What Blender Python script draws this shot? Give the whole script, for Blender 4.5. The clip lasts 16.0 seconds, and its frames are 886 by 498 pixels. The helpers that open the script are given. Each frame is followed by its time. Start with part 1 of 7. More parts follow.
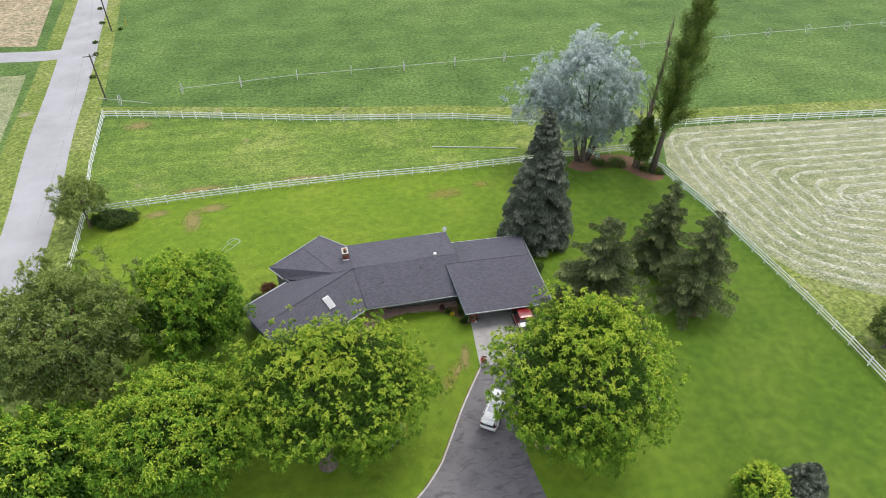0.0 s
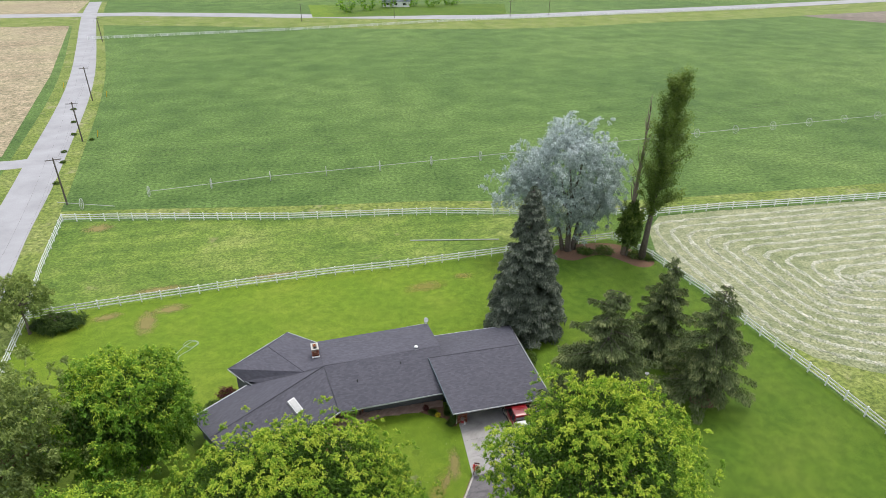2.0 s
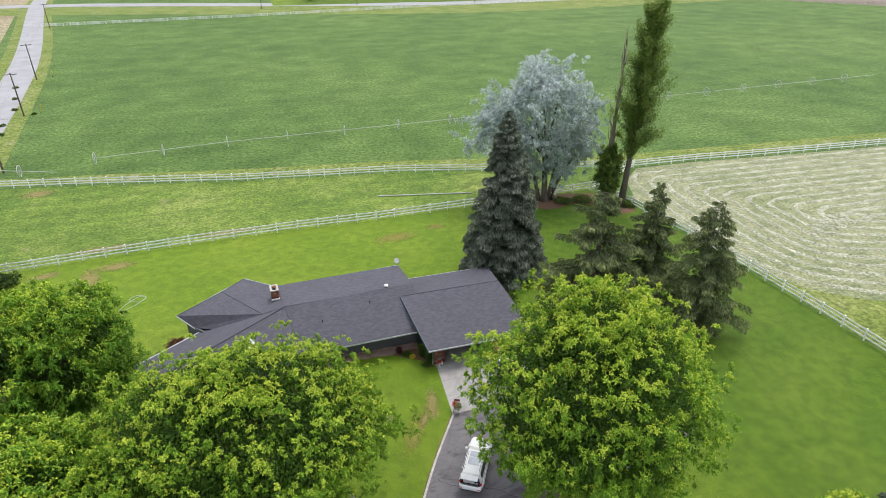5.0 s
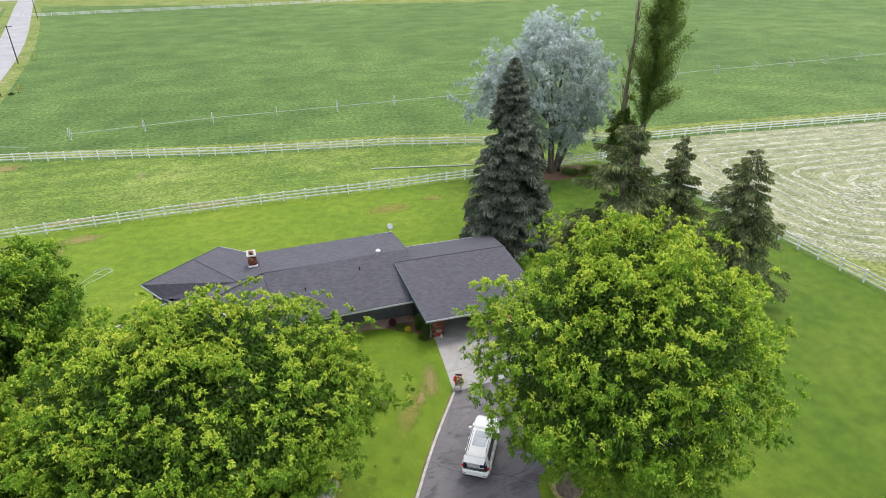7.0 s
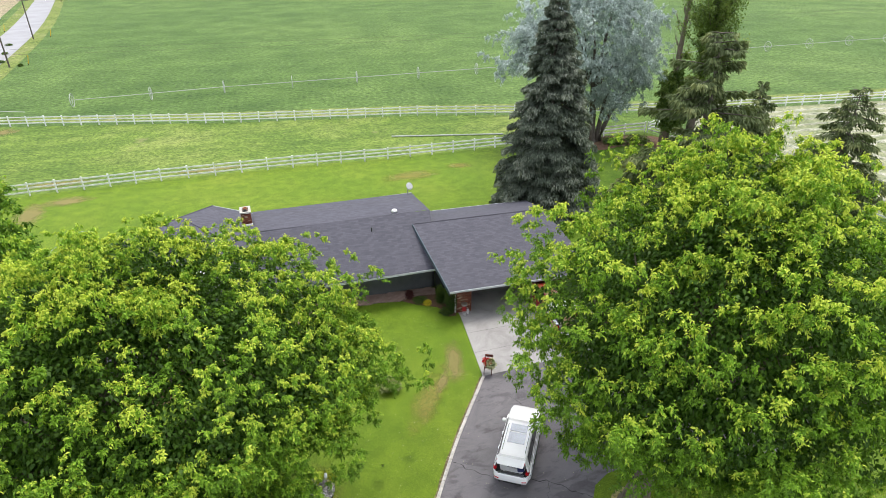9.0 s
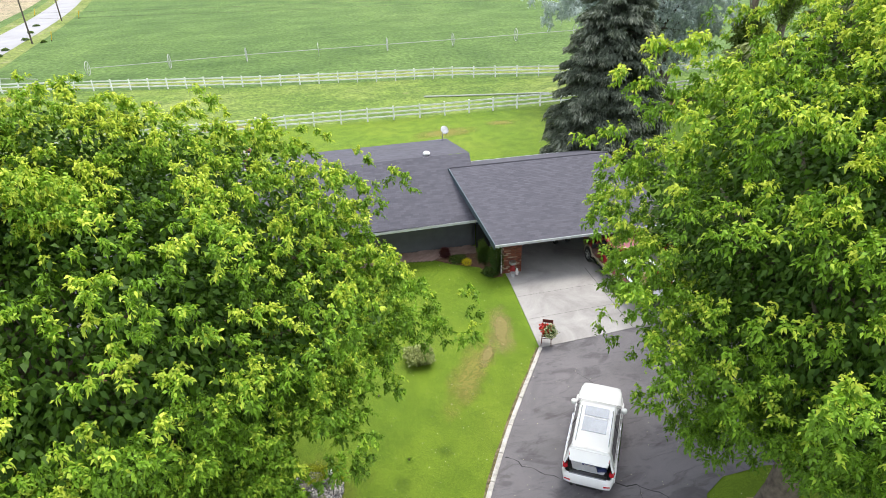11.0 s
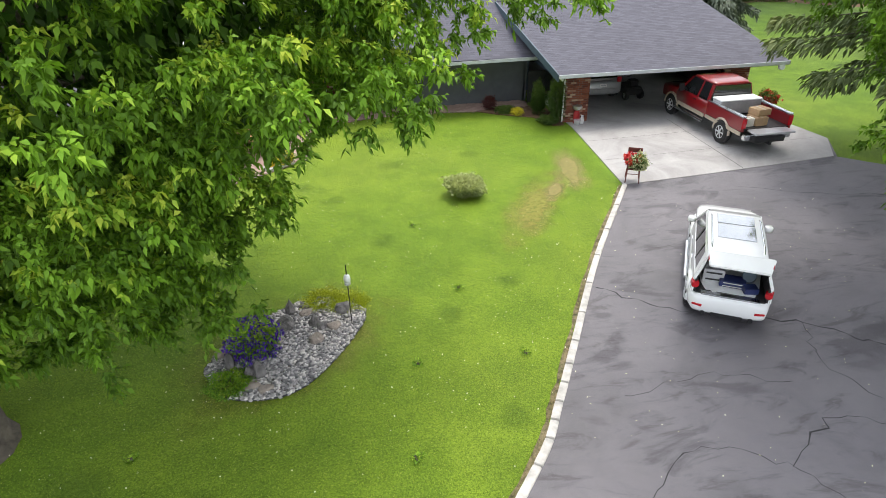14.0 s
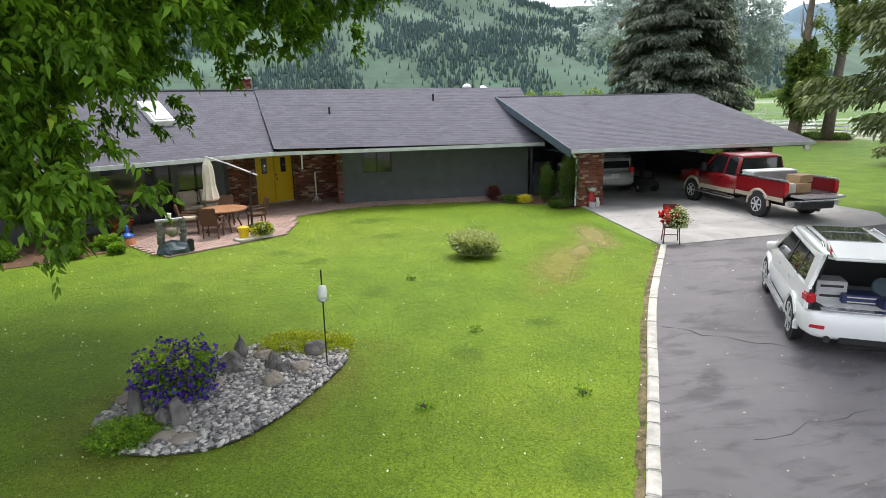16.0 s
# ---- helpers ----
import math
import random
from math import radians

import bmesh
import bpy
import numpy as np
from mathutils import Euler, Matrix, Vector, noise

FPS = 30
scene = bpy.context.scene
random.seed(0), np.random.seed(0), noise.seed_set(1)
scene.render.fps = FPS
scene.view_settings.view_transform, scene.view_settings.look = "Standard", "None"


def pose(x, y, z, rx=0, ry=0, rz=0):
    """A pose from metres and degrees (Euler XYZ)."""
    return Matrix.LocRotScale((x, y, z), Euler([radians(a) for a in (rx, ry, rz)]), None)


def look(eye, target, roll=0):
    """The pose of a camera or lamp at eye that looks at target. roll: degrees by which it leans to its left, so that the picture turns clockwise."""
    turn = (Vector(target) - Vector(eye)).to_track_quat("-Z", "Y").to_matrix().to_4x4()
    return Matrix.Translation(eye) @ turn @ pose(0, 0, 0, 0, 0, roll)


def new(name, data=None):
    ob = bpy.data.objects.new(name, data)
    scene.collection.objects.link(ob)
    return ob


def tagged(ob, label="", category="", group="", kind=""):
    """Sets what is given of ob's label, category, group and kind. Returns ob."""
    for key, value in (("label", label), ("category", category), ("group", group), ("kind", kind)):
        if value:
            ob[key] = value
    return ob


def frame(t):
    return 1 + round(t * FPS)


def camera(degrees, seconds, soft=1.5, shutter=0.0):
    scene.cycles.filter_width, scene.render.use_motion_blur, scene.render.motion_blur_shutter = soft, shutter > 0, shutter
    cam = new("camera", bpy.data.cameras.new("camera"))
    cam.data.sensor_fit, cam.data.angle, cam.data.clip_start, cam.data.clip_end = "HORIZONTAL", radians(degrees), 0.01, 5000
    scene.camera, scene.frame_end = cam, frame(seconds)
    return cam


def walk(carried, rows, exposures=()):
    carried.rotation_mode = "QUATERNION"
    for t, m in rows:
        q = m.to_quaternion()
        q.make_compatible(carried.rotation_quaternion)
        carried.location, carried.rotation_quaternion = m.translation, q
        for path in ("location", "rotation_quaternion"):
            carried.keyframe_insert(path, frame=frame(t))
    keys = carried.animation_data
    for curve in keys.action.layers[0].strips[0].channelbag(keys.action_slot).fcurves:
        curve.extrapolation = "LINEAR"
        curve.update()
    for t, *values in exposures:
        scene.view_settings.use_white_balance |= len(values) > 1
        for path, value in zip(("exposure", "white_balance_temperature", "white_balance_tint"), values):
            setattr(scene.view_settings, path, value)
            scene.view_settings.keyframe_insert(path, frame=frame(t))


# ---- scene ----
cam = camera(72.6, 16.0, soft=0.6)
PATH = [
    (0, (-11.765, -39.37, 49.225), (-11.467, -37.849, 47.962), 0.5),
    (0.5, (-11.697, -38.437, 47.767), (-11.37, -36.86, 46.581), 0.4),
    (1, (-11.523, -37.583, 46.263), (-11.168, -35.947, 45.168), 0.2),
    (1.5, (-11.36, -36.717, 44.694), (-10.977, -35.027, 43.696), 0.1),
    (2, (-11.232, -35.976, 43.133), (-10.825, -34.261, 42.188), -0.0),
    (2.5, (-11.156, -35.276, 41.522), (-10.729, -33.563, 40.58), -0.0),
    (3, (-11.153, -35.104, 40.076), (-10.703, -33.398, 39.134), -0.1),
    (3.5, (-11.204, -35.153, 38.568), (-10.731, -33.452, 37.629), -0.2),
    (4, (-11.167, -35.178, 37.138), (-10.677, -33.482, 36.2), -0.3),
    (4.5, (-11.205, -35.178, 35.612), (-10.705, -33.481, 34.679), -0.3),
    (4.7, (-11.143, -35.094, 35.157), (-10.643, -33.398, 34.221), -0.3),
    (7, (-9.864, -31.036, 28.38), (-9.361, -29.338, 27.451), -0.6),
    (7.5, (-9.535, -29.687, 26.796), (-9.039, -27.985, 25.871), -0.5),
    (8, (-9.209, -28.288, 25.316), (-8.729, -26.582, 24.388), -0.5),
    (8.5, (-8.907, -26.927, 23.759), (-8.448, -25.216, 22.831), -0.4),
    (11, (-7.878, -20.072, 16.251), (-7.552, -18.333, 15.319), -2.1),
    (11.5, (-8.194, -19.641, 14.786), (-7.873, -17.901, 13.853), -1.4),
    (12, (-8.431, -19.523, 13.377), (-8.116, -17.783, 12.442), -1.1),
    (12.5, (-8.566, -19.315, 12.204), (-8.263, -17.585, 11.247), -1.3),
    (13, (-8.716, -18.873, 10.95), (-8.426, -17.151, 9.976), -1.2),
    (13.5, (-8.788, -18.036, 9.567), (-8.513, -16.316, 8.584), -1.2),
    (14, (-8.838, -17.0, 8.198), (-8.558, -15.288, 7.203), -1.2),
    (14.5, (-8.86, -15.912, 6.813), (-8.568, -14.208, 5.807), -1.2),
    (15, (-8.978, -15.01, 5.589), (-8.664, -13.314, 4.576), -1.2),
    (15.5, (-8.974, -14.783, 4.484), (-8.642, -12.97, 3.707), -1.2),
    (16, (-8.894, -14.821, 4.018), (-8.541, -12.91, 3.545), -1.2),
]
walk(cam, [(t, look(eye, target, roll)) for t, eye, target, roll in PATH],
     exposures=[(0, -0.04), (4.5, 0.0), (7.5, 0.15), (11, 0.52), (13.5, 0.72), (15, 0.6), (16, 0.6)])

# ---- world and sun: a bright, thinly overcast afternoon ----
SUN_EL, SUN_AZ = radians(70), radians(50)
world = bpy.data.worlds.new("overcast_sky")
scene.world = world
world.use_nodes = True
wn, wl = world.node_tree.nodes, world.node_tree.links
sky = wn.new("ShaderNodeTexSky")
sky.sky_type, sky.sun_disc = "NISHITA", False
sky.sun_elevation, sky.sun_rotation = SUN_EL, SUN_AZ
sky.air_density, sky.dust_density = 1.0, 4.0
grey = wn.new("ShaderNodeMix")
grey.data_type = "RGBA"
grey.inputs["Factor"].default_value = 0.72
grey.inputs["B"].default_value = (9.6, 9.9, 10.4, 1)
wl.new(sky.outputs["Color"], grey.inputs["A"])
back = wn["Background"]
back.inputs["Strength"].default_value = 0.142
wl.new(grey.outputs["Result"], back.inputs["Color"])
sun = new("sun", bpy.data.lights.new("sun", "SUN"))
sun.data.energy, sun.data.angle, sun.data.color = 1.9, radians(24), (1.0, 0.95, 0.86)
sun.matrix_world = look((math.sin(SUN_AZ) * math.cos(SUN_EL) * 80, math.cos(SUN_AZ) * math.cos(SUN_EL) * 80, math.sin(SUN_EL) * 80), (0, 0, 0))


# ---- materials ----
def material(name, build):
    m = bpy.data.materials.new(name)
    m.use_nodes = True
    nodes, links = m.node_tree.nodes, m.node_tree.links
    build(nodes, links, nodes["Principled BSDF"])
    return m


def coord(nodes, links, kind="Object", scale=(1, 1, 1), rot=0.0):
    tc, mp = nodes.new("ShaderNodeTexCoord"), nodes.new("ShaderNodeMapping")
    mp.inputs["Scale"].default_value = scale
    mp.inputs["Rotation"].default_value = (0, 0, rot)
    links.new(tc.outputs[kind], mp.inputs["Vector"])
    return mp.outputs["Vector"]


def world_coord(nodes, links, scale=(1, 1, 1), rot=0.0):
    g, mp = nodes.new("ShaderNodeNewGeometry"), nodes.new("ShaderNodeMapping")
    mp.inputs["Scale"].default_value = scale
    mp.inputs["Rotation"].default_value = (0, 0, rot)
    links.new(g.outputs["Position"], mp.inputs["Vector"])
    return mp.outputs["Vector"]


def noise_of(nodes, links, vec, scale, detail=4.0, rough=0.55, distort=0.0):
    n = nodes.new("ShaderNodeTexNoise")
    n.inputs["Scale"].default_value = scale
    n.inputs["Detail"].default_value = detail
    n.inputs["Roughness"].default_value = rough
    n.inputs["Distortion"].default_value = distort
    links.new(vec, n.inputs["Vector"])
    return n.outputs["Fac"]


def ramp(nodes, links, fac, stops):
    r = nodes.new("ShaderNodeValToRGB")
    e = r.color_ramp.elements
    while len(e) < len(stops):
        e.new(0.5)
    for k, (p, c) in zip(e, stops):
        k.position, k.color = p, (*c, 1) if len(c) == 3 else c
    links.new(fac, r.inputs["Fac"])
    return r.outputs["Color"]


def mix(nodes, links, fac, a, b, mode="MIX"):
    m = nodes.new("ShaderNodeMix")
    m.data_type, m.blend_type = "RGBA", mode
    for key, v in (("Factor", fac), ("A", a), ("B", b)):
        s = m.inputs[key]
        if isinstance(v, (int, float)):
            s.default_value = v
        elif isinstance(v, tuple):
            s.default_value = (*v, 1)
        else:
            links.new(v, s)
    return m.outputs["Result"]


def bump(nodes, links, bsdf, height, strength, distance):
    b = nodes.new("ShaderNodeBump")
    b.inputs["Strength"].default_value, b.inputs["Distance"].default_value = strength, distance
    links.new(height, b.inputs["Height"])
    links.new(b.outputs["Normal"], bsdf.inputs["Normal"])


def plain(name, color, rough=0.5, metal=0.0, vary=0.12, scale=6.0, coat=0.0, relief=0.0, spec=0.5):
    def build(nodes, links, bsdf):
        v = coord(nodes, links)
        n = noise_of(nodes, links, v, scale, 5)
        lo = tuple(c * (1 - vary) for c in color)
        hi = tuple(min(1, c * (1 + vary)) for c in color)
        links.new(ramp(nodes, links, n, [(0.3, lo), (0.7, hi)]), bsdf.inputs["Base Color"])
        bsdf.inputs["Roughness"].default_value, bsdf.inputs["Metallic"].default_value = rough, metal
        bsdf.inputs["Coat Weight"].default_value = coat
        bsdf.inputs["Specular IOR Level"].default_value = spec
        if relief:
            bump(nodes, links, bsdf, noise_of(nodes, links, v, scale * 12, 3), 0.6, relief)
    return material(name, build)


def grass(name, dark, mid, light, big=0.09, fine=9.0, streak=0.0, relief=0.04, rot=0.0, dry=None, dry_at=0.62, grit=0.9, patchy=0.8, greener=None):
    def build(nodes, links, bsdf):
        v = world_coord(nodes, links)
        a = noise_of(nodes, links, v, big, 6, 0.6)
        b = noise_of(nodes, links, v, fine, 6, 0.82)
        c = noise_of(nodes, links, v, big * 9, 4, 0.6)
        col = ramp(nodes, links, a, [(0.3, dark), (0.5, mid), (0.72, light)])
        fine_col = ramp(nodes, links, b, [(0.37, (0.32, 0.37, 0.32)), (0.5, (1.0, 1.0, 0.95)), (0.63, (1.8, 1.66, 1.85))])
        col = mix(nodes, links, grit, col, fine_col, "MULTIPLY")
        med = ramp(nodes, links, c, [(0.36, (0.68, 0.73, 0.62)), (0.64, (1.25, 1.18, 1.15))])
        col = mix(nodes, links, patchy, col, med, "MULTIPLY")
        if streak:
            s = noise_of(nodes, links, world_coord(nodes, links, (0.02, 0.55, 1), rot), 1.0, 4, 0.6)
            col = mix(nodes, links, streak, col, ramp(nodes, links, s, [(0.35, (0.7, 0.74, 0.7)), (0.65, (1.22, 1.18, 1.1))]), "MULTIPLY")
        if dry:
            d = noise_of(nodes, links, v, 0.16, 5, 0.62)
            col = mix(nodes, links, ramp(nodes, links, d, [(dry_at, (0, 0, 0)), (dry_at + 0.12, (0.8, 0.8, 0.8))]), col, dry)
        if greener:
            # the turf's colour is darker towards the east
            sep = nodes.new("ShaderNodeSeparateXYZ")
            links.new(v, sep.inputs[0])
            east = nodes.new("ShaderNodeMapRange")
            links.new(sep.outputs["X"], east.inputs["Value"])
            east.inputs["From Min"].default_value, east.inputs["From Max"].default_value = greener
            col = mix(nodes, links, east.outputs["Result"], col, mix(nodes, links, 1.0, col, (0.60, 0.68, 0.66), "MULTIPLY"))
        links.new(col, bsdf.inputs["Base Color"])
        bsdf.inputs["Roughness"].default_value = 0.75
        bsdf.inputs["Specular IOR Level"].default_value = 0.2
        bump(nodes, links, bsdf, b, 0.8, relief)
    return material(name, build)


M_LAWN = grass("lawn_grass", (0.103, 0.190, 0.013), (0.134, 0.218, 0.016), (0.175, 0.246, 0.026), 0.10, 34.0, 0.16, 0.012, 0.6, grit=0.85, patchy=0.6, greener=(6.0, 22.0))
M_BLADE = grass("grass_blade", (0.10, 0.18, 0.012), (0.16, 0.245, 0.02), (0.22, 0.29, 0.035), 0.2, 7.0, 0, 0.0)
M_PADDOCK = grass("rough_pasture", (0.075, 0.15, 0.025), (0.14, 0.22, 0.04), (0.235, 0.29, 0.085), 0.07, 2.6, 0.6, 0.12, 0.1, (0.29, 0.27, 0.13), 0.64)
M_FIELD = grass("crop_field", (0.070, 0.138, 0.033), (0.097, 0.175, 0.043), (0.130, 0.210, 0.058), 0.012, 1.5, 0.22, 0.25, 0.06)
M_VERGE = grass("roadside_grass", (0.11, 0.17, 0.03), (0.17, 0.225, 0.05), (0.24, 0.27, 0.10), 0.12, 1.6, 0, 0.08, 0, (0.33, 0.29, 0.19), 0.58)
M_STUBBLE = grass("mown_stubble", (0.20, 0.235, 0.12), (0.255, 0.28, 0.17), (0.30, 0.315, 0.21), 0.05, 3.0, 0.0, 0.06)
M_HAY = grass("cut_hay", (0.28, 0.295, 0.22), (0.38, 0.395, 0.32), (0.47, 0.48, 0.41), 0.3, 5.0, 0.0, 0.08)
M_DIRTFIELD = grass("dry_field", (0.26, 0.215, 0.15), (0.33, 0.285, 0.20), (0.36, 0.33, 0.21), 0.03, 1.0, 0.0, 0.08)
M_PLOUGH = grass("ploughed_field", (0.17, 0.14, 0.13), (0.215, 0.185, 0.17), (0.25, 0.22, 0.2), 0.03, 1.0, 0.5, 0.08)
M_SOIL = grass("trodden_soil", (0.10, 0.09, 0.04), (0.16, 0.135, 0.075), (0.22, 0.19, 0.12), 0.8, 7.0, 0.0, 0.04)
M_DRY = grass("bare_dry_patch", (0.26, 0.23, 0.09), (0.37, 0.32, 0.15), (0.44, 0.39, 0.2), 0.6, 7.0, 0.0, 0.05)


def soft_patch(name, tint, amount):
    """Worn turf that fades into the lawn round it, by the piece's own coordinates."""
    def build(nodes, links, bsdf):
        v = world_coord(nodes, links)
        b = noise_of(nodes, links, v, 9.0, 4, 0.7)
        col = ramp(nodes, links, b, [(0.3, tuple(c * 0.7 for c in tint)), (0.6, tint), (0.8, tuple(c * 1.2 for c in tint))])
        links.new(col, bsdf.inputs["Base Color"])
        bsdf.inputs["Roughness"].default_value = 0.85
        tc = nodes.new("ShaderNodeTexCoord")
        ln = nodes.new("ShaderNodeVectorMath")
        ln.operation = "LENGTH"
        links.new(tc.outputs["Object"], ln.inputs[0])
        add = nodes.new("ShaderNodeMath")
        add.operation = "MULTIPLY_ADD"
        links.new(noise_of(nodes, links, v, 1.1, 6, 0.75), add.inputs[0])
        add.inputs[1].default_value, add.inputs[2].default_value = -1.5, 0.75
        tot = nodes.new("ShaderNodeMath")
        links.new(ln.outputs["Value"], tot.inputs[0])
        links.new(add.outputs[0], tot.inputs[1])
        a = ramp(nodes, links, tot.outputs[0], [(0.35, (amount,) * 3), (0.95, (0, 0, 0))])
        links.new(a, bsdf.inputs["Alpha"])
    return material(name, build)


M_WORN = soft_patch("worn_straw_turf", (0.33, 0.275, 0.10), 0.65)
M_RING = soft_patch("yellowed_turf", (0.29, 0.27, 0.055), 0.62)
M_LUSH = soft_patch("dark_lush_turf", (0.085, 0.17, 0.012), 0.3)


def asphalt_build(nodes, links, bsdf):
    v = world_coord(nodes, links)
    big = noise_of(nodes, links, v, 0.35, 6, 0.65, 0.6)
    fine = noise_of(nodes, links, v, 90, 3, 0.7)
    col = ramp(nodes, links, big, [(0.28, (0.105, 0.1, 0.108)), (0.5, (0.162, 0.153, 0.168)), (0.75, (0.205, 0.194, 0.208))])
    col = mix(nodes, links, 0.55, col, ramp(nodes, links, fine, [(0.3, (0.65, 0.65, 0.65)), (0.7, (1.3, 1.3, 1.3))]), "MULTIPLY")
    wet = noise_of(nodes, links, world_coord(nodes, links, (0.7, 1.5, 1), 0.25), 0.6, 5, 0.6, 0.8)
    col = mix(nodes, links, 0.75, col, ramp(nodes, links, wet, [(0.38, (0.55, 0.54, 0.56)), (0.46, (1, 1, 1))]), "MULTIPLY")
    oil = noise_of(nodes, links, world_coord(nodes, links, (0.6, 1.8, 1), -0.3), 1.1, 7, 0.75, 1.2)
    col = mix(nodes, links, 0.6, col, ramp(nodes, links, oil, [(0.36, (0.5, 0.47, 0.45)), (0.46, (1, 1, 1)), (0.7, (1.12, 1.1, 1.06))]), "MULTIPLY")
    links.new(col, bsdf.inputs["Base Color"])
    links.new(ramp(nodes, links, big, [(0.3, (0.62, 0.62, 0.62)), (0.7, (0.85, 0.85, 0.85))]), bsdf.inputs["Roughness"])
    bump(nodes, links, bsdf, fine, 0.5, 0.01)


M_ASPHALT = material("worn_asphalt", asphalt_build)
M_CRACK = plain("tar_filled_crack", (0.03, 0.03, 0.032), 0.75, 0, 0.4, 20)


def road_build(nodes, links, bsdf):
    v = world_coord(nodes, links)
    big = noise_of(nodes, links, v, 0.15, 6, 0.6)
    fine = noise_of(nodes, links, v, 6, 4, 0.7)
    col = ramp(nodes, links, big, [(0.3, (0.30, 0.30, 0.32)), (0.7, (0.40, 0.40, 0.43))])
    col = mix(nodes, links, 0.4, col, ramp(nodes, links, fine, [(0.3, (0.75, 0.75, 0.75)), (0.7, (1.15, 1.15, 1.15))]), "MULTIPLY")
    links.new(col, bsdf.inputs["Base Color"])
    bsdf.inputs["Roughness"].default_value = 0.9


M_ROAD = material("pale_road_surface", road_build)


def concrete_build(nodes, links, bsdf):
    v = world_coord(nodes, links)
    big = noise_of(nodes, links, v, 0.45, 6, 0.65, 0.8)
    fine = noise_of(nodes, links, v, 30, 4, 0.7)
    col = ramp(nodes, links, big, [(0.25, (0.22, 0.21, 0.205)), (0.5, (0.365, 0.352, 0.348)), (0.7, (0.45, 0.438, 0.432))])
    col = mix(nodes, links, 0.35, col, ramp(nodes, links, fine, [(0.3, (0.7, 0.7, 0.7)), (0.7, (1.2, 1.2, 1.2))]), "MULTIPLY")
    links.new(col, bsdf.inputs["Base Color"])
    bsdf.inputs["Roughness"].default_value = 0.7
    bump(nodes, links, bsdf, fine, 0.3, 0.004)


M_CONCRETE = material("stained_concrete", concrete_build)
M_KERB = plain("weathered_concrete_kerb", (0.50, 0.48, 0.45), 0.85, 0, 0.3, 5, 0, 0.004)


def shingle_build(nodes, links, bsdf):
    uv = nodes.new("ShaderNodeUVMap")
    uv.uv_map = "roof"
    b = nodes.new("ShaderNodeTexBrick")
    b.offset, b.squash = 0.37, 1.0
    b.inputs["Scale"].default_value = 1.0
    b.inputs["Brick Width"].default_value, b.inputs["Row Height"].default_value = 0.33, 0.145
    b.inputs["Mortar Size"].default_value, b.inputs["Mortar Smooth"].default_value = 0.006, 0.1
    b.inputs["Color1"].default_value, b.inputs["Color2"].default_value = (0.070, 0.069, 0.090, 1), (0.100, 0.098, 0.126, 1)
    b.inputs["Mortar"].default_value = (0.074, 0.073, 0.094, 1)
    links.new(uv.outputs["UV"], b.inputs["Vector"])
    n = noise_of(nodes, links, world_coord(nodes, links), 0.5, 5, 0.6)
    col = mix(nodes, links, 0.5, b.outputs["Color"], ramp(nodes, links, n, [(0.3, (0.9, 0.9, 0.92)), (0.7, (1.12, 1.12, 1.12))]), "MULTIPLY")
    fine = noise_of(nodes, links, world_coord(nodes, links), 160, 2, 0.6)
    col = mix(nodes, links, 0.4, col, ramp(nodes, links, fine, [(0.3, (0.6, 0.6, 0.6)), (0.7, (1.4, 1.4, 1.4))]), "MULTIPLY")
    links.new(col, bsdf.inputs["Base Color"])
    bsdf.inputs["Roughness"].default_value = 0.82
    bump(nodes, links, bsdf, fine, 0.5, 0.004)


M_SHINGLE = material("charcoal_asphalt_shingle", shingle_build)
M_FASCIA = plain("slate_blue_fascia_paint", (0.055, 0.085, 0.11), 0.5, 0, 0.15, 3)
M_GUTTER = plain("pale_gutter_metal", (0.52, 0.55, 0.58), 0.4, 0.0, 0.12, 3)
M_WALL = plain("slate_grey_wall_paint", (0.105, 0.115, 0.128), 0.75, 0, 0.12, 2.5, 0, 0.004)
M_WHITE = plain("white_vinyl", (0.78, 0.79, 0.80), 0.45, 0, 0.05, 2)
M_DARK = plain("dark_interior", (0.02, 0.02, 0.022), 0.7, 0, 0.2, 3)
M_BLACK = plain("black_plastic", (0.015, 0.015, 0.017), 0.45, 0, 0.2, 8)
M_RUBBER = plain("tyre_rubber", (0.018, 0.018, 0.019), 0.8, 0, 0.25, 20)
M_CHROME = plain("bright_metal", (0.75, 0.76, 0.78), 0.22, 1.0, 0.05, 4)
M_RIM = plain("silver_alloy_rim", (0.6, 0.61, 0.63), 0.35, 0.35, 0.08, 6)
M_GREYMETAL = plain("galvanised_metal", (0.5, 0.51, 0.52), 0.45, 0.8, 0.2, 8)
M_PIPE = plain("dull_irrigation_pipe", (0.45, 0.47, 0.45), 0.6, 0.2, 0.15, 2)
M_POLE = plain("weathered_pole_wood", (0.10, 0.085, 0.07), 0.9, 0, 0.35, 4, 0, 0.01)
M_JEEP = plain("white_car_paint", (0.82, 0.83, 0.84), 0.25, 0, 0.02, 2, 0.8)
M_RED = plain("red_car_paint", (0.21, 0.006, 0.01), 0.28, 0, 0.06, 2, 0.9)
M_SILVER = plain("silver_car_paint", (0.42, 0.42, 0.43), 0.3, 0.5, 0.05, 2, 0.7)
M_TAN = plain("champagne_lower_paint", (0.5, 0.43, 0.34), 0.35, 0.2, 0.05, 2, 0.5)
M_TAIL = plain("red_lamp_lens", (0.5, 0.012, 0.02), 0.15, 0, 0.1, 9, 0.5)
M_CLEARLENS = plain("pale_lamp_lens", (0.75, 0.72, 0.7), 0.15, 0, 0.1, 9, 0.5)
M_CARGLASS = plain("dark_tinted_glass", (0.012, 0.014, 0.016), 0.06, 0, 0.05, 2, 1.0)
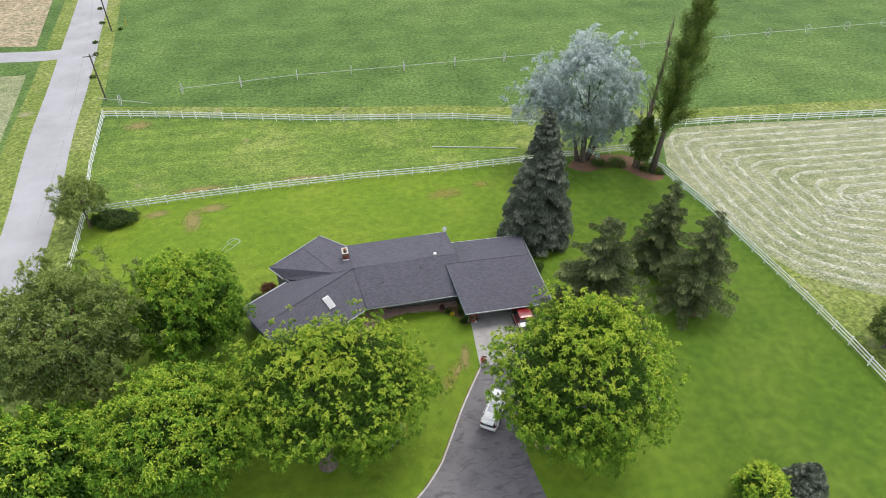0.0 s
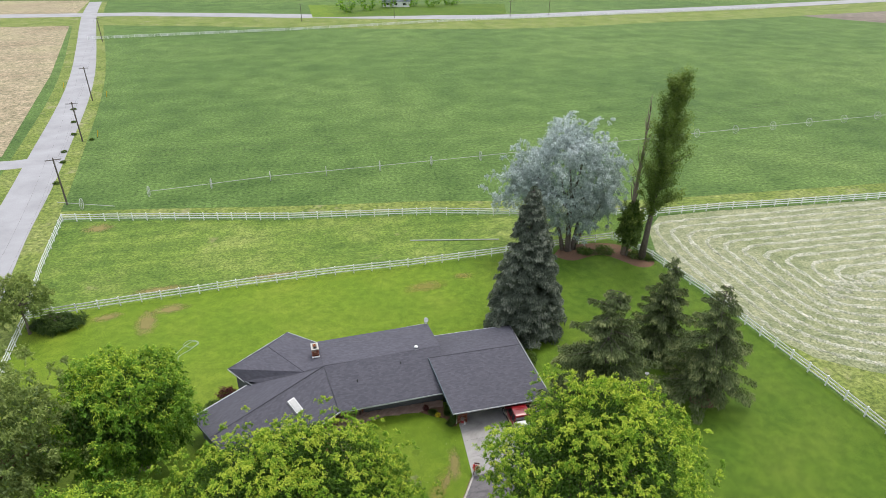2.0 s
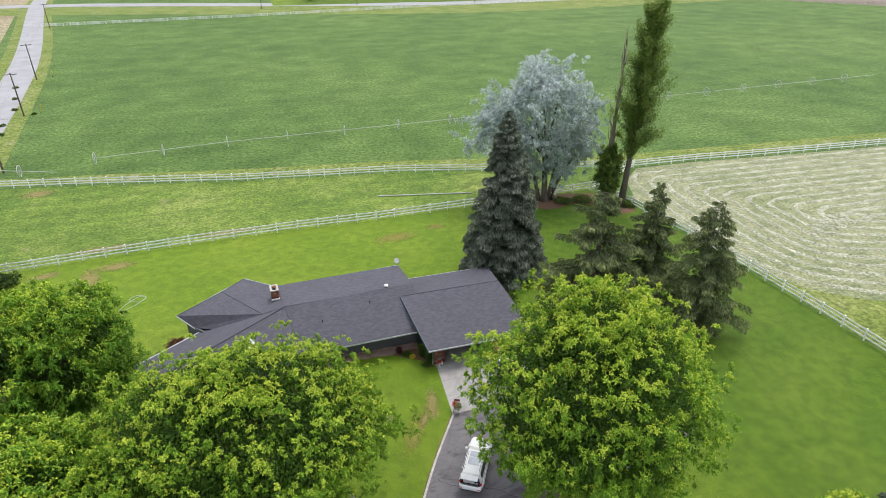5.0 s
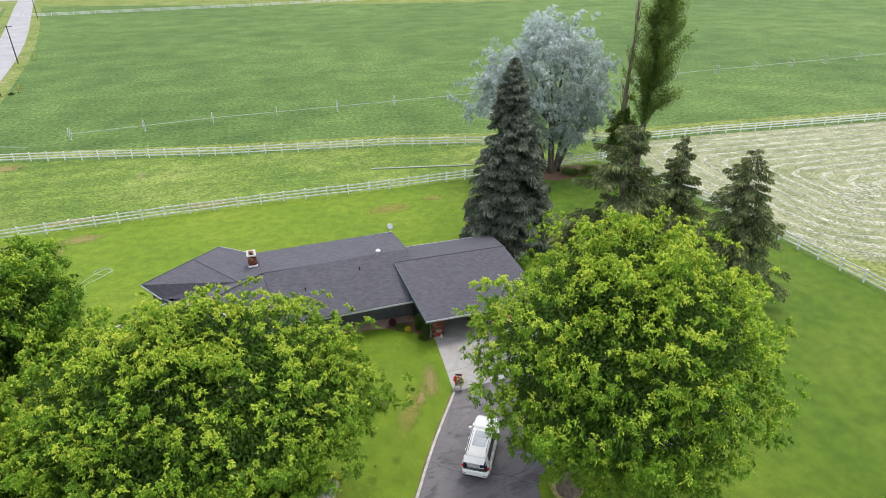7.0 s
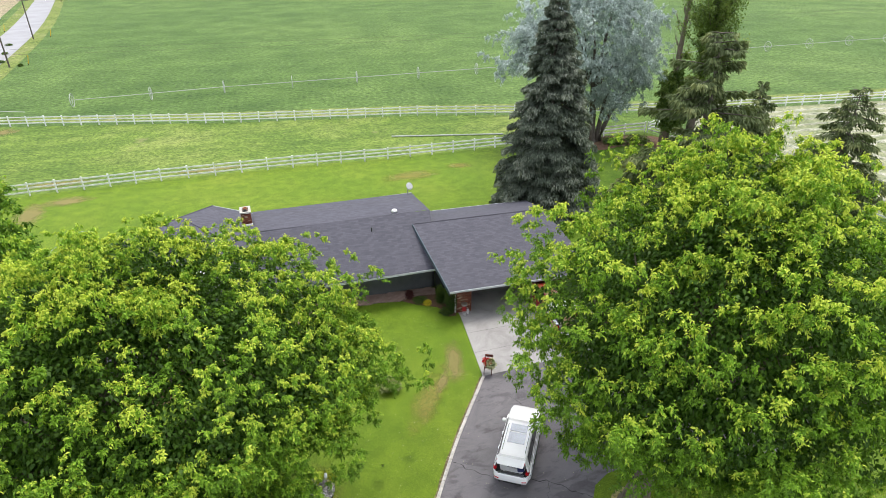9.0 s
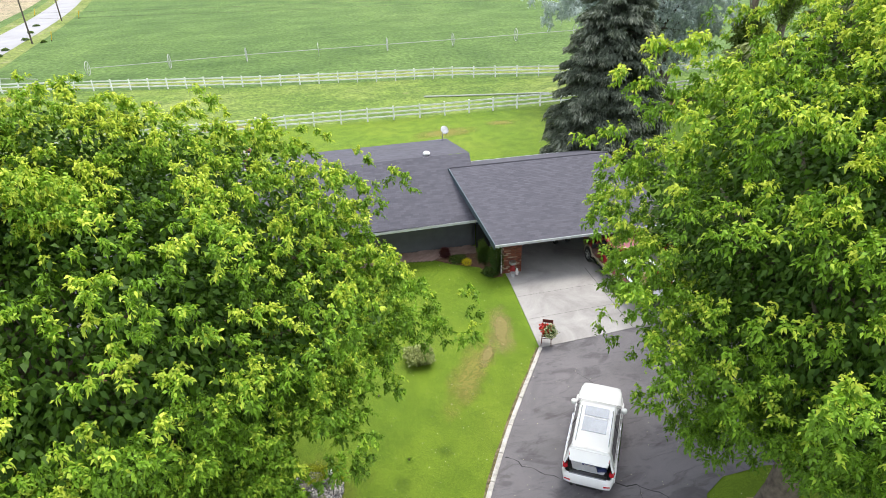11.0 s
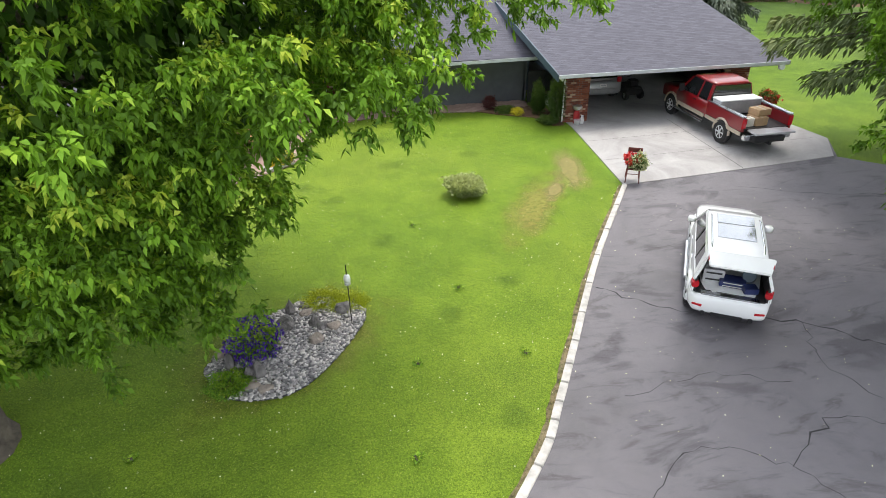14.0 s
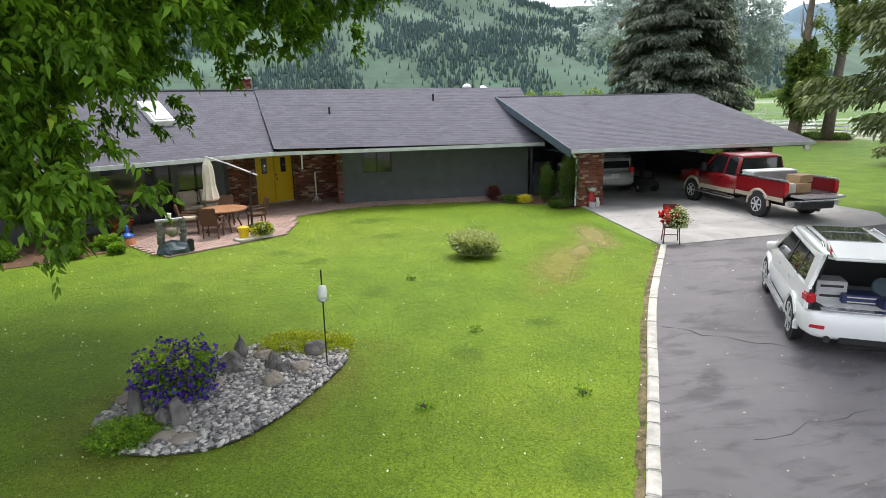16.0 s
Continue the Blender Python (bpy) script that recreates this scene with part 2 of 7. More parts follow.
M_ROOFGLASS = plain("reflective_roof_glass", (0.36, 0.38, 0.40), 0.08, 0.85, 0.1, 2, 1.0)
M_GLASS = plain("window_glass", (0.03, 0.035, 0.04), 0.05, 0, 0.1, 2, 1.0)
M_YELLOW = plain("yellow_door_paint", (0.72, 0.46, 0.01), 0.4, 0, 0.06, 2)
M_CARD = plain("brown_cardboard", (0.42, 0.28, 0.16), 0.85, 0, 0.12, 4)
M_DARKWALL = plain("dark_boards", (0.035, 0.036, 0.04), 0.8, 0, 0.3, 3)
M_BLUE = plain("bright_blue_glaze", (0.03, 0.12, 0.5), 0.2, 0, 0.1, 5)
M_HOSE = plain("pale_green_rubber", (0.35, 0.45, 0.3), 0.6, 0, 0.15, 4)
M_CONIFER = plain("far_conifer_green", (0.045, 0.082, 0.08), 0.9, 0, 0.25, 0.02)
M_HILL = plain("hillside_undergrowth", (0.062, 0.105, 0.075), 0.95, 0, 0.3, 0.012)
# distance haze is painted into this blue base colour
M_FARHILL = plain("haze_tinted_far_forest", (0.10, 0.16, 0.21), 0.95, 0, 0.18, 0.008)
M_BARK = plain("furrowed_grey_bark", (0.15, 0.125, 0.10), 0.95, 0, 0.45, 5, 0, 0.06)
M_REDBARK = plain("reddish_brown_bark", (0.13, 0.075, 0.05), 0.95, 0, 0.4, 5, 0, 0.04)
M_DEADWOOD = plain("bare_dead_wood", (0.22, 0.18, 0.145), 0.95, 0, 0.3, 4)
M_STONE = plain("rough_grey_boulder", (0.16, 0.15, 0.145), 0.9, 0, 0.45, 5, 0, 0.04)
M_MULCH = plain("bark_mulch", (0.16, 0.09, 0.055), 0.95, 0, 0.5, 14, 0, 0.04)
M_TERRA = plain("dark_wicker", (0.11, 0.055, 0.03), 0.75, 0, 0.3, 30, 0, 0.004)
M_CUSHION = plain("beige_cushion_cloth", (0.52, 0.45, 0.36), 0.9, 0, 0.12, 5)
M_TABLE = plain("warm_wood_tabletop", (0.36, 0.17, 0.08), 0.45, 0, 0.25, 6)
M_CANVAS = plain("cream_umbrella_canvas", (0.66, 0.62, 0.54), 0.9, 0, 0.08, 6)
M_REDPAINT = plain("dark_red_enamel", (0.35, 0.02, 0.025), 0.4, 0, 0.15, 6)
M_TERRACOTTA = plain("terracotta_flue", (0.5, 0.2, 0.1), 0.8, 0, 0.15, 6)


def brick_build(nodes, links, bsdf):
    oi = nodes.new("ShaderNodeObjectInfo")
    col = ramp(nodes, links, oi.outputs["Random"], [(0.0, (0.10, 0.028, 0.02)), (0.45, (0.19, 0.056, 0.034)), (0.78, (0.27, 0.095, 0.055)), (0.93, (0.42, 0.30, 0.22))])
    n = noise_of(nodes, links, coord(nodes, links), 22, 4)
    col = mix(nodes, links, 0.6, col, ramp(nodes, links, n, [(0.3, (0.65, 0.65, 0.65)), (0.7, (1.25, 1.25, 1.25))]), "MULTIPLY")
    links.new(col, bsdf.inputs["Base Color"])
    bsdf.inputs["Roughness"].default_value = 0.88
    bump(nodes, links, bsdf, n, 0.5, 0.006)


M_BRICK = material("mixed_red_brick", brick_build)
M_MORTAR = plain("grey_mortar", (0.17, 0.14, 0.125), 0.95, 0, 0.2, 20)


def paver_build(nodes, links, bsdf):
    oi = nodes.new("ShaderNodeNewGeometry")
    col = ramp(nodes, links, oi.outputs["Random Per Island"], [(0.0, (0.32, 0.215, 0.185)), (0.5, (0.37, 0.255, 0.22)), (1.0, (0.42, 0.295, 0.255))])
    n = noise_of(nodes, links, world_coord(nodes, links), 1.2, 5)
    col = mix(nodes, links, 0.6, col, ramp(nodes, links, n, [(0.3, (0.75, 0.75, 0.75)), (0.7, (1.2, 1.2, 1.2))]), "MULTIPLY")
    links.new(col, bsdf.inputs["Base Color"])
    bsdf.inputs["Roughness"].default_value = 0.85


M_PAVER = material("pink_concrete_paver", paver_build)


def pebble_build(nodes, links, bsdf):
    g = nodes.new("ShaderNodeNewGeometry")
    col = ramp(nodes, links, g.outputs["Random Per Island"], [(0.0, (0.10, 0.10, 0.105)), (0.35, (0.25, 0.24, 0.24)), (0.7, (0.42, 0.40, 0.385)), (1.0, (0.64, 0.61, 0.58))])
    links.new(col, bsdf.inputs["Base Color"])
    bsdf.inputs["Roughness"].default_value = 0.75


M_PEBBLE = material("river_pebbles", pebble_build)


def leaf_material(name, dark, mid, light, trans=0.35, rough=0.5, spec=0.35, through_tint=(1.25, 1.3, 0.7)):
    """Leaf colour by each leaf's own value: low ones deep, young shoots pale."""
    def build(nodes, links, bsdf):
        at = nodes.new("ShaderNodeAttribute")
        at.attribute_name = "tone"
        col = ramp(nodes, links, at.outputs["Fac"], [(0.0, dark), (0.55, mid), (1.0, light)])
        links.new(col, bsdf.inputs["Base Color"])
        bsdf.inputs["Roughness"].default_value = rough
        bsdf.inputs["Specular IOR Level"].default_value = spec
        tr = nodes.new("ShaderNodeBsdfTranslucent")
        links.new(mix(nodes, links, 1.0, col, through_tint, "MULTIPLY"), tr.inputs["Color"])
        ms = nodes.new("ShaderNodeMixShader")
        ms.inputs["Fac"].default_value = trans
        links.new(bsdf.outputs["BSDF"], ms.inputs[1])
        links.new(tr.outputs["BSDF"], ms.inputs[2])
        links.new(ms.outputs["Shader"], nodes["Material Output"].inputs["Surface"])
    return material(name, build)


# the dark end also paints the shade inside the crowns
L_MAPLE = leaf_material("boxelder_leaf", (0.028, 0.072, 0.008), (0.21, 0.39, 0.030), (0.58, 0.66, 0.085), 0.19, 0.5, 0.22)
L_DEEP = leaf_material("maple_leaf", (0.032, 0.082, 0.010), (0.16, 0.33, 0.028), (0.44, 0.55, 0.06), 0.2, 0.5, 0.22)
L_LARCH = leaf_material("soft_grey_green_leaf", (0.09, 0.145, 0.038), (0.22, 0.29, 0.08), (0.40, 0.47, 0.16))
L_SILVER = leaf_material("silver_poplar_leaf", (0.26, 0.33, 0.30), (0.50, 0.57, 0.56), (0.76, 0.81, 0.83), 0.25, 0.5, 0.35, (0.95, 1.05, 1.0))
L_POPLAR = leaf_material("poplar_leaf", (0.065, 0.115, 0.02), (0.145, 0.22, 0.045), (0.30, 0.37, 0.1))
L_SPRUCE = leaf_material("blue_spruce_needles", (0.03, 0.046, 0.032), (0.105, 0.132, 0.098), (0.30, 0.33, 0.27), 0.15, 0.65)
L_SPRUCE2 = leaf_material("green_spruce_needles", (0.036, 0.058, 0.02), (0.125, 0.165, 0.062), (0.30, 0.33, 0.14), 0.15, 0.65)
L_SHRUB = leaf_material("shrub_leaf", (0.035, 0.07, 0.015), (0.08, 0.14, 0.03), (0.2, 0.26, 0.07))
L_VARIEG = leaf_material("variegated_leaf", (0.15, 0.2, 0.07), (0.36, 0.4, 0.18), (0.62, 0.64, 0.38))
L_PURPLE = leaf_material("purple_petal", (0.03, 0.008, 0.15), (0.065, 0.018, 0.32), (0.14, 0.05, 0.56), 0.2)
L_RED = leaf_material("red_petal", (0.4, 0.01, 0.02), (0.6, 0.02, 0.03), (0.75, 0.1, 0.08), 0.3)
L_WHITEFL = leaf_material("cream_petal", (0.5, 0.52, 0.3), (0.7, 0.7, 0.5), (0.82, 0.82, 0.7), 0.3)
L_YELLOWFL = leaf_material("yellow_petal", (0.45, 0.4, 0.02), (0.7, 0.6, 0.03), (0.8, 0.75, 0.1), 0.3)
L_BURGUNDY = leaf_material("burgundy_leaf", (0.05, 0.012, 0.015), (0.10, 0.025, 0.03), (0.2, 0.06, 0.05), 0.2)
L_CHART = leaf_material("chartreuse_groundcover", (0.22, 0.28, 0.015), (0.36, 0.42, 0.022), (0.52, 0.54, 0.05), 0.3)
L_GRASS = leaf_material("grass_blade", (0.135, 0.225, 0.013), (0.205, 0.295, 0.02), (0.33, 0.38, 0.06), 0.33)


# ---- mesh helpers ----
class Build:
    """Collects vertices and faces of one mesh."""

    def __init__(self):
        self.v, self.f, self.uv = [], [], []

    def add(self, verts, faces):
        n = len(self.v)
        self.v += [tuple(p) for p in verts]
        self.f += [tuple(n + i for i in f) for f in faces]
        return self

    def box(self, c, s, rz=0.0, m=None):
        hx, hy, hz = s[0] / 2, s[1] / 2, s[2] / 2
        t = m or (Matrix.Translation(c) @ Matrix.Rotation(rz, 4, "Z"))
        pts = [t @ Vector((x, y, z)) for x in (-hx, hx) for y in (-hy, hy) for z in (-hz, hz)]
        return self.add(pts, [(0, 1, 3, 2), (4, 6, 7, 5), (0, 4, 5, 1), (2, 3, 7, 6), (0, 2, 6, 4), (1, 5, 7, 3)])

    def tube(self, pts, radii, sides=8, caps=True):
        pts = [Vector(p) for p in pts]
        rings = []
        for i, p in enumerate(pts):
            d = (pts[min(i + 1, len(pts) - 1)] - pts[max(i - 1, 0)]).normalized()
            a = d.cross(Vector((0, 0, 1)) if abs(d.z) < 0.95 else Vector((1, 0, 0))).normalized()
            b = d.cross(a)
            r = radii[i] if isinstance(radii, (list, tuple)) else radii
            rings.append([p + (a * math.cos(k * 2 * math.pi / sides) + b * math.sin(k * 2 * math.pi / sides)) * r for k in range(sides)])
        faces = [(i * sides + k, i * sides + (k + 1) % sides, (i + 1) * sides + (k + 1) % sides, (i + 1) * sides + k) for i in range(len(pts) - 1) for k in range(sides)]
        if caps:
            faces += [tuple(range(sides))[::-1], tuple((len(pts) - 1) * sides + k for k in range(sides))]
        return self.add([q for r in rings for q in r], faces)

    def lathe(self, profile, c=(0, 0, 0), sides=16):
        n = len(profile)
        pts = [(c[0] + r * math.cos(k * 2 * math.pi / sides), c[1] + r * math.sin(k * 2 * math.pi / sides), c[2] + z) for r, z in profile for k in range(sides)]
        faces = [(i * sides + k, i * sides + (k + 1) % sides, (i + 1) * sides + (k + 1) % sides, (i + 1) * sides + k) for i in range(n - 1) for k in range(sides)]
        faces += [tuple(range(sides))[::-1], tuple((n - 1) * sides + k for k in range(sides))]
        return self.add(pts, faces)

    def prism(self, outline, z0, z1):
        n = len(outline)
        pts = [(x, y, z0) for x, y in outline] + [(x, y, z1) for x, y in outline]
        return self.add(pts, [tuple(range(n))[::-1], tuple(range(n, 2 * n))] + [(i, (i + 1) % n, n + (i + 1) % n, n + i) for i in range(n)])

    def mesh(self, name):
        m = bpy.data.meshes.new(name)
        m.from_pydata(self.v, [], self.f)
        m.validate()
        return m


def finish(mesh, mat, smooth=False):
    mesh.materials.append(mat)
    if smooth:
        mesh.polygons.foreach_set("use_smooth", [True] * len(mesh.polygons))
    return mesh


def bevelled(b, name, width, segments=2):
    """The mesh of a Build with its edges rounded."""
    m = b.mesh(name)
    bm = bmesh.new()
    bm.from_mesh(m)
    bmesh.ops.remove_doubles(bm, verts=bm.verts, dist=1e-5)
    bmesh.ops.recalc_face_normals(bm, faces=bm.faces)
    sharp = [e for e in bm.edges if len(e.link_faces) == 2 and e.calc_face_angle(0) > 0.4]
    bmesh.ops.bevel(bm, geom=sharp, offset=width, segments=segments, affect="EDGES", clamp_overlap=True)
    bm.to_mesh(m)
    bm.free()
    return m


def part(name, b, mat, parent=None, label="", bevel=0.0, smooth=False, kind=""):
    """One mesh object, under a thing or a part."""
    m = b if isinstance(b, bpy.types.Mesh) else (bevelled(b, name, bevel) if bevel else b.mesh(name))
    if not m.materials:
        finish(m, mat, smooth)
    ob = new(name, m)
    ob.parent = parent
    return tagged(ob, label, kind=kind)


def thing(name, label, category, m=None, group="", kind=""):
    ob = new(name)
    ob.empty_display_size = 0.3
    if m is not None:
        ob.matrix_world = m
    return tagged(ob, label, category, group, kind)


def ground_piece(name, outline, z, mat, label, category="ground", thick=0.0, kind="structure"):
    b = Build()
    if thick:
        b.prism(outline, z - thick, z)
    else:
        b.add([(x, y, z) for x, y in outline], [tuple(range(len(outline)))])
    ob = part(name, b, mat)
    return tagged(ob, label, category, kind=kind)


def ribbon(pts, width):
    """Outline of a strip of the given width along a line."""
    left, right = [], []
    for i, p in enumerate(pts):
        a, c = Vector(pts[max(i - 1, 0)]), Vector(pts[min(i + 1, len(pts) - 1)])
        d = (c - a).normalized()
        w = width[i] if isinstance(width, (list, tuple)) else width
        left.append((p[0] - d.y * w / 2, p[1] + d.x * w / 2))
        right.append((p[0] + d.y * w / 2, p[1] - d.x * w / 2))
    return left + right[::-1]


def spline(pts, n=8):
    """A smooth line through points."""
    out = []
    q = [Vector(p) for p in pts]
    q = [2 * q[0] - q[1], *q, 2 * q[-1] - q[-2]]
    for i in range(1, len(q) - 2):
        for k in range(n):
            t = k / n
            out.append(0.5 * ((2 * q[i]) + (-q[i - 1] + q[i + 1]) * t + (2 * q[i - 1] - 5 * q[i] + 4 * q[i + 1] - q[i + 2]) * t * t + (-q[i - 1] + 3 * q[i] - 3 * q[i + 1] + q[i + 2]) * t ** 3))
    return [tuple(p) for p in out] + [tuple(q[-2])]


# ---- the ground, its fields and roads ----
ground_piece("ground", [(-2500, -600), (2500, -600), (2500, 3600), (-2500, 3600)], 0.0, M_FIELD, "wide green crop field on flat valley floor")
ground_piece("lawn", [(-49, 23), (-47.4, 36.4), (-44, 36.5), (-34, 37.4), (-22, 38.2), (-9, 38.6), (1.2, 38.4), (14, 38.8), (25, 39.2), (33.5, 39.5), (36.6, 32.2), (38.3, 22), (39.2, 12), (39.9, 3), (40.3, -5), (40.4, -30), (38, -90), (-70, -90), (-52, -20)], 0.012, M_LAWN, "mown bright green lawn", "lawn")
ground_piece("pasture", [(-51.4, 65.8), (-40.4, 63.9), (-15.2, 58.3), (8.1, 54.9), (21, 51.4), (38.6, 47.4), (45, 45.8), (36, 39), (33.5, 39.5), (25, 39.2), (14, 38.8), (1.2, 38.4), (-9, 38.6), (-22, 38.2), (-34, 37.4), (-44, 36.5), (-47.4, 36.4), (-49.5, 48)], 0.012, M_PADDOCK, "rough grazed pasture between two white fences", "pasture")
ground_piece("field_track", [(-56, 71), (-52, 67.5), (-40, 65.4), (-15, 59.9), (8, 56.5), (21, 53), (45, 47.6), (67, 46.3), (130, 43), (130, 46.5), (67, 50.5), (46, 52), (22, 57.3), (8, 60.6), (-15, 63.8), (-40, 68.5)], 0.014, M_VERGE, "faint mown track along the field edge", "track")
ground_piece("hay_field", [(45.4, 45.2), (56.8, 45), (67, 44), (85, 42.6), (160, 38), (160, -12), (75, -5), (60, -1.6), (50, 1.7), (46.4, 3.8), (42.3, 7.2), (39.6, 14), (39.0, 24), (38.2, 34), (41, 41)], 0.012, M_STUBBLE, "mown hay field of pale stubble", "field")
ground_piece("field_margin", [(39.4, 24), (39.7, 14), (42.4, 7.4), (46.5, 4), (50, 1.9), (60, -1.4), (75, -4.8), (160, -11.8), (160, -90), (38.2, -90), (40.6, -30), (40.5, -5), (40.2, 3), (39.6, 12)], 0.010, M_VERGE, "rough grass margin beside the hay field", "verge")
road = spline([(-44.5, -60), (-50, -10), (-53.2, 28.5), (-58.5, 60), (-63.9, 97), (-79.5, 186), (-116, 340), (-132, 420)], 6)
ground_piece("verge", ribbon(road, [13.5] * len(road)), 0.016, M_VERGE, "dry grassy verge along the country road", "verge")
ground_piece("road", ribbon(road, [4.9 + 0.1 * min(i, 24) for i in range(len(road))]), 0.03, M_ROAD, "pale chip-sealed country road", "road")
ground_piece("west_field", [(-74, 104), (-300, 130), (-420, 480), (-138, 430), (-124, 340), (-90, 190)], 0.02, M_DIRTFIELD, "dry brown field beside the road", "field")
ground_piece("west_meadow", [(-71, 88), (-200, 90), (-190, -40), (-62, -30), (-62, 30), (-66.5, 62)], 0.018, M_STUBBLE, "pale mown meadow beside the road", "meadow")
side = spline([(-64, 99), (-68, 98.3), (-76, 98.2), (-110, 102), (-190, 112)], 6)
ground_piece("side_road", ribbon(side, [13, 10, 8, 7] + [5.6] * (len(side) - 4)), 0.034, M_ROAD, "pale side road meeting the country road", "road")
far = spline([(-330, 372), (-122, 352), (-72, 342), (76, 296), (170, 296), (255, 301), (420, 318)], 6)
ground_piece("far_road", ribbon(far, [15] * len(far)), 0.034, M_ROAD, "pale main road across the valley", "road")
ground_piece("far_verge", ribbon([(p[0], p[1] - 26) for p in far], [34] * len(far)), 0.022, M_VERGE, "dry verge before the main road", "verge")
ground_piece("ploughed_field", [(240, 298), (420, 300), (420, 180), (300, 195), (262, 250)], 0.018, M_PLOUGH, "brown ploughed field in the distance", "field")

# driveway, slab and kerb
kerb_line = spline([(0.05, 0.0), (-2.62, -4.17), (-4.47, -7.45), (-5.4, -9.1), (-6.25, -10.45), (-8.5, -12.85), (-12.5, -15.6), (-20, -19.5)], 6)
drive = [(9.5, 2.45), (0.0, 0.12)] + kerb_line[1:] + [(-22, -26), (-8, -27), (1.5, -18.5), (2.3, -14.9), (1.9, -11.5), (1.95, -10.2), (2.15, -9.2), (2.6, -8.5), (3.5, -8.0), (5.2, -7.9), (7.6, -8.6), (12, -9), (17, -7.2), (14.5, -4.2), (10.5, -1.2), (8.5, 0.75)]
ground_piece("driveway", drive, 0.032, M_ASPHALT, "worn grey asphalt driveway with tar-filled cracks", "driveway")
SLAB = [(0.45, 6.0), (0.02, 0.02), (3.3, 0.28), (8.4, 0.8), (9.5, 2.5), (9.25, 4.3), (9.2, 17.8), (0.45, 17.8)]
ground_piece("carport_slab", SLAB, 0.05, M_CONCRETE, "stained pale concrete carport slab", "slab", 0.05)
b = Build()
for (x0, y0), (x1, y1) in (((4.6, 0.45), (4.7, 6.0)), ((0.35, 4.2), (9.2, 4.6)), ((0.2, 2.2), (9.3, 2.7))):
    b.add([(x0, y0, 0.0535), (x0 + 0.02, y0 - 0.012, 0.0535), (x1 + 0.02, y1 - 0.012, 0.0535), (x1, y1, 0.0535)], [(0, 1, 2, 3)])
tagged(part("slab_joints", b, M_CRACK), "sawn control joints in the concrete slab", "joint", kind="structure")
kerb = thing("kerb", "weathered pale concrete edging along the driveway", "kerb", kind="structure")
for i in range(0, len(kerb_line) - 1, 2):
    seg = [Vector(p) for p in kerb_line[i:i + 3]]
    if len(seg) < 2:
        continue
    seg[-1] = seg[-1] + (seg[-2] - seg[-1]).normalized() * 0.02
    b = Build().prism([(x - 0.0, y) for x, y in ribbon([tuple(s) for s in seg], 0.155)], 0.0, 0.085)
    part("kerb_stone", b, M_KERB, kerb, bevel=0.015)


soil = [(x - 0.11, y + 0.07) for x, y in kerb_line]
ground_piece("soil_strip", ribbon(soil, [0.11 + 0.07 * math.sin(i * 2.1) * math.sin(i * 0.7) for i in range(len(soil))]), 0.02, M_SOIL, "thin strip of bare soil along the kerb", "soil")


def cracks():
    """Tar-filled cracks wandering over the asphalt."""
    rng = random.Random(5)
    b = Build()
    for line, w in (([(-3.25, -5.6), (-1.9, -6.7), (0.3, -7.6), (1.4, -8.4), (2.2, -9.0)], 0.075), ([(-2.2, -11.2), (-0.6, -10.4), (0.8, -10.9), (1.9, -10.2)], 0.05), ([(-5.0, -11.6), (-3.6, -10.6), (-2.2, -11.2), (-1.4, -12.3), (0.2, -12.6)], 0.04),
                    ([(0.6, -7.8), (0.2, -9.2), (0.8, -10.9)], 0.035), ([(3.6, -0.9), (5.8, -1.9), (9.2, -2.8), (13, -4.4)], 0.05), ([(-4.2, -9.2), (-2.4, -8.9), (-0.8, -9.4)], 0.03), ([(-6.5, -12.6), (-4.8, -13.4), (-3.0, -13.1), (-1.2, -14.2)], 0.04), ([(1.0, -2.0), (2.0, -4.2), (4.2, -5.6), (5.6, -7.8)], 0.03)):
        pts = spline(line, 7)
        pts = [(x + rng.uniform(-0.09, 0.09), y + rng.uniform(-0.09, 0.09)) for x, y in pts]
        out = ribbon(pts, [w * 0.5 * rng.uniform(0.2, 1.4) for _ in pts])
        n = len(pts)
        q = [(x, y, 0.0345) for x, y in out]
        b.add(q, [(i, i + 1, 2 * n - 2 - i, 2 * n - 1 - i) for i in range(n - 1)])
    return b


tagged(part("driveway_cracks", cracks(), M_CRACK), "tar-filled cracks across the asphalt", "crack", kind="structure")


def patch(name, x, y, rx, ry, rot, mat, label, z=0.02):
    """A soft-edged patch of turf; its material fades out towards one unit from its middle."""
    n = 24
    b = Build().add([(1.25 * math.cos(k * 2 * math.pi / n), 1.25 * math.sin(k * 2 * math.pi / n), 0) for k in range(n)], [tuple(range(n))])
    ob = part(name, b, mat)
    ob.matrix_world = Matrix.LocRotScale((x, y, z), Euler((0, 0, radians(rot))), (rx, ry, 1))
    return tagged(ob, label, "turf patch", kind="structure")


patch("dry_patch", -32.6, 32.0, 1.6, 3.4, 5, M_WORN, "bare straw-coloured patch in the lawn")
patch("dry_patch", -30.2, 34.6, 2.6, 1.3, 0, M_WORN, "bare straw-coloured patch in the lawn", 0.021)
patch("dry_patch", -37.6, 34.4, 2.2, 1.0, 10, M_WORN, "bare straw-coloured patch in the lawn", 0.022)
patch("dry_patch", 2.5, 32.4, 3.6, 1.6, 5, M_RING, "yellowed patch in the lawn", 0.021)
patch("dry_patch", 8.2, 34.0, 1.8, 1.0, 0, M_RING, "yellowed patch in the lawn", 0.022)
patch("dry_patch", -32.5, 39.8, 4.6, 1.0, 4, M_WORN, "bare earth strip along the pasture fence", 0.023)
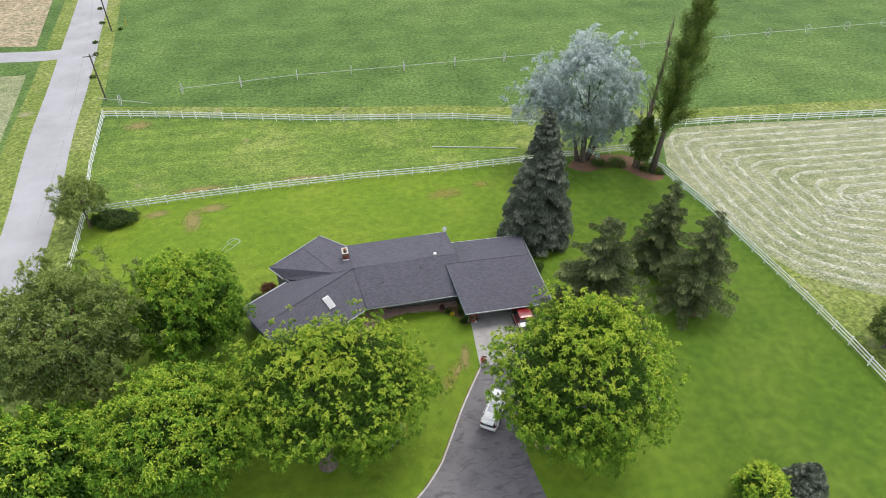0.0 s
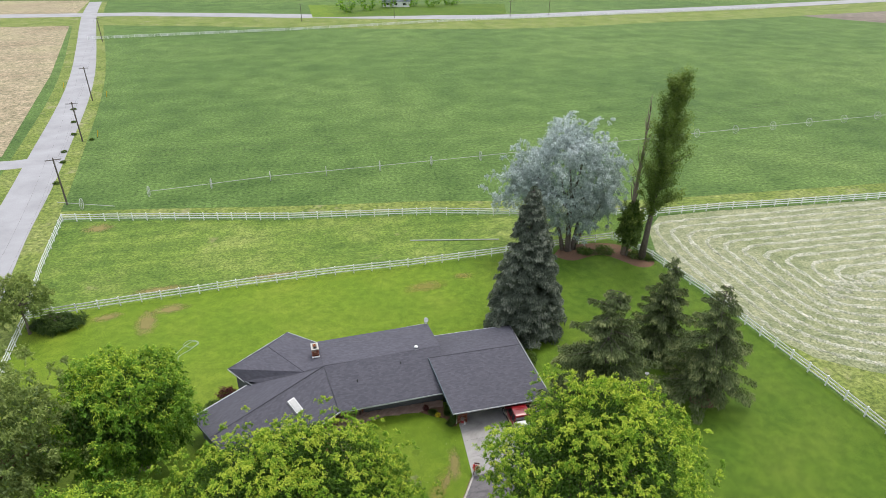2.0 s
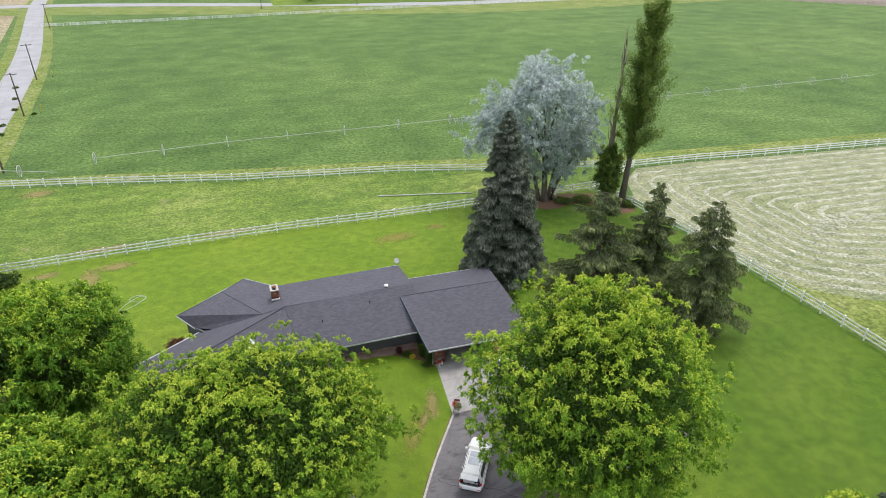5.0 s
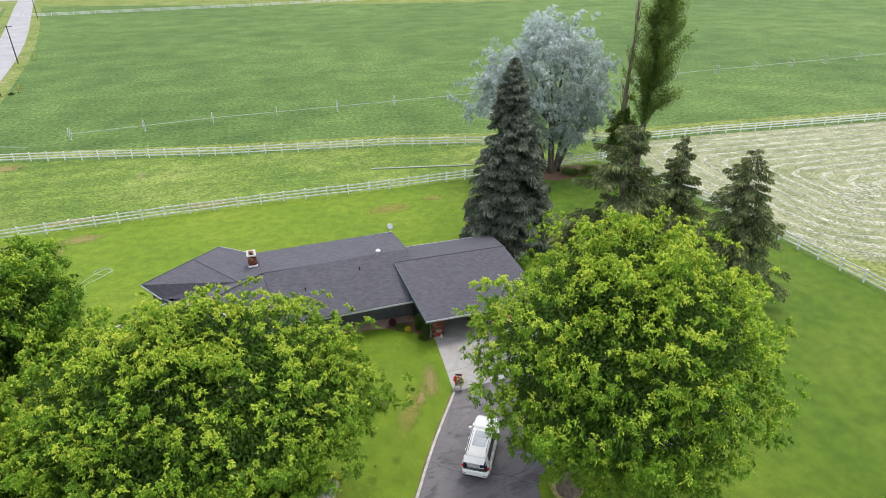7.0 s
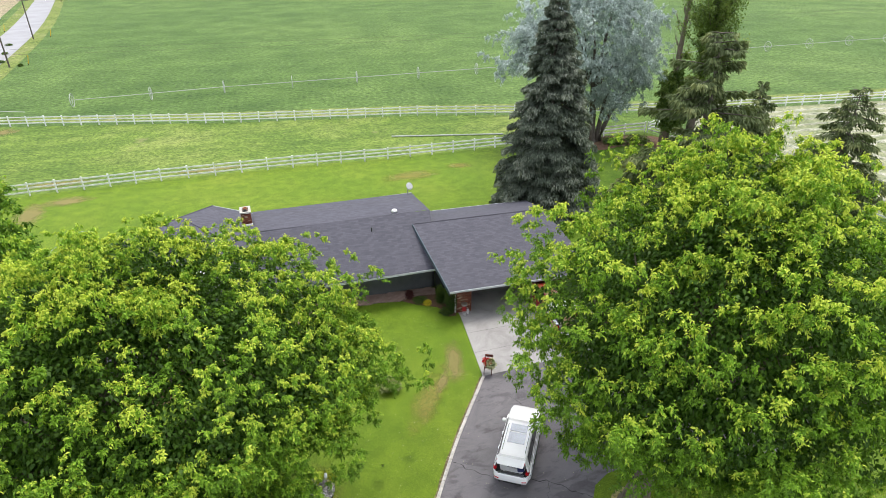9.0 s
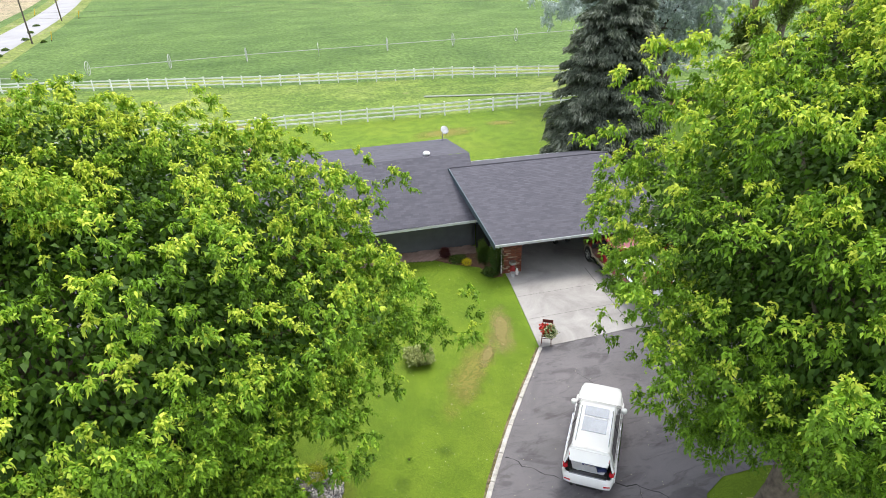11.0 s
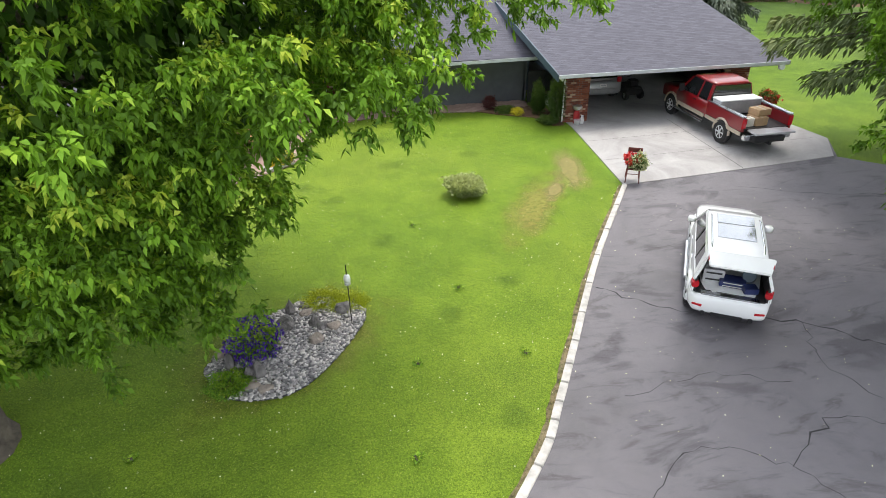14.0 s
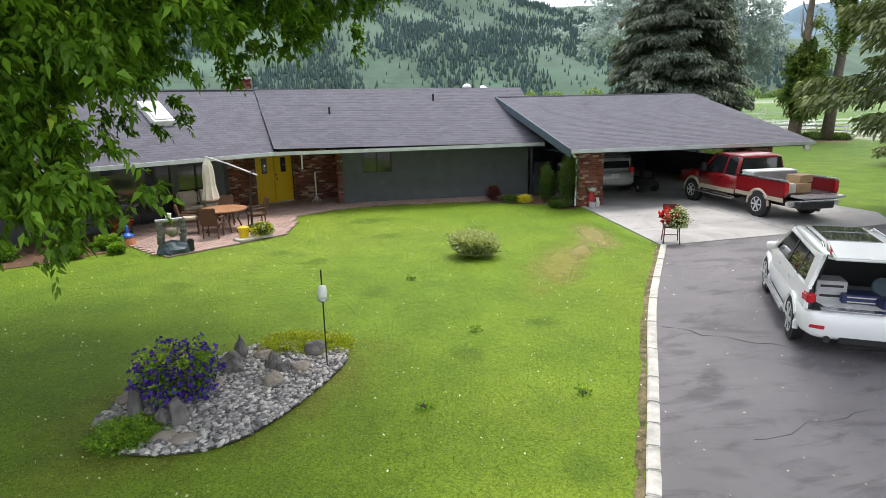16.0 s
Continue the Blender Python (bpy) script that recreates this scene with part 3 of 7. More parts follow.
patch("dry_patch", -17.5, 40.2, 5.2, 0.9, 2, M_WORN, "bare earth strip along the pasture fence", 0.024)
patch("dry_patch", -45.2, 62.0, 2.8, 2.0, 0, M_WORN, "bare earth in the pasture corner", 0.025)
patch("dry_patch", -1.2, 1.7, 0.7, 2.3, -12, M_WORN, "straw-coloured worn turf beside the slab", 0.022)
patch("dry_patch", -2.3, 0.2, 0.35, 1.3, -28, M_WORN, "straw-coloured worn turf beside the slab", 0.024)
patch("dry_patch", -3.3, -0.9, 0.9, 3.0, -30, M_RING, "thin yellowed turf along the kerb", 0.023)
patch("bed_margin", -10.48, -6.3, 3.0, 1.95, 42, M_RING, "yellowed ring of turf round the pebble bed", 0.018)
for i, (x, y, r) in enumerate(((-7.2, 3.4, 0.7), (-9.4, 0.8, 0.5), (-8.1, -2.2, 0.6), (-5.2, -4.8, 0.4), (-12.6, -0.6, 0.7), (-4.4, 3.9, 0.6), (-10.4, 2.0, 0.5), (-6.3, -9.3, 0.5), (-13.6, -9.6, 0.9), (-7.7, 6.1, 0.8), (-11.9, -10.4, 0.8), (-6.9, -5.9, 0.45))):
    patch("lush_patch", x, y, r, r * 0.8, 40 * i, M_LUSH, "darker lush tuft of lawn grass", 0.026 + 0.0006 * i)


def windrows():
    """Raked rows of cut hay in rounds parallel to the field's edges."""
    rng = np.random.default_rng(4)
    b = Build()
    edge = spline([(41.5, 44.5), (39.6, 34), (39.4, 24), (40.0, 14), (42.8, 7.6), (46.8, 4.3), (50.5, 2.2), (60, -1), (75, -4.4), (150, -11)], 14)
    for k in range(13):
        d = 1.3 + 2.05 * k
        lines = [[], []]
        for i in range(1, len(edge) - 1):
            t = (Vector(edge[i + 1]) - Vector(edge[i - 1])).normalized()
            p = Vector(edge[i]) + Vector((-t.y, t.x)) * d
            if p.y < 44.4 - d - 0.045 * (p.x - 45) and p.y > -12:
                lines[0].append((p.x, p.y))
        if not lines[0]:
            continue
        x0 = lines[0][0][0]
        lines[1] = [(x, 44.4 - d - 0.045 * (x - 45)) for x in np.arange(x0 + 0.6, 150, 1.0)]
        for line in (lines[1][::-1] + lines[0],):
            dense = []
            for (ax, ay), (cx, cy) in zip(line, line[1:]):
                m = max(1, int(math.hypot(cx - ax, cy - ay) / 0.6))
                dense += [(ax + (cx - ax) * s / m, ay + (cy - ay) * s / m) for s in range(m)]
            arr = np.array(dense)
            bend = [arr[max(0, i - 4):i + 5].mean(0) for i in range(len(arr))]
            line = [(x + rng.normal(0, 0.09), y + rng.normal(0, 0.09)) for x, y in bend]
            n = len(line)
            q = []
            for i, (x, y) in enumerate(line):
                a, e = Vector(line[max(i - 2, 0)]), Vector(line[min(i + 2, n - 1)])
                t = (e - a).normalized()
                w = 0.36 * rng.uniform(0.5, 1.4)
                h = 0.16 * rng.uniform(0.25, 1.4)
                q += [(x - t.y * w, y + t.x * w, 0.013), (x - t.y * w * 0.35, y + t.x * w * 0.35, h), (x + t.y * w * 0.4, y - t.x * w * 0.4, h * 0.8), (x + t.y * w, y - t.x * w, 0.013)]
            b.add(q, [(4 * i + s, 4 * i + s + 1, 4 * i + s + 5, 4 * i + s + 4) for i in range(n - 1) for s in range(3)])
    return b


tagged(part("hay_windrows", windrows(), M_HAY), "raked rows of pale cut hay on stubble", "hay", kind="stuff")


# ---- leaves by the thousand ----
def quad_cloud(name, quads, tone, mat, parent, label=""):
    """One mesh of loose four-cornered leaves; quads: (n, 4, 3); then n colour values from 0 to 1."""
    n = len(quads)
    m = bpy.data.meshes.new(name)
    m.vertices.add(4 * n)
    m.vertices.foreach_set("co", np.ascontiguousarray(quads, dtype=np.float32).ravel())
    m.loops.add(4 * n)
    m.loops.foreach_set("vertex_index", np.arange(4 * n, dtype=np.int32))
    m.polygons.add(n)
    m.polygons.foreach_set("loop_start", np.arange(0, 4 * n, 4, dtype=np.int32))
    a = m.attributes.new("tone", "FLOAT", "FACE")
    a.data.foreach_set("value", np.clip(tone, 0, 1).astype(np.float32))
    m.materials.append(mat)
    m.update()
    m.validate()
    ob = new(name, m)
    ob.parent = parent
    return tagged(ob, label)


def unit(v):
    return v / np.maximum(np.linalg.norm(v, axis=-1, keepdims=True), 1e-9)


def leaf_quads(rng, base, way, length, width, droop=0.25):
    """Diamond leaves from base points along ways, folded a little along the midrib."""
    n = len(base)
    way = unit(way)
    side = unit(np.cross(way, unit(rng.normal(size=(n, 3)) * 0.7 + np.array([0, 0, 1.0]))))
    up = np.cross(side, way)
    length, width = np.broadcast_to(length, n)[:, None], np.broadcast_to(width, n)[:, None]
    mid = base + way * length * 0.45
    tip = base + way * length - np.array([0, 0, 1]) * length * droop
    return np.stack([base, mid + side * width * 0.5 + up * width * 0.12, tip, mid - side * width * 0.5 + up * width * 0.12], 1)


def crown_leaves(rng, centre, radii, low, clumps, shoots, leaves, size, lump=0.22, gap=0.35, inner=0.45, tip_young=0.8, droop=0.35, fill=19, boughs=(), tuft=0.8):
    """Leaves on shoots on clumps; the clumps gather in rounded tufts over an uneven crown."""
    c = np.array(centre)
    per = 3
    tufts = max(8, clumps // per)
    d = unit(rng.normal(size=(tufts, 3)))
    d[:, 2] = np.where(d[:, 2] < -0.9, -d[:, 2], d[:, 2])
    seedv = rng.uniform(-50, 50, 3)
    # broad swells, and rounded lobes with creases between them
    bumpy = np.array([noise.noise(Vector(p * 2.0 + seedv)) + 1.9 * (abs(noise.noise(Vector(p * 4.2 - seedv))) - 0.42) for p in d])
    rad = np.array(radii)[None, :] * np.ones((tufts, 1))
    rad[:, 2] = np.where(d[:, 2] < 0, low, rad[:, 2])
    depth = inner + (1 - inner) * rng.uniform(0, 1, tufts) ** 0.45
    heart = c + d * np.maximum(rad * (1 + lump * bumpy)[:, None] - tuft * 0.6, 0.1) * depth[:, None]
    keep = np.array([noise.noise(Vector(p * 0.45 + seedv)) for p in heart]) > -gap
    heart, d = heart[keep], d[keep]
    for x, y, z, spread, count in boughs:
        extra = np.array([x, y, z]) + rng.normal(size=(count, 3)) * spread * np.array([1, 1, 0.45])
        heart = np.concatenate([heart, extra])
        d = np.concatenate([d, unit(extra - c)])
    out = unit(d * np.array([1, 1, 0.8]) + np.array([0, 0, 0.45]))
    n = len(heart) * per
    ho = np.repeat(out, per, 0)
    hd = unit(rng.normal(size=(n, 3)) * 0.8 + ho * 0.75)
    girth = np.repeat(rng.uniform(0.6, 1.25, len(heart)), per)
    pos = np.repeat(heart, per, 0) + hd * (tuft * girth * rng.uniform(0.5, 1.0, n))[:, None]
    # shoots radiate from each clump
    sp = np.repeat(pos, shoots, 0)
    so = np.repeat(unit(hd * 0.8 + ho * 0.5), shoots, 0)
    sd = unit(so * 0.9 + rng.normal(size=(n * shoots, 3)) * 0.7 + np.array([0, 0, 0.25]))
    vigour = np.repeat(rng.uniform(0, 1, len(heart)), per)
    # light painted in: tufts facing up get paler leaves, those facing down darker
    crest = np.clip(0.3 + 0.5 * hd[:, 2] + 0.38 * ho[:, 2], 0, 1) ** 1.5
    cl_tone = np.repeat(crest * (0.4 + 0.6 * vigour), shoots)
    reach = rng.uniform(0.5, 1.15, n * shoots) * size * 2.9
    # leaves hang along each shoot
    t = np.tile(np.linspace(0.12, 1.0, leaves), n * shoots)
    lp, ld, lr = np.repeat(sp, leaves, 0), np.repeat(sd, leaves, 0), np.repeat(reach, leaves)
    tone0 = np.repeat(cl_tone, leaves)
    base = lp + ld * (t * lr)[:, None] - np.array([0, 0, 1.0]) * (0.3 * lr * t * t)[:, None]
    way = ld * 0.5 + rng.normal(size=base.shape) * 0.65 + np.array([0, 0, -0.35])
    ln = size * rng.uniform(0.65, 1.2, len(base))
    q = leaf_quads(rng, base, way, ln, ln * rng.uniform(0.42, 0.6, len(base)), droop)
    # young tips are paler, most on the tufts painted as lit
    tone = 0.08 + 0.28 * rng.uniform(0, 1, len(base)) + 0.28 * tone0 + tip_young * 1.15 * (t ** 1.4) * tone0
    # deeper foliage fills the heart of the crown, its shade painted as dark leaf colour
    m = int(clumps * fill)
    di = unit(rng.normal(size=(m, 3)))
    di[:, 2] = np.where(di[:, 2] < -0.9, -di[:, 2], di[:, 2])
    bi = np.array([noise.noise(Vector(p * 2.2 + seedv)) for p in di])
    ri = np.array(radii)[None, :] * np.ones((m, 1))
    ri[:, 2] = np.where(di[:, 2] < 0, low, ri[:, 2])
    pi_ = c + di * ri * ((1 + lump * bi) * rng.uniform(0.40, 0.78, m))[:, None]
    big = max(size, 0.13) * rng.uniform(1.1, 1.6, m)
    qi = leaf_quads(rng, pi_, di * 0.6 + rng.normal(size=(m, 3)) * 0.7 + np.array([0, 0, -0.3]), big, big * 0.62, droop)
    return np.concatenate([q, qi]), np.concatenate([tone, 0.14 * rng.uniform(0, 1, m)]), pos


def limbs(b, foot, fork, targets, r0, rng):
    """Trunk with root flare to the fork, then bent limbs that reach into the crown."""
    foot, fork = Vector(foot), Vector(fork)
    b.tube([foot + Vector((0, 0, -0.1)), foot + Vector((0, 0, 0.18)), foot.lerp(fork, 0.25), foot.lerp(fork, 0.6) + Vector((0.06, 0.03, 0)), fork], [r0 * 1.75, r0 * 1.35, r0 * 1.02, r0 * 0.9, r0 * 0.85], 14)
    for t in targets:
        t = Vector(t)
        mid = fork.lerp(t, 0.45) + Vector((rng.uniform(-0.5, 0.5), rng.uniform(-0.5, 0.5), rng.uniform(0.1, 0.6)))
        b.tube([fork - Vector((0, 0, 0.3)), fork.lerp(mid, 0.5) + Vector((0, 0, 0.15)), mid, mid.lerp(t, 0.55), t], [r0 * 0.6, r0 * 0.5, r0 * 0.38, r0 * 0.22, r0 * 0.05], 7)


def broadleaf(name, label, foot, centre, radii, low, clumps, shoots, leaves, size, mat, r0=0.35, bark=M_BARK, seed=1, lump=0.22, gap=0.35, tip_young=0.8, inner=0.45, fill=19, boughs=(), tuft=0.8, stems=()):
    tree = thing(name, label, "tree", Matrix.Translation(foot))
    rng = np.random.default_rng(seed)
    rr = random.Random(seed)
    local = np.array(centre) - np.array(foot)
    hang = [(x - foot[0], y - foot[1], z - foot[2], w, k) for x, y, z, w, k in boughs]
    q, tone, pos = crown_leaves(rng, local, radii, low, clumps, shoots, leaves, size, lump, gap, inner, tip_young, fill=fill, boughs=hang, tuft=tuft)
    quad_cloud("crown", q, tone, mat, tree)
    b = Build()
    fork = (local[0] * 0.25, local[1] * 0.25, max(1.2, local[2] - low * 0.62))
    pick = pos[rng.choice(len(pos), min(22, len(pos)), replace=False)]
    limbs(b, (0, 0, 0), fork, [tuple(local + (p - local) * 0.68) for p in pick], r0, rr)
    part("trunk", b, bark, tree, smooth=True)
    for dx, dy, z in stems:
        part("trunk", Build().tube([(dx * 0.3, dy * 0.3, -0.1), (dx * 0.42, dy * 0.42, 1.5), (dx * 0.7, dy * 0.7, z * 0.5), (dx * 1.5, dy * 1.4, z)], [r0 * 1.1, r0 * 0.85, r0 * 0.6, r0 * 0.2], 9), bark, tree, smooth=True)
    return tree


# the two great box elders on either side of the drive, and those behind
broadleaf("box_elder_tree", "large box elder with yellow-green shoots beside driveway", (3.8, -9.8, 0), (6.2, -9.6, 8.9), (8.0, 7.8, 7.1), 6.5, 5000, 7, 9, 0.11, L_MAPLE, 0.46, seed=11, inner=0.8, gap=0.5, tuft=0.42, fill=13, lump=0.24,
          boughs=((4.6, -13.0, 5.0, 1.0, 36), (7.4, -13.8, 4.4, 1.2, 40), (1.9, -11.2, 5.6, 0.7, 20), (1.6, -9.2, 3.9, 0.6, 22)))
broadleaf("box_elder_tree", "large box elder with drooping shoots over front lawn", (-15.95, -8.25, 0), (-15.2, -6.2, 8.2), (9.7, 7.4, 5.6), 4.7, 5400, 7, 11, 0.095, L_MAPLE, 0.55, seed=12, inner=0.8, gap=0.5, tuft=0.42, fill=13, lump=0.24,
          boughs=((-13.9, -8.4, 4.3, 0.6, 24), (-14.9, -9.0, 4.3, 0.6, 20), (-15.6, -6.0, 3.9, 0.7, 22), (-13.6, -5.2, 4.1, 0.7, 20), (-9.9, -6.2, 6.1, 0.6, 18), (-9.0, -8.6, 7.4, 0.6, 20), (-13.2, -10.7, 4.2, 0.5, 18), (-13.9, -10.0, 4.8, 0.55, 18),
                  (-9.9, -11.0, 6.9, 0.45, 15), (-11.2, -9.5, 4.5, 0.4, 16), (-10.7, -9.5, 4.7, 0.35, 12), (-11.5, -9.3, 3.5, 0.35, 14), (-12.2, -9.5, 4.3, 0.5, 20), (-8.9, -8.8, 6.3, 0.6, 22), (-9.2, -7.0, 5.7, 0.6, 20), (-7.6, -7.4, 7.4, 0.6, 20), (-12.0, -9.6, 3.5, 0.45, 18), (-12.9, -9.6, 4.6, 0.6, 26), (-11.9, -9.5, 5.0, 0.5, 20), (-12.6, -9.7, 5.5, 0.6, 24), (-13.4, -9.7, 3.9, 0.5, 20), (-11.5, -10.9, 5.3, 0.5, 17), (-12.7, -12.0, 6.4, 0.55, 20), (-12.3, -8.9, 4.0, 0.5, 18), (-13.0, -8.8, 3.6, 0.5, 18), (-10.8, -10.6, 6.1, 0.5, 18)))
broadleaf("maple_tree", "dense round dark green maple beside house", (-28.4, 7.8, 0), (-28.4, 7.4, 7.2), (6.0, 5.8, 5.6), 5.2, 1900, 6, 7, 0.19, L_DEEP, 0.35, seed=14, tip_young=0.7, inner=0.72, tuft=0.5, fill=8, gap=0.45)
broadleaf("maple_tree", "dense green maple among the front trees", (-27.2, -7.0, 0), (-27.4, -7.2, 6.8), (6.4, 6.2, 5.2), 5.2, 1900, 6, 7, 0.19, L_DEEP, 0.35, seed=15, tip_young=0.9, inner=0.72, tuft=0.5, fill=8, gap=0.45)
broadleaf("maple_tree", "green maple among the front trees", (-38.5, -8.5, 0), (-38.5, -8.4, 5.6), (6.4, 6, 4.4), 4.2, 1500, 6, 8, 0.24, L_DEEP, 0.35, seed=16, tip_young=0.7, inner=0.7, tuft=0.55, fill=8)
broadleaf("larch_tree", "tall feathery grey-green larch with reddish trunk", (-38.0, 3.0, 0), (-38.0, 3.2, 8.6), (8.6, 8.0, 7.6), 6.5, 2300, 6, 8, 0.2, L_LARCH, 0.45, M_REDBARK, seed=17, tip_young=0.6, lump=0.3, gap=0.25, fill=5, inner=0.55, tuft=0.7)
broadleaf("birch_tree", "small airy pale-leaved tree by the corner fence", (-45.8, 32.8, 0), (-45.8, 33.0, 4.6), (3.6, 3.6, 3.4), 2.8, 520, 6, 7, 0.2, L_LARCH, 0.14, seed=18, gap=0.15, fill=1)
broadleaf("silver_poplar_tree", "large silver poplar with pale windblown leaves", (25.6, 37.6, 0), (24.6, 38.6, 11.4), (9.3, 6.8, 8.6), 7.6, 3300, 6, 8, 0.19, L_SILVER, 0.34, M_POLE, seed=19, lump=0.26, gap=0.45, tip_young=0.95, inner=0.45, fill=2, tuft=0.7,
          boughs=((25.4, 37.8, 4.4, 1.6, 30), (23.4, 38.6, 5.8, 1.6, 30), (28.2, 37.6, 5.0, 1.8, 40), (16.6, 38.6, 9.6, 1.5, 46), (18.0, 38.8, 12.0, 1.6, 40), (30.5, 37.4, 7.0, 1.6, 40)), stems=((-2.6, 1.0, 9.0), (-1.0, -0.6, 10.0), (1.9, 0.4, 9.5), (3.2, 0.2, 7.0)))
broadleaf("hedge_shrub", "low round dark hedge shrub under the corner tree", (-43.0, 33.4, 0), (-43.0, 33.4, 0.7), (3.6, 2.0, 1.0), 0.6, 500, 6, 7, 0.16, L_SHRUB, 0.1, seed=20, lump=0.15, tip_young=0.3, tuft=0.4)
broadleaf("box_elder_tree", "bushy young tree at the field margin", (43.6, -5.2, 0), (43.6, -5.2, 3.4), (2.6, 2.6, 3.0), 2.8, 480, 6, 7, 0.2, L_LARCH, 0.14, seed=21)
broadleaf("apple_tree", "small yellow-green tree on the side lawn", (19.6, -18.3, 0), (19.6, -18.3, 2.2), (2.2, 2.0, 2.0), 1.6, 420, 6, 7, 0.18, L_MAPLE, 0.12, seed=22, tuft=0.4)


def poplar(name, label, foot, top, width, seed, mat, dead=False):
    """A leaning column of steep branches."""
    tree = thing(name, label, "tree", Matrix.Translation(foot))
    rng = np.random.default_rng(seed)
    f, t = Vector((0, 0, 0)), Vector(top) - Vector(foot)
    b = Build()
    line = [f.lerp(t, s) + Vector((0, 0, 0)) for s in (0, 0.15, 0.4, 0.7, 1)]
    b.tube(line, [0.55, 0.4, 0.3, 0.17, 0.03], 9)
    quads, tones = [], []
    count = 130 if not dead else 46
    for i in range(count):
        s = rng.uniform(0.27 if not dead else 0.3, 0.97)
        a = rng.uniform(0, 2 * math.pi)
        p = f.lerp(t, s)
        spread = width * (0.35 + 1.0 * math.sin(math.pi * min(1, s * 0.92 + 0.06))) * rng.uniform(0.2, 1.25)
        rise = rng.uniform(2.0, 4.2) * (1.1 - 0.6 * s)
        e = p + Vector((math.cos(a) * spread, math.sin(a) * spread, rise)) + (t - f).normalized() * 0.3
        b.tube([p, p.lerp(e, 0.5) + Vector((math.cos(a), math.sin(a), 0)) * 0.15, e], [0.06, 0.035, 0.01], 5)
        if dead:
            continue
        n = 430
        u = rng.uniform(0.15, 1.05, n)
        base = np.array(p)[None] + (np.array(e) - np.array(p))[None] * u[:, None] + rng.normal(size=(n, 3)) * np.array([0.24, 0.24, 0.4])
        ln = 0.2 * rng.uniform(0.7, 1.2, n)
        quads.append(leaf_quads(rng, base, rng.normal(size=(n, 3)) + np.array([0.4, 0, 0.2]), ln, ln * 0.75, 0.2))
        tones.append(0.1 + 0.5 * rng.uniform(0, 1, n) + 0.4 * rng.uniform(0, 1) * u)
    if quads:
        quad_cloud("crown", np.concatenate(quads), np.concatenate(tones), mat, tree)
    part("trunk", b, M_DEADWOOD if dead else M_POLE, tree, smooth=True)
    return tree


poplar("lombardy_poplar_tree", "tall leaning dark green Lombardy poplar", (35.0, 32.7, 0), (34.4, 30.0, 26.0), 2.3, 31, L_POPLAR)
poplar("dead_poplar_tree", "bare grey half-dead poplar beside the tall poplar", (33.2, 34.6, 0), (33.6, 34.2, 22.3), 0.8, 32, L_POPLAR, True)
broadleaf("poplar_sapling", "bushy green suckers at the dead poplar's foot", (33.3, 34.0, 0), (33.3, 34.0, 5.2), (1.5, 1.5, 4.6), 4.8, 190, 8, 9, 0.26, L_POPLAR, 0.15, M_POLE, seed=33)


def spruce(name, label, foot, height, radius, seed, mat, dens=1.0, droop=0.25, bare=0.04, taper=0.78):
    """Whorls of drooping boughs, each with rows of needle sprays."""
    tree = thing(name, label, "tree", Matrix.Translation(foot))
    rng = np.random.default_rng(seed)
    b = Build()
    b.tube([(0, 0, -0.1), (0, 0, height * 0.3), (0, 0, height * 0.97)], [radius * 0.085 + 0.08, radius * 0.06 + 0.05, 0.02], 9)
    quads, tones = [], []
    full = dens > 0.85
    z = height * bare + 0.15
    while z < height * 0.985:
        s = z / height
        reach = radius * (1 - s) ** taper * min(1.0, 0.72 + s * 4) + 0.12
        for j in range(3 if full else 2):
            a = rng.uniform(0, 2 * math.pi)
            L = reach * (rng.uniform(0.78, 1.1) if full else rng.uniform(0.45, 1.25))
            n = max(10, int(dens * (22 + (95 if full else 150) * L)))
            u = rng.uniform(0.02, 1, n) ** (0.4 if full else 0.6)
            lift = 0.28 * L * (s - 0.15)
            cx, cy = math.cos(a), math.sin(a)
            px, pz = u * L, z + lift * u - droop * L * u ** 2 + 0.14 * L * np.maximum(0, u - 0.75)
            w = (0.3 if full else 0.2) * L * (1 - u * 0.7) + 0.12
            off = rng.uniform(-1, 1, n) * w
            # side twigs hang in curtains from the bough
            hang = rng.uniform(0, 1, n) ** 1.5 * (0.45 if full else 0.5) * (0.4 + 0.6 * (1 - s))
            base = np.stack([cx * px - cy * off, cy * px + cx * off, pz - 0.10 * np.abs(off) - hang], 1)
            way = np.stack([cx * 0.7 - cy * off / w * 0.7, cy * 0.7 + cx * off / w * 0.7, -0.5 - 0.6 * hang + 0.2 * rng.normal(size=n)], 1) + rng.normal(size=(n, 3)) * 0.25
            ln = (0.17 + 0.12 * rng.uniform(0, 1, n)) * (0.6 + 0.4 * min(1, L / 1.5))
            quads.append(leaf_quads(rng, base, way, ln, ln * 0.4, 0.25))
            # bough tips paler, hanging twigs less so
            tones.append(0.12 + 0.36 * rng.uniform(0, 1, n) + 0.7 * u ** 4 * rng.uniform(0.2, 1) * (1 - 0.7 * hang))
            if L > 0.5:
                b.tube([(0, 0, z), (cx * L * 0.5, cy * L * 0.5, z + lift * 0.5 - droop * L * 0.25), (cx * L * 0.92, cy * L * 0.92, z + lift * 0.92 - droop * L * 0.84)], [0.035, 0.022, 0.006], 4, False)
        z += (0.075 if full else 0.12) * (0.6 + 0.8 * rng.uniform()) * (1 + 0.6 * s) * (1 if height > 5 else 0.7)
    quad_cloud("foliage", np.concatenate(quads), np.concatenate(tones), mat, tree)
    part("trunk", b, M_POLE, tree, smooth=True)
    return tree


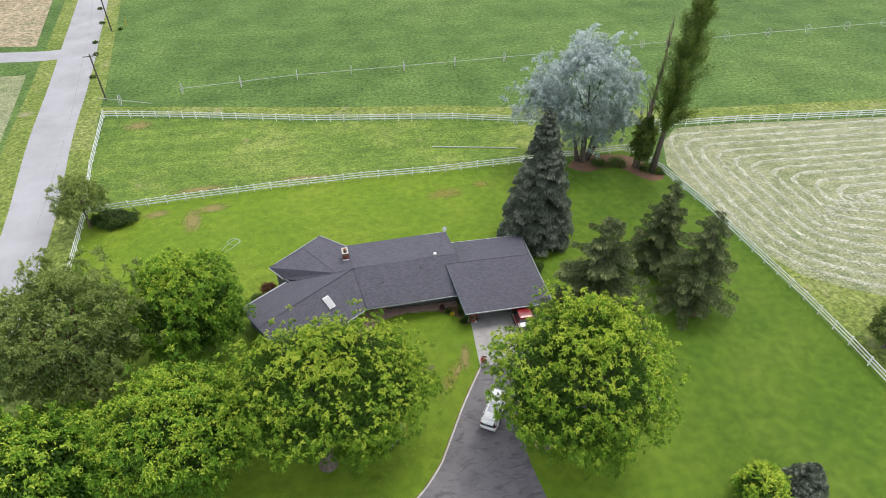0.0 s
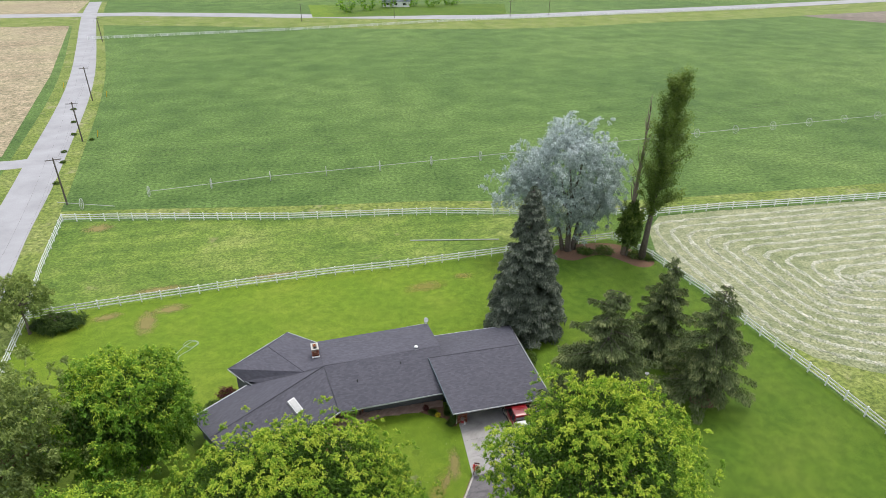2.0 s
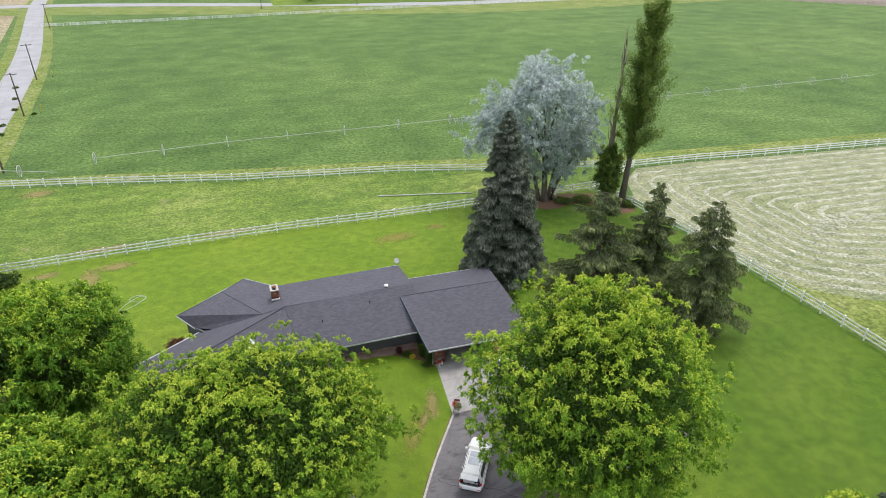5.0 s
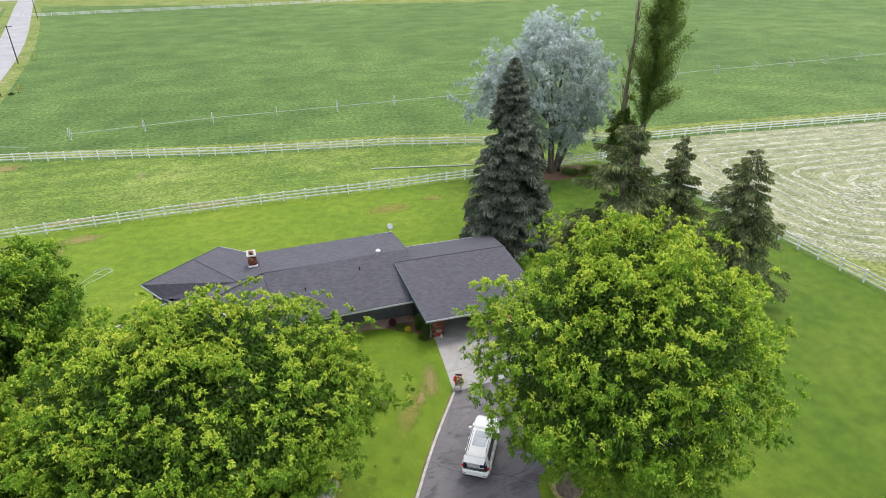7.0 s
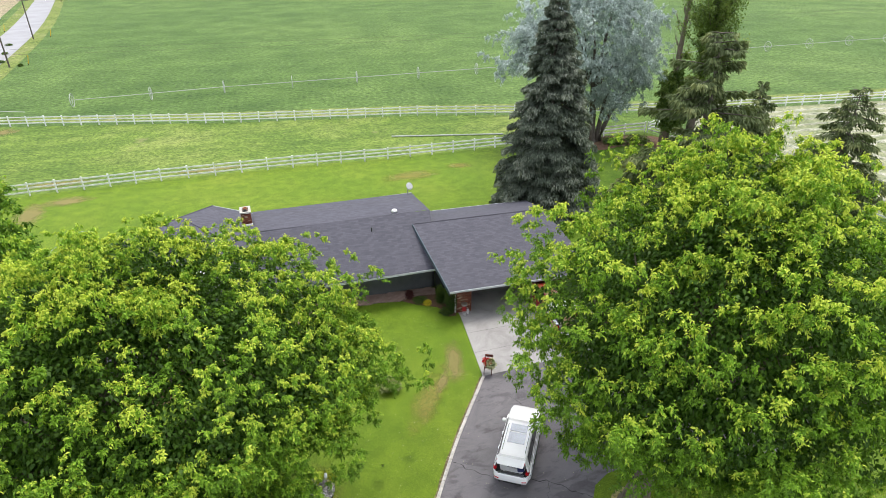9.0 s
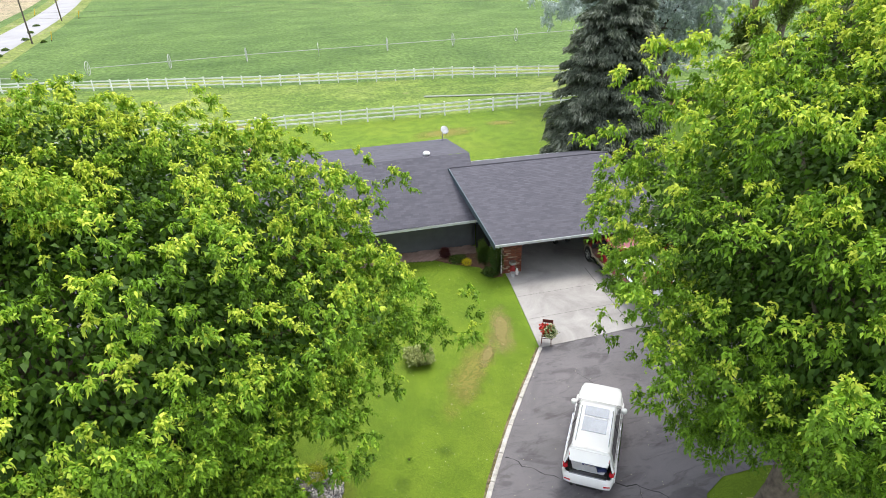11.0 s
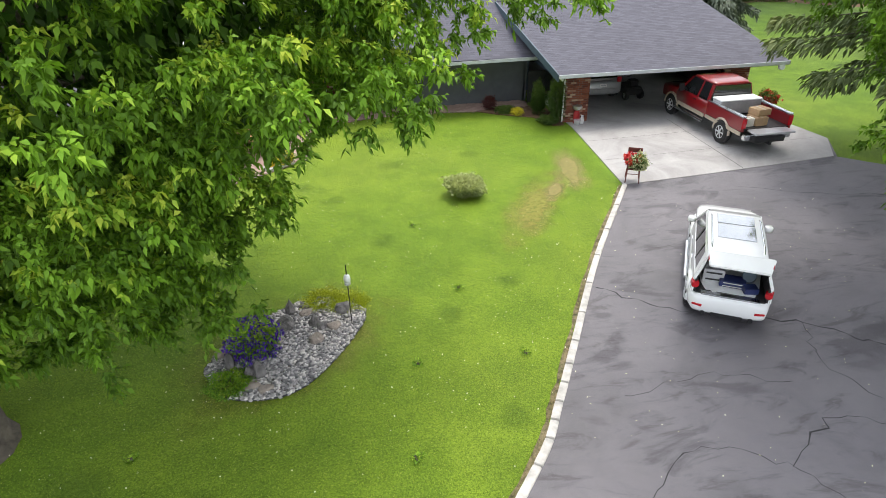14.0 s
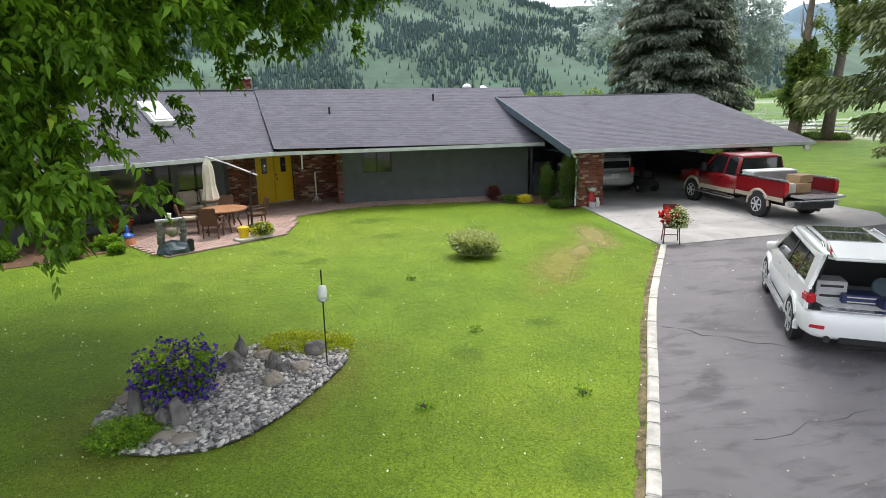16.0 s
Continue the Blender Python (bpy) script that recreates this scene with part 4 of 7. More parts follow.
spruce("blue_spruce_tree", "tall dense blue spruce behind the carport", (12.3, 20.5, 0), 18.7, 5.2, 41, L_SPRUCE, 1.0, 0.3)
spruce("spruce_tree", "broad dark spruce with drooping boughs on lawn", (11.2, -0.2, 0), 18.3, 6.6, 42, L_SPRUCE2, 0.8, 0.14, 0.2, 0.66)
spruce("spruce_tree", "slender green spruce on the side lawn", (25.4, 12.4, 0), 12.6, 4.4, 43, L_SPRUCE2, 0.75, 0.2)
spruce("spruce_tree", "thin olive-brown spruce on the side lawn", (25.8, 4.6, 0), 13.7, 4.6, 44, L_SPRUCE2, 0.55, 0.28, 0.08, 0.6)
spruce("blue_spruce_tree", "young bluish spruce on the side lawn", (23.8, -18.6, 0), 4.6, 2.2, 45, L_SPRUCE, 0.9, 0.1)


# ---- the house ----
def roof_plane(name, poly, eave_dir, parent, label=""):
    """One slope of shingles: courses that overlap like saw teeth, clipped to a flat outline. poly: 3D corners in order, seen from above counter-clockwise."""
    p = [Vector(q) for q in poly]
    nrm = Vector((0, 0, 0))
    for i in range(len(p)):
        nrm += (p[i] - p[0]).cross(p[(i + 1) % len(p)] - p[0])
    nrm.normalize()
    if nrm.z < 0:
        nrm, p = -nrm, p[::-1]
    u = Vector((*eave_dir, 0))
    u = (u - nrm * u.dot(nrm)).normalized()
    v = nrm.cross(u)
    if v.z < 0:
        u, v = -u, -v
    o = p[0]
    flat = [((q - o).dot(u), (q - o).dot(v)) for q in p]
    vmin, vmax = min(q[1] for q in flat), max(q[1] for q in flat)
    b, uvs = Build(), []
    row = 0.145
    for k in range(int((vmax - vmin) / row) + 1):
        lo, hi = vmin + k * row, min(vmin + (k + 1) * row, vmax)
        cut = flat
        for lim, sign in ((lo, 1), (hi, -1)):
            out = []
            for i in range(len(cut)):
                a, c = cut[i], cut[(i + 1) % len(cut)]
                da, dc = (a[1] - lim) * sign, (c[1] - lim) * sign
                if da >= 0:
                    out.append(a)
                if da * dc < 0:
                    f = da / (da - dc)
                    out.append((a[0] + (c[0] - a[0]) * f, a[1] + (c[1] - a[1]) * f))
            cut = out
            if len(cut) < 3:
                break
        if len(cut) < 3 or hi - lo < 1e-4:
            continue
        n0 = len(b.v)
        for x, y in cut:
            lift = 0.003 * (1 - (y - lo) / row)
            b.v.append(tuple(o + u * x + v * y + nrm * lift))
        b.f.append(tuple(range(n0, n0 + len(cut))))
        low = [i for i, q in enumerate(cut) if abs(q[1] - lo) < 1e-6]
        uvs.append([(x, y - vmin) for x, y in cut])
        if len(low) >= 2:
            i, j = min(low, key=lambda q: cut[q][0]), max(low, key=lambda q: cut[q][0])
            m0 = len(b.v)
            for q in (i, j):
                x, y = cut[q]
                b.v.append(tuple(o + u * x + v * y - nrm * 0.002))
            b.f.append((m0, m0 + 1, n0 + j, n0 + i))
            uvs.append([(cut[i][0], lo - vmin), (cut[j][0], lo - vmin), (cut[j][0], lo - vmin), (cut[i][0], lo - vmin)])
    m = bpy.data.meshes.new(name)
    m.from_pydata(b.v, [], b.f)
    layer = m.uv_layers.new(name="roof")
    flatuv = [c for face in uvs for q in face for c in q]
    layer.data.foreach_set("uv", flatuv)
    m.materials.append(M_SHINGLE)
    return part(name, m, M_SHINGLE, parent, label)


def edge_board(name, a, c, parent, mat, height=0.2, thick=0.05, drop=0.0, label=""):
    """A board on edge from a to c, hanging below the line."""
    a, c = Vector(a), Vector(c)
    d = (c - a)
    side = Vector((-d.y, d.x, 0)).normalized() * thick / 2
    b = Build()
    up = Vector((0, 0, -drop))
    dn = Vector((0, 0, -drop - height))
    b.add([a + side + up, a - side + up, a - side + dn, a + side + dn, c + side + up, c - side + up, c - side + dn, c + side + dn],
          [(0, 1, 2, 3), (7, 6, 5, 4), (0, 4, 5, 1), (1, 5, 6, 2), (2, 6, 7, 3), (3, 7, 4, 0)])
    return part(name, b, mat, parent, label)


def soffit(poly, parent, drop=0.2):
    b = Build().add([(x, y, z - drop) for x, y, z in poly], [tuple(range(len(poly)))])
    return part("soffit", b, M_FASCIA, parent)


house = thing("house", "low single-storey grey house with charcoal shingle roof", "house", kind="structure")
E_Z = 2.36
# main wing
RA, RB = (0.15, 13.3, 4.5), (-11.83, 12.68, 4.69)
S0, S1 = (-0.3, 8.7, E_Z), (-10.85, 8.35, E_Z)
N0, N1 = (-0.14, 18.5, 3.9), (-12.3, 17.75, 3.9)
roof_main = part("roof", Build().add([RA, RB, (RB[0], RB[1], RB[2] - 0.05), (RA[0], RA[1], RA[2] - 0.05)], [(0, 1, 2, 3)]), M_SHINGLE, house, "charcoal asphalt shingle roof of several wings")
roof_plane("slope", [S0, RA, RB, S1], (1, 0), roof_main)
roof_plane("slope", [N0, N1, RB, RA], (1, 0), roof_main)
edge_board("gutter", S0, S1, roof_main, M_GUTTER, 0.13, 0.1)
edge_board("gutter", N0, N1, roof_main, M_GUTTER, 0.13, 0.1)
edge_board("bargeboard", S0, RA, roof_main, M_FASCIA)
edge_board("bargeboard", N0, RA, roof_main, M_FASCIA)

# south-west wing, turned 36 degrees: d runs down the wing, n across it to the north-west
WD, WN = Vector((-0.809, -0.588, 0)), Vector((-0.588, 0.809, 0))


def wing(d, n, z):
    return tuple(Vector((-11.6, 13.6, 0)) + WD * d + WN * n + Vector((0, 0, z)))


roof_plane("slope", [wing(2.48, -4.68, E_Z), RB, wing(13.2, -0.61, 4.6), wing(12.6, -4.68, E_Z)], tuple(WD.xy), roof_main)
roof_plane("slope", [wing(-1.2, 5.4, 2.3), wing(12.0, 5.4, 2.3), wing(13.2, -0.61, 4.6), RB], tuple(WD.xy), roof_main)
edge_board("gutter", S1, wing(12.6, -4.68, E_Z), roof_main, M_GUTTER, 0.13, 0.1)
edge_board("gutter", wing(5.9, 5.4, 2.3), wing(12.0, 5.4, 2.3), roof_main, M_GUTTER, 0.13, 0.1)
edge_board("bargeboard", wing(12.0, 5.4, 2.3), wing(13.2, -0.61, 4.6), roof_main, M_FASCIA)
edge_board("bargeboard", wing(12.6, -4.68, E_Z), wing(13.2, -0.61, 4.6), roof_main, M_FASCIA)

# north-west wing with a hipped end
W_A, W_B, W_P, W_Q, W_C = (-21.36, 16.03, 3.42), (-15.4, 20.82, 3.6), (-17.4, 18.15, 4.02), (-13.79, 12.87, 4.17), (-19.9, 14.8, 2.6)
roof_plane("slope", [W_A, W_P, W_B], (0.78, 0.63), roof_main)
roof_plane("slope", [W_A, W_Q, W_P], (0.67, -0.74), roof_main)
roof_plane("slope", [W_A, W_C, W_Q], (0.67, -0.74), roof_main)
roof_plane("slope", [W_C, wing(4.6, 2.9, 2.85), W_Q], (0.67, -0.74), roof_main)
roof_plane("slope", [W_B, W_P, W_Q], (0.67, -0.74), roof_main)
roof_plane("slope", [W_B, W_Q, N1], (0.67, -0.74), roof_main)
roof_plane("slope", [N1, W_Q, RB], (1, 0), roof_main)
edge_board("gutter", W_A, W_B, roof_main, M_GUTTER, 0.13, 0.1)
edge_board("gutter", W_A, W_C, roof_main, M_GUTTER, 0.13, 0.1)
edge_board("gutter", W_B, N1, roof_main, M_GUTTER, 0.13, 0.1)
for a, c in ((W_A, W_P), (W_B, W_P), (W_P, W_Q)):
    part("ridge_cap", Build().tube([a, c], 0.05, 6), M_SHINGLE, roof_main)

# carport roof: a prow gable to the west, a half-hipped gable with a skirt to the east
G_SW, G_SE, G_NE, G_NW = (-0.38, 5.72, 2.27), (9.62, 5.72, 2.27), (9.62, 18.3, 2.2), (-0.3, 18.3, 2.2)
G_RW, G_RE = (-1.35, 12.15, 4.17), (8.45, 12.15, 4.17)
roof_port = part("carport_roof", Build().add([G_RW, G_RE, (G_RE[0], G_RE[1], 4.12), (G_RW[0], G_RW[1], 4.12)], [(0, 1, 2, 3)]), M_SHINGLE, house, "charcoal shingle carport roof")
K_S, K_N = (9.0, 9.2, 3.296), (9.0, 15.1, 3.223)
roof_plane("slope", [G_SW, G_SE, K_S, G_RE, G_RW], (1, 0), roof_port)
roof_plane("slope", [G_NE, G_NW, G_RW, G_RE, K_N], (1, 0), roof_port)
roof_plane("slope", [K_S, K_N, G_RE], (0, 1), roof_port)
roof_plane("slope", [G_SE, G_NE, K_N, K_S], (0, 1), roof_port)
soffit([G_SW, G_SE, G_NE, G_NW, G_RW][:4], roof_port, 0.16)
edge_board("gutter", G_SW, G_SE, roof_port, M_GUTTER, 0.13, 0.1)
edge_board("gutter", G_SE, G_NE, roof_port, M_GUTTER, 0.13, 0.1)
edge_board("gutter", G_NE, G_NW, roof_port, M_GUTTER, 0.13, 0.1)
edge_board("bargeboard", G_SW, G_RW, roof_port, M_FASCIA, 0.3, 0.06, -0.03)
edge_board("bargeboard", G_NW, G_RW, roof_port, M_FASCIA, 0.26, 0.06, -0.03)
b = Build()
b.tube([G_RW, G_RE], 0.05, 6)
part("ridge_cap", b, M_SHINGLE, roof_port)
part("ridge_cap", Build().tube([RA, RB], 0.05, 6), M_SHINGLE, roof_main)
part("ridge_cap", Build().tube([RB, wing(13.2, -0.61, 4.6)], 0.05, 6), M_SHINGLE, roof_main)
part("flashing", Build().box((-0.75, 12.52, 4.1), (1.3, 0.22, 0.09), 0.06), M_WHITE, roof_port, "white metal flashing at the gable peak", 0.01)
soffit([S0, S1, (S1[0], 10.3, E_Z), (S0[0], 10.3, E_Z)], roof_main, 0.14)
soffit([wing(2.48, -4.68, E_Z), wing(12.6, -4.68, E_Z), wing(12.6, -1.9, E_Z), wing(0.5, -1.9, E_Z)], roof_main, 0.14)


def wall(a, c, z0, z1, parent, mat=M_WALL, thick=0.16, holes=(), name="wall"):
    """An upright wall from a to c with real openings; holes: (from, to, sill, head) along it."""
    a, c = Vector(a), Vector(c)
    L = (c - a).length
    d = (c - a) / L
    ang = math.atan2(d.y, d.x)
    b = Build()
    cuts = sorted(holes)
    x = 0.0
    for h0, h1, s, t in cuts + [(L, L, 0, 0)]:
        if h0 > x:
            m = a + d * ((x + h0) / 2)
            b.box((m.x, m.y, (z0 + z1) / 2), (h0 - x, thick, z1 - z0), ang)
        if h1 > h0:
            m = a + d * ((h0 + h1) / 2)
            if s > z0:
                b.box((m.x, m.y, (z0 + s) / 2), (h1 - h0, thick, s - z0), ang)
            if t < z1:
                b.box((m.x, m.y, (t + z1) / 2), (h1 - h0, thick, z1 - t), ang)
        x = h1
    return part(name, b, mat, parent)


FLOOR = 0.06
# south wall of the main wing with its window, and the return by the carport
wall((-8.5, 10.35), (-0.35, 10.35), 0.0, 2.9, house, holes=[(0.95, 2.15, 1.25, 2.12)])
wall((-0.35, 10.27), (-0.35, 18.0), 0.0, 3.2, house)
wall((-8.42, 10.43), (-8.42, 12.2), 0.0, 3.0, house)
wall((-10.45, 11.85), (-8.42, 12.2), 0.0, 3.2, house)
wall((-11.9, 10.85), (-10.35, 11.9), 0.0, 3.2, house, holes=[(0.0, 1.75, FLOOR, 2.14)])
wall((-12.9, 10.05), (-11.9, 10.85), 0.0, 3.2, house)
wall((-12.95, 9.5), (-19.5, 4.55), 0.0, 2.6, house, holes=[(0.35, 1.75, 0.9, 2.0), (2.0, 4.3, FLOOR, 2.1)])
wall((-12.95, 9.4), (-12.9, 10.1), 0.0, 2.8, house)
wall((-19.4, 4.5), (-23.6, 10.4), 0.0, 2.6, house)
wall((-23.6, 10.4), (-19.0, 13.9), 0.0, 2.4, house)
wall((-19.0, 13.9), (-20.6, 15.8), 0.0, 2.6, house)
wall((-20.6, 15.8), (-15.4, 20.0), 0.0, 3.4, house)
wall((-15.4, 20.0), (-12.5, 17.2), 0.0, 3.6, house)
wall((-12.5, 17.2), (-0.4, 17.9), 0.0, 3.75, house)


def window(name, c, w, h, ang, sashes, label, mat=M_BLACK):
    win = thing(name, label, "window", pose(*c, 0, 0, math.degrees(ang)), kind="structure")
    f = Build()
    for x in np.linspace(-w / 2, w / 2, sashes + 1):
        f.box((x, 0, 0), (0.06, 0.1, h))
    for z in (-h / 2, h / 2):
        f.box((0, 0, z), (w + 0.06, 0.1, 0.06))
    part("window_frame", f, mat, win)
    for i in range(sashes):
        x = -w / 2 + w / sashes * (i + 0.5)
        part("pane", Build().box((x, 0.01, 0), (w / sashes - 0.06, 0.012, h - 0.06)), M_GLASS, win)
    return win


window("window_1", (-6.95, 10.35, 1.685), 1.2, 0.87, 0, 2, "dark-framed two-pane window with pale things inside")
window("window_2", (-13.79, 8.86, 1.45), 1.4, 1.1, math.atan2(-4.95, -6.55), 2, "dark-framed window beside the patio")
window("window_3", (-15.46, 7.6, 1.08), 2.3, 2.04, math.atan2(-4.95, -6.55), 2, "dark sliding patio door beside the patio")

# brickwork: each brick is a piece of its own on a mortar core
BRICK = bevelled(Build().box((0, 0, 0), (0.24, 0.10, 0.068)), "brick", 0.006, 1)
finish(BRICK, M_BRICK)


def brickwork(name, c, sx, sy, z0, z1, ang, label, faces="sew"):
    """A brick pier or panel: mortar core, courses of single bricks on the faces that show."""
    ob = thing(name, label, "brickwork", pose(c[0], c[1], 0, 0, 0, math.degrees(ang)), kind="structure")
    part("mortar", Build().box((0, 0, (z0 + z1) / 2), (sx - 0.03, sy - 0.03, z1 - z0)), M_MORTAR, ob)
    rows = int((z1 - z0) / 0.08)
    for r in range(rows):
        z = z0 + 0.04 + r * 0.08
        off = 0.125 if r % 2 else 0.0
        for key, length, place in (("s", sx, lambda t: (t, -sy / 2 + 0.045, 0)), ("w", sy, lambda t: (-sx / 2 + 0.045, t, math.pi / 2)), ("e", sy, lambda t: (sx / 2 - 0.045, t, math.pi / 2)), ("n", sx, lambda t: (t, sy / 2 - 0.045, 0))):
            if key not in faces:
                continue
            n = max(1, int(round(length / 0.25)))
            step = length / n
            for i in range(n):
                t = -length / 2 + (i + 0.5) * step + off - 0.0625
                if t + 0.115 > length / 2 + 0.02:
                    t = length / 2 - 0.105
                if t - 0.115 < -length / 2 - 0.02:
                    t = -length / 2 + 0.105
                x, y, a = place(t)
                o = new("brick", BRICK)
                o.parent = ob
                o.matrix_basis = Matrix.LocRotScale((x, y, z), Euler((0, 0, a)), (1, 1, 1))
    return ob


# ---- things on the roof ----
def chimney():
    c = thing("chimney", "short red brick chimney with pale concrete cap", "chimney", pose(-12.55, 15.25, 0, 0, 0, 4), kind="structure")
    part("mortar", Build().box((0, 0, 4.45), (0.56, 0.86, 1.5)), M_MORTAR, c)
    for r in range(18):
        z = 3.78 + r * 0.08
        for i in range(3):
            for y, a, x in ((-0.44, 0, -0.2 + i * 0.2),):
                o = new("brick", BRICK)
                o.parent = c
                o.matrix_basis = Matrix.LocRotScale((x, y, z), Euler((0, 0, a)), (0.8, 1, 1))
        for i in range(4):
            for x in (-0.29, 0.29):
                o = new("brick", BRICK)
                o.parent = c
                o.matrix_basis = Matrix.LocRotScale((x, -0.33 + i * 0.22 + (0.1 if r % 2 else 0) - 0.05, z), Euler((0, 0, math.pi / 2)), (0.85, 1, 1))
    cap = Build()
    for x, y, sx, sy in ((-0.29, 0, 0.16, 1.12), (0.29, 0, 0.16, 1.12), (0, -0.48, 0.42, 0.16), (0, 0.48, 0.42, 0.16)):
        cap.box((x, y, 5.27), (sx, sy, 0.1))
    part("cap", cap, M_KERB, c, "pale concrete chimney cap", 0.008)
    part("flue", Build().lathe([(0.13, 5.15), (0.13, 5.4), (0.1, 5.4), (0.1, 5.18)], (0, 0.15, 0), 12), M_TERRACOTTA, c)
    part("flue", Build().lathe([(0.12, 5.15), (0.12, 5.36), (0.09, 5.36), (0.09, 5.18)], (0, -0.2, 0), 12), M_BLACK, c)
    part("flashing", Build().box((0, -0.5, 4.36), (0.74, 0.22, 0.1)), M_WHITE, c, "white metal flashing")
    return c


chimney()


def dome_vent(x, y, z):
    v = thing("roof_vent", "white round metal roof vent", "vent", Matrix.Translation((x, y, z)))
    part("base", Build().box((0, -0.05, 0.03), (0.42, 0.5, 0.05)), M_WHITE, v, bevel=0.01)
    part("collar", Build().lathe([(0.12, 0.0), (0.12, 0.2)], sides=14), M_GREYMETAL, v)
    part("hood", Build().lathe([(0.21, 0.16), (0.22, 0.22), (0.18, 0.3), (0.1, 0.35), (0.01, 0.37)], sides=16), M_WHITE, v, smooth=True)


dome_vent(-2.35, 13.6, 4.47)
for x, y, z in ((-8.75, 10.8, 3.55), (-4.25, 11.95, 4.02)):
    v = thing("vent_pipe", "thin black plumbing vent pipe on the roof", "pipe", Matrix.Translation((x, y, z)))
    part("flange", Build().box((0, -0.02, -0.02), (0.3, 0.3, 0.03)), M_GREYMETAL, v)
    part("pipe", Build().lathe([(0.045, -0.1), (0.045, 0.36)], sides=10), M_BLACK, v)


def skylight():
    s = thing("skylight", "white-framed roof skylight with frosted glazing", "skylight", wing_pose)
    part("frame", Build().box((0, 0, 0.12), (0.75, 1.45, 0.26)), M_WHITE, s, bevel=0.02)
    part("pane", Build().box((0, 0, 0.265), (0.6, 1.28, 0.03)), M_FROST, s, "frosted grey pane", 0.008)


M_FROST = plain("frosted_skylight_glass", (0.46, 0.46, 0.48), 0.2, 0, 0.1, 3, 0.6)
wing_pose = Matrix.Translation((-14.83, 8.59, 3.72)) @ Euler((radians(29), 0, radians(36)), "XYZ").to_matrix().to_4x4()
skylight()


def dish():
    d = thing("satellite_dish", "small grey satellite dish at the roof edge", "dish", Matrix.Translation((-0.45, 18.3, 3.96)))
    part("mast", Build().tube([(0, 0, -0.1), (0, 0, 0.5), (0.1, -0.1, 0.62)], 0.025, 8), M_GREYMETAL, d)
    b = Build().lathe([(0.01, 0.0), (0.14, 0.015), (0.26, 0.06), (0.3, 0.09), (0.29, 0.1), (0.1, 0.03)], sides=18)
    o = part("reflector", b, M_GREYMETAL, d, smooth=True)
    o.matrix_basis = pose(0.1, -0.12, 0.62, 55, 0, 25)
    part("arm", Build().tube([(0.1, -0.12, 0.45), (0.25, -0.42, 0.5)], 0.015, 6), M_BLACK, d)


dish()


# ---- white fences ----
POST = finish(bevelled(Build().box((0, 0, 0.68), (0.13, 0.13, 1.36)).box((0, 0, 1.38), (0.16, 0.16, 0.05)), "post", 0.012, 1), M_WHITE)
RAIL = finish(Build().box((0, 0, 0), (1.0, 0.045, 0.14)).mesh("rail"), M_WHITE)


def fence(label, line, step=2.45):
    f = thing("fence", label, "fence", group="white paddock fences", kind="structure")
    pts = []
    for a, c in zip(line, line[1:]):
        a, c = Vector(a), Vector(c)
        n = max(1, int(round((c - a).length / step)))
        pts += [a.lerp(c, i / n) for i in range(n)]
    pts.append(Vector(line[-1]))
    rng = random.Random(len(pts))
    for i, p in enumerate(pts):
        q = pts[min(i + 1, len(pts) - 1)] - pts[max(i - 1, 0)]
        o = new("post", POST)
        o.parent = f
        o.matrix_basis = Matrix.LocRotScale((p.x, p.y, -0.02), Euler((rng.gauss(0, 0.012), rng.gauss(0, 0.012), math.atan2(q.y, q.x))), (1, 1, 1))
        if i + 1 < len(pts):
            c = pts[i + 1]
            m, d = (p + c) / 2, c - p
            for z in (0.42, 0.82, 1.2):
                r = new("rail", RAIL)
                r.parent = f
                r.matrix_basis = Matrix.LocRotScale((m.x, m.y, z + rng.gauss(0, 0.008)), Euler((0, rng.gauss(0, 0.004), math.atan2(d.y, d.x))), (d.length - 0.13, 1, 1))
    return f


fence("white three-rail vinyl fence along the crop field", [(-51.6, 66.2), (-40.4, 64.0), (-15.2, 58.2), (8.15, 54.8), (21, 51.3), (38.6, 47.3), (45.2, 45.7), (56.8, 45.3), (67.2, 44.3), (85, 42.9), (130, 40)])
fence("white three-rail vinyl fence between lawn and pasture", [(-46.9, 35.8), (-44.1, 36.2), (-34.1, 37.1), (-22.3, 37.9), (-9.1, 38.3), (1.2, 38.1), (13.8, 38.5), (25.1, 38.9), (33.6, 39.2)])
fence("white three-rail vinyl fence beside the hay field", [(45.0, 45.4), (33.9, 39.1), (36.4, 32.2), (38.2, 22.0), (39.0, 12.2), (39.8, 3.0), (40.1, -4.2), (40.1, -10), (40.0, -24)])
fence("white three-rail vinyl fence beside the road verge", [(-51.6, 66.2), (-49.4, 48.5), (-47.0, 35.2), (-46.0, 25.5), (-44.6, 8)])
b = Build()
line = [(-97, 262), (-12, 268), (71, 280), (160, 284), (262, 289)]
for a, c in zip(line, line[1:]):
    a, c = Vector(a), Vector(c)
    n = int((c - a).length / 2.6)
    for i in range(n):
        p = a.lerp(c, i / n)
        b.box((p.x, p.y, 0.65), (0.16, 0.16, 1.3))
    m = (a + c) / 2
    for z in (0.4, 0.8, 1.2):
        b.box((m.x, m.y, z), ((c - a).length, 0.06, 0.15), math.atan2((c - a).y, (c - a).x))
tagged(part("far_fence", b, M_WHITE), "white rail fence beyond the crop field", "fence", kind="stuff")


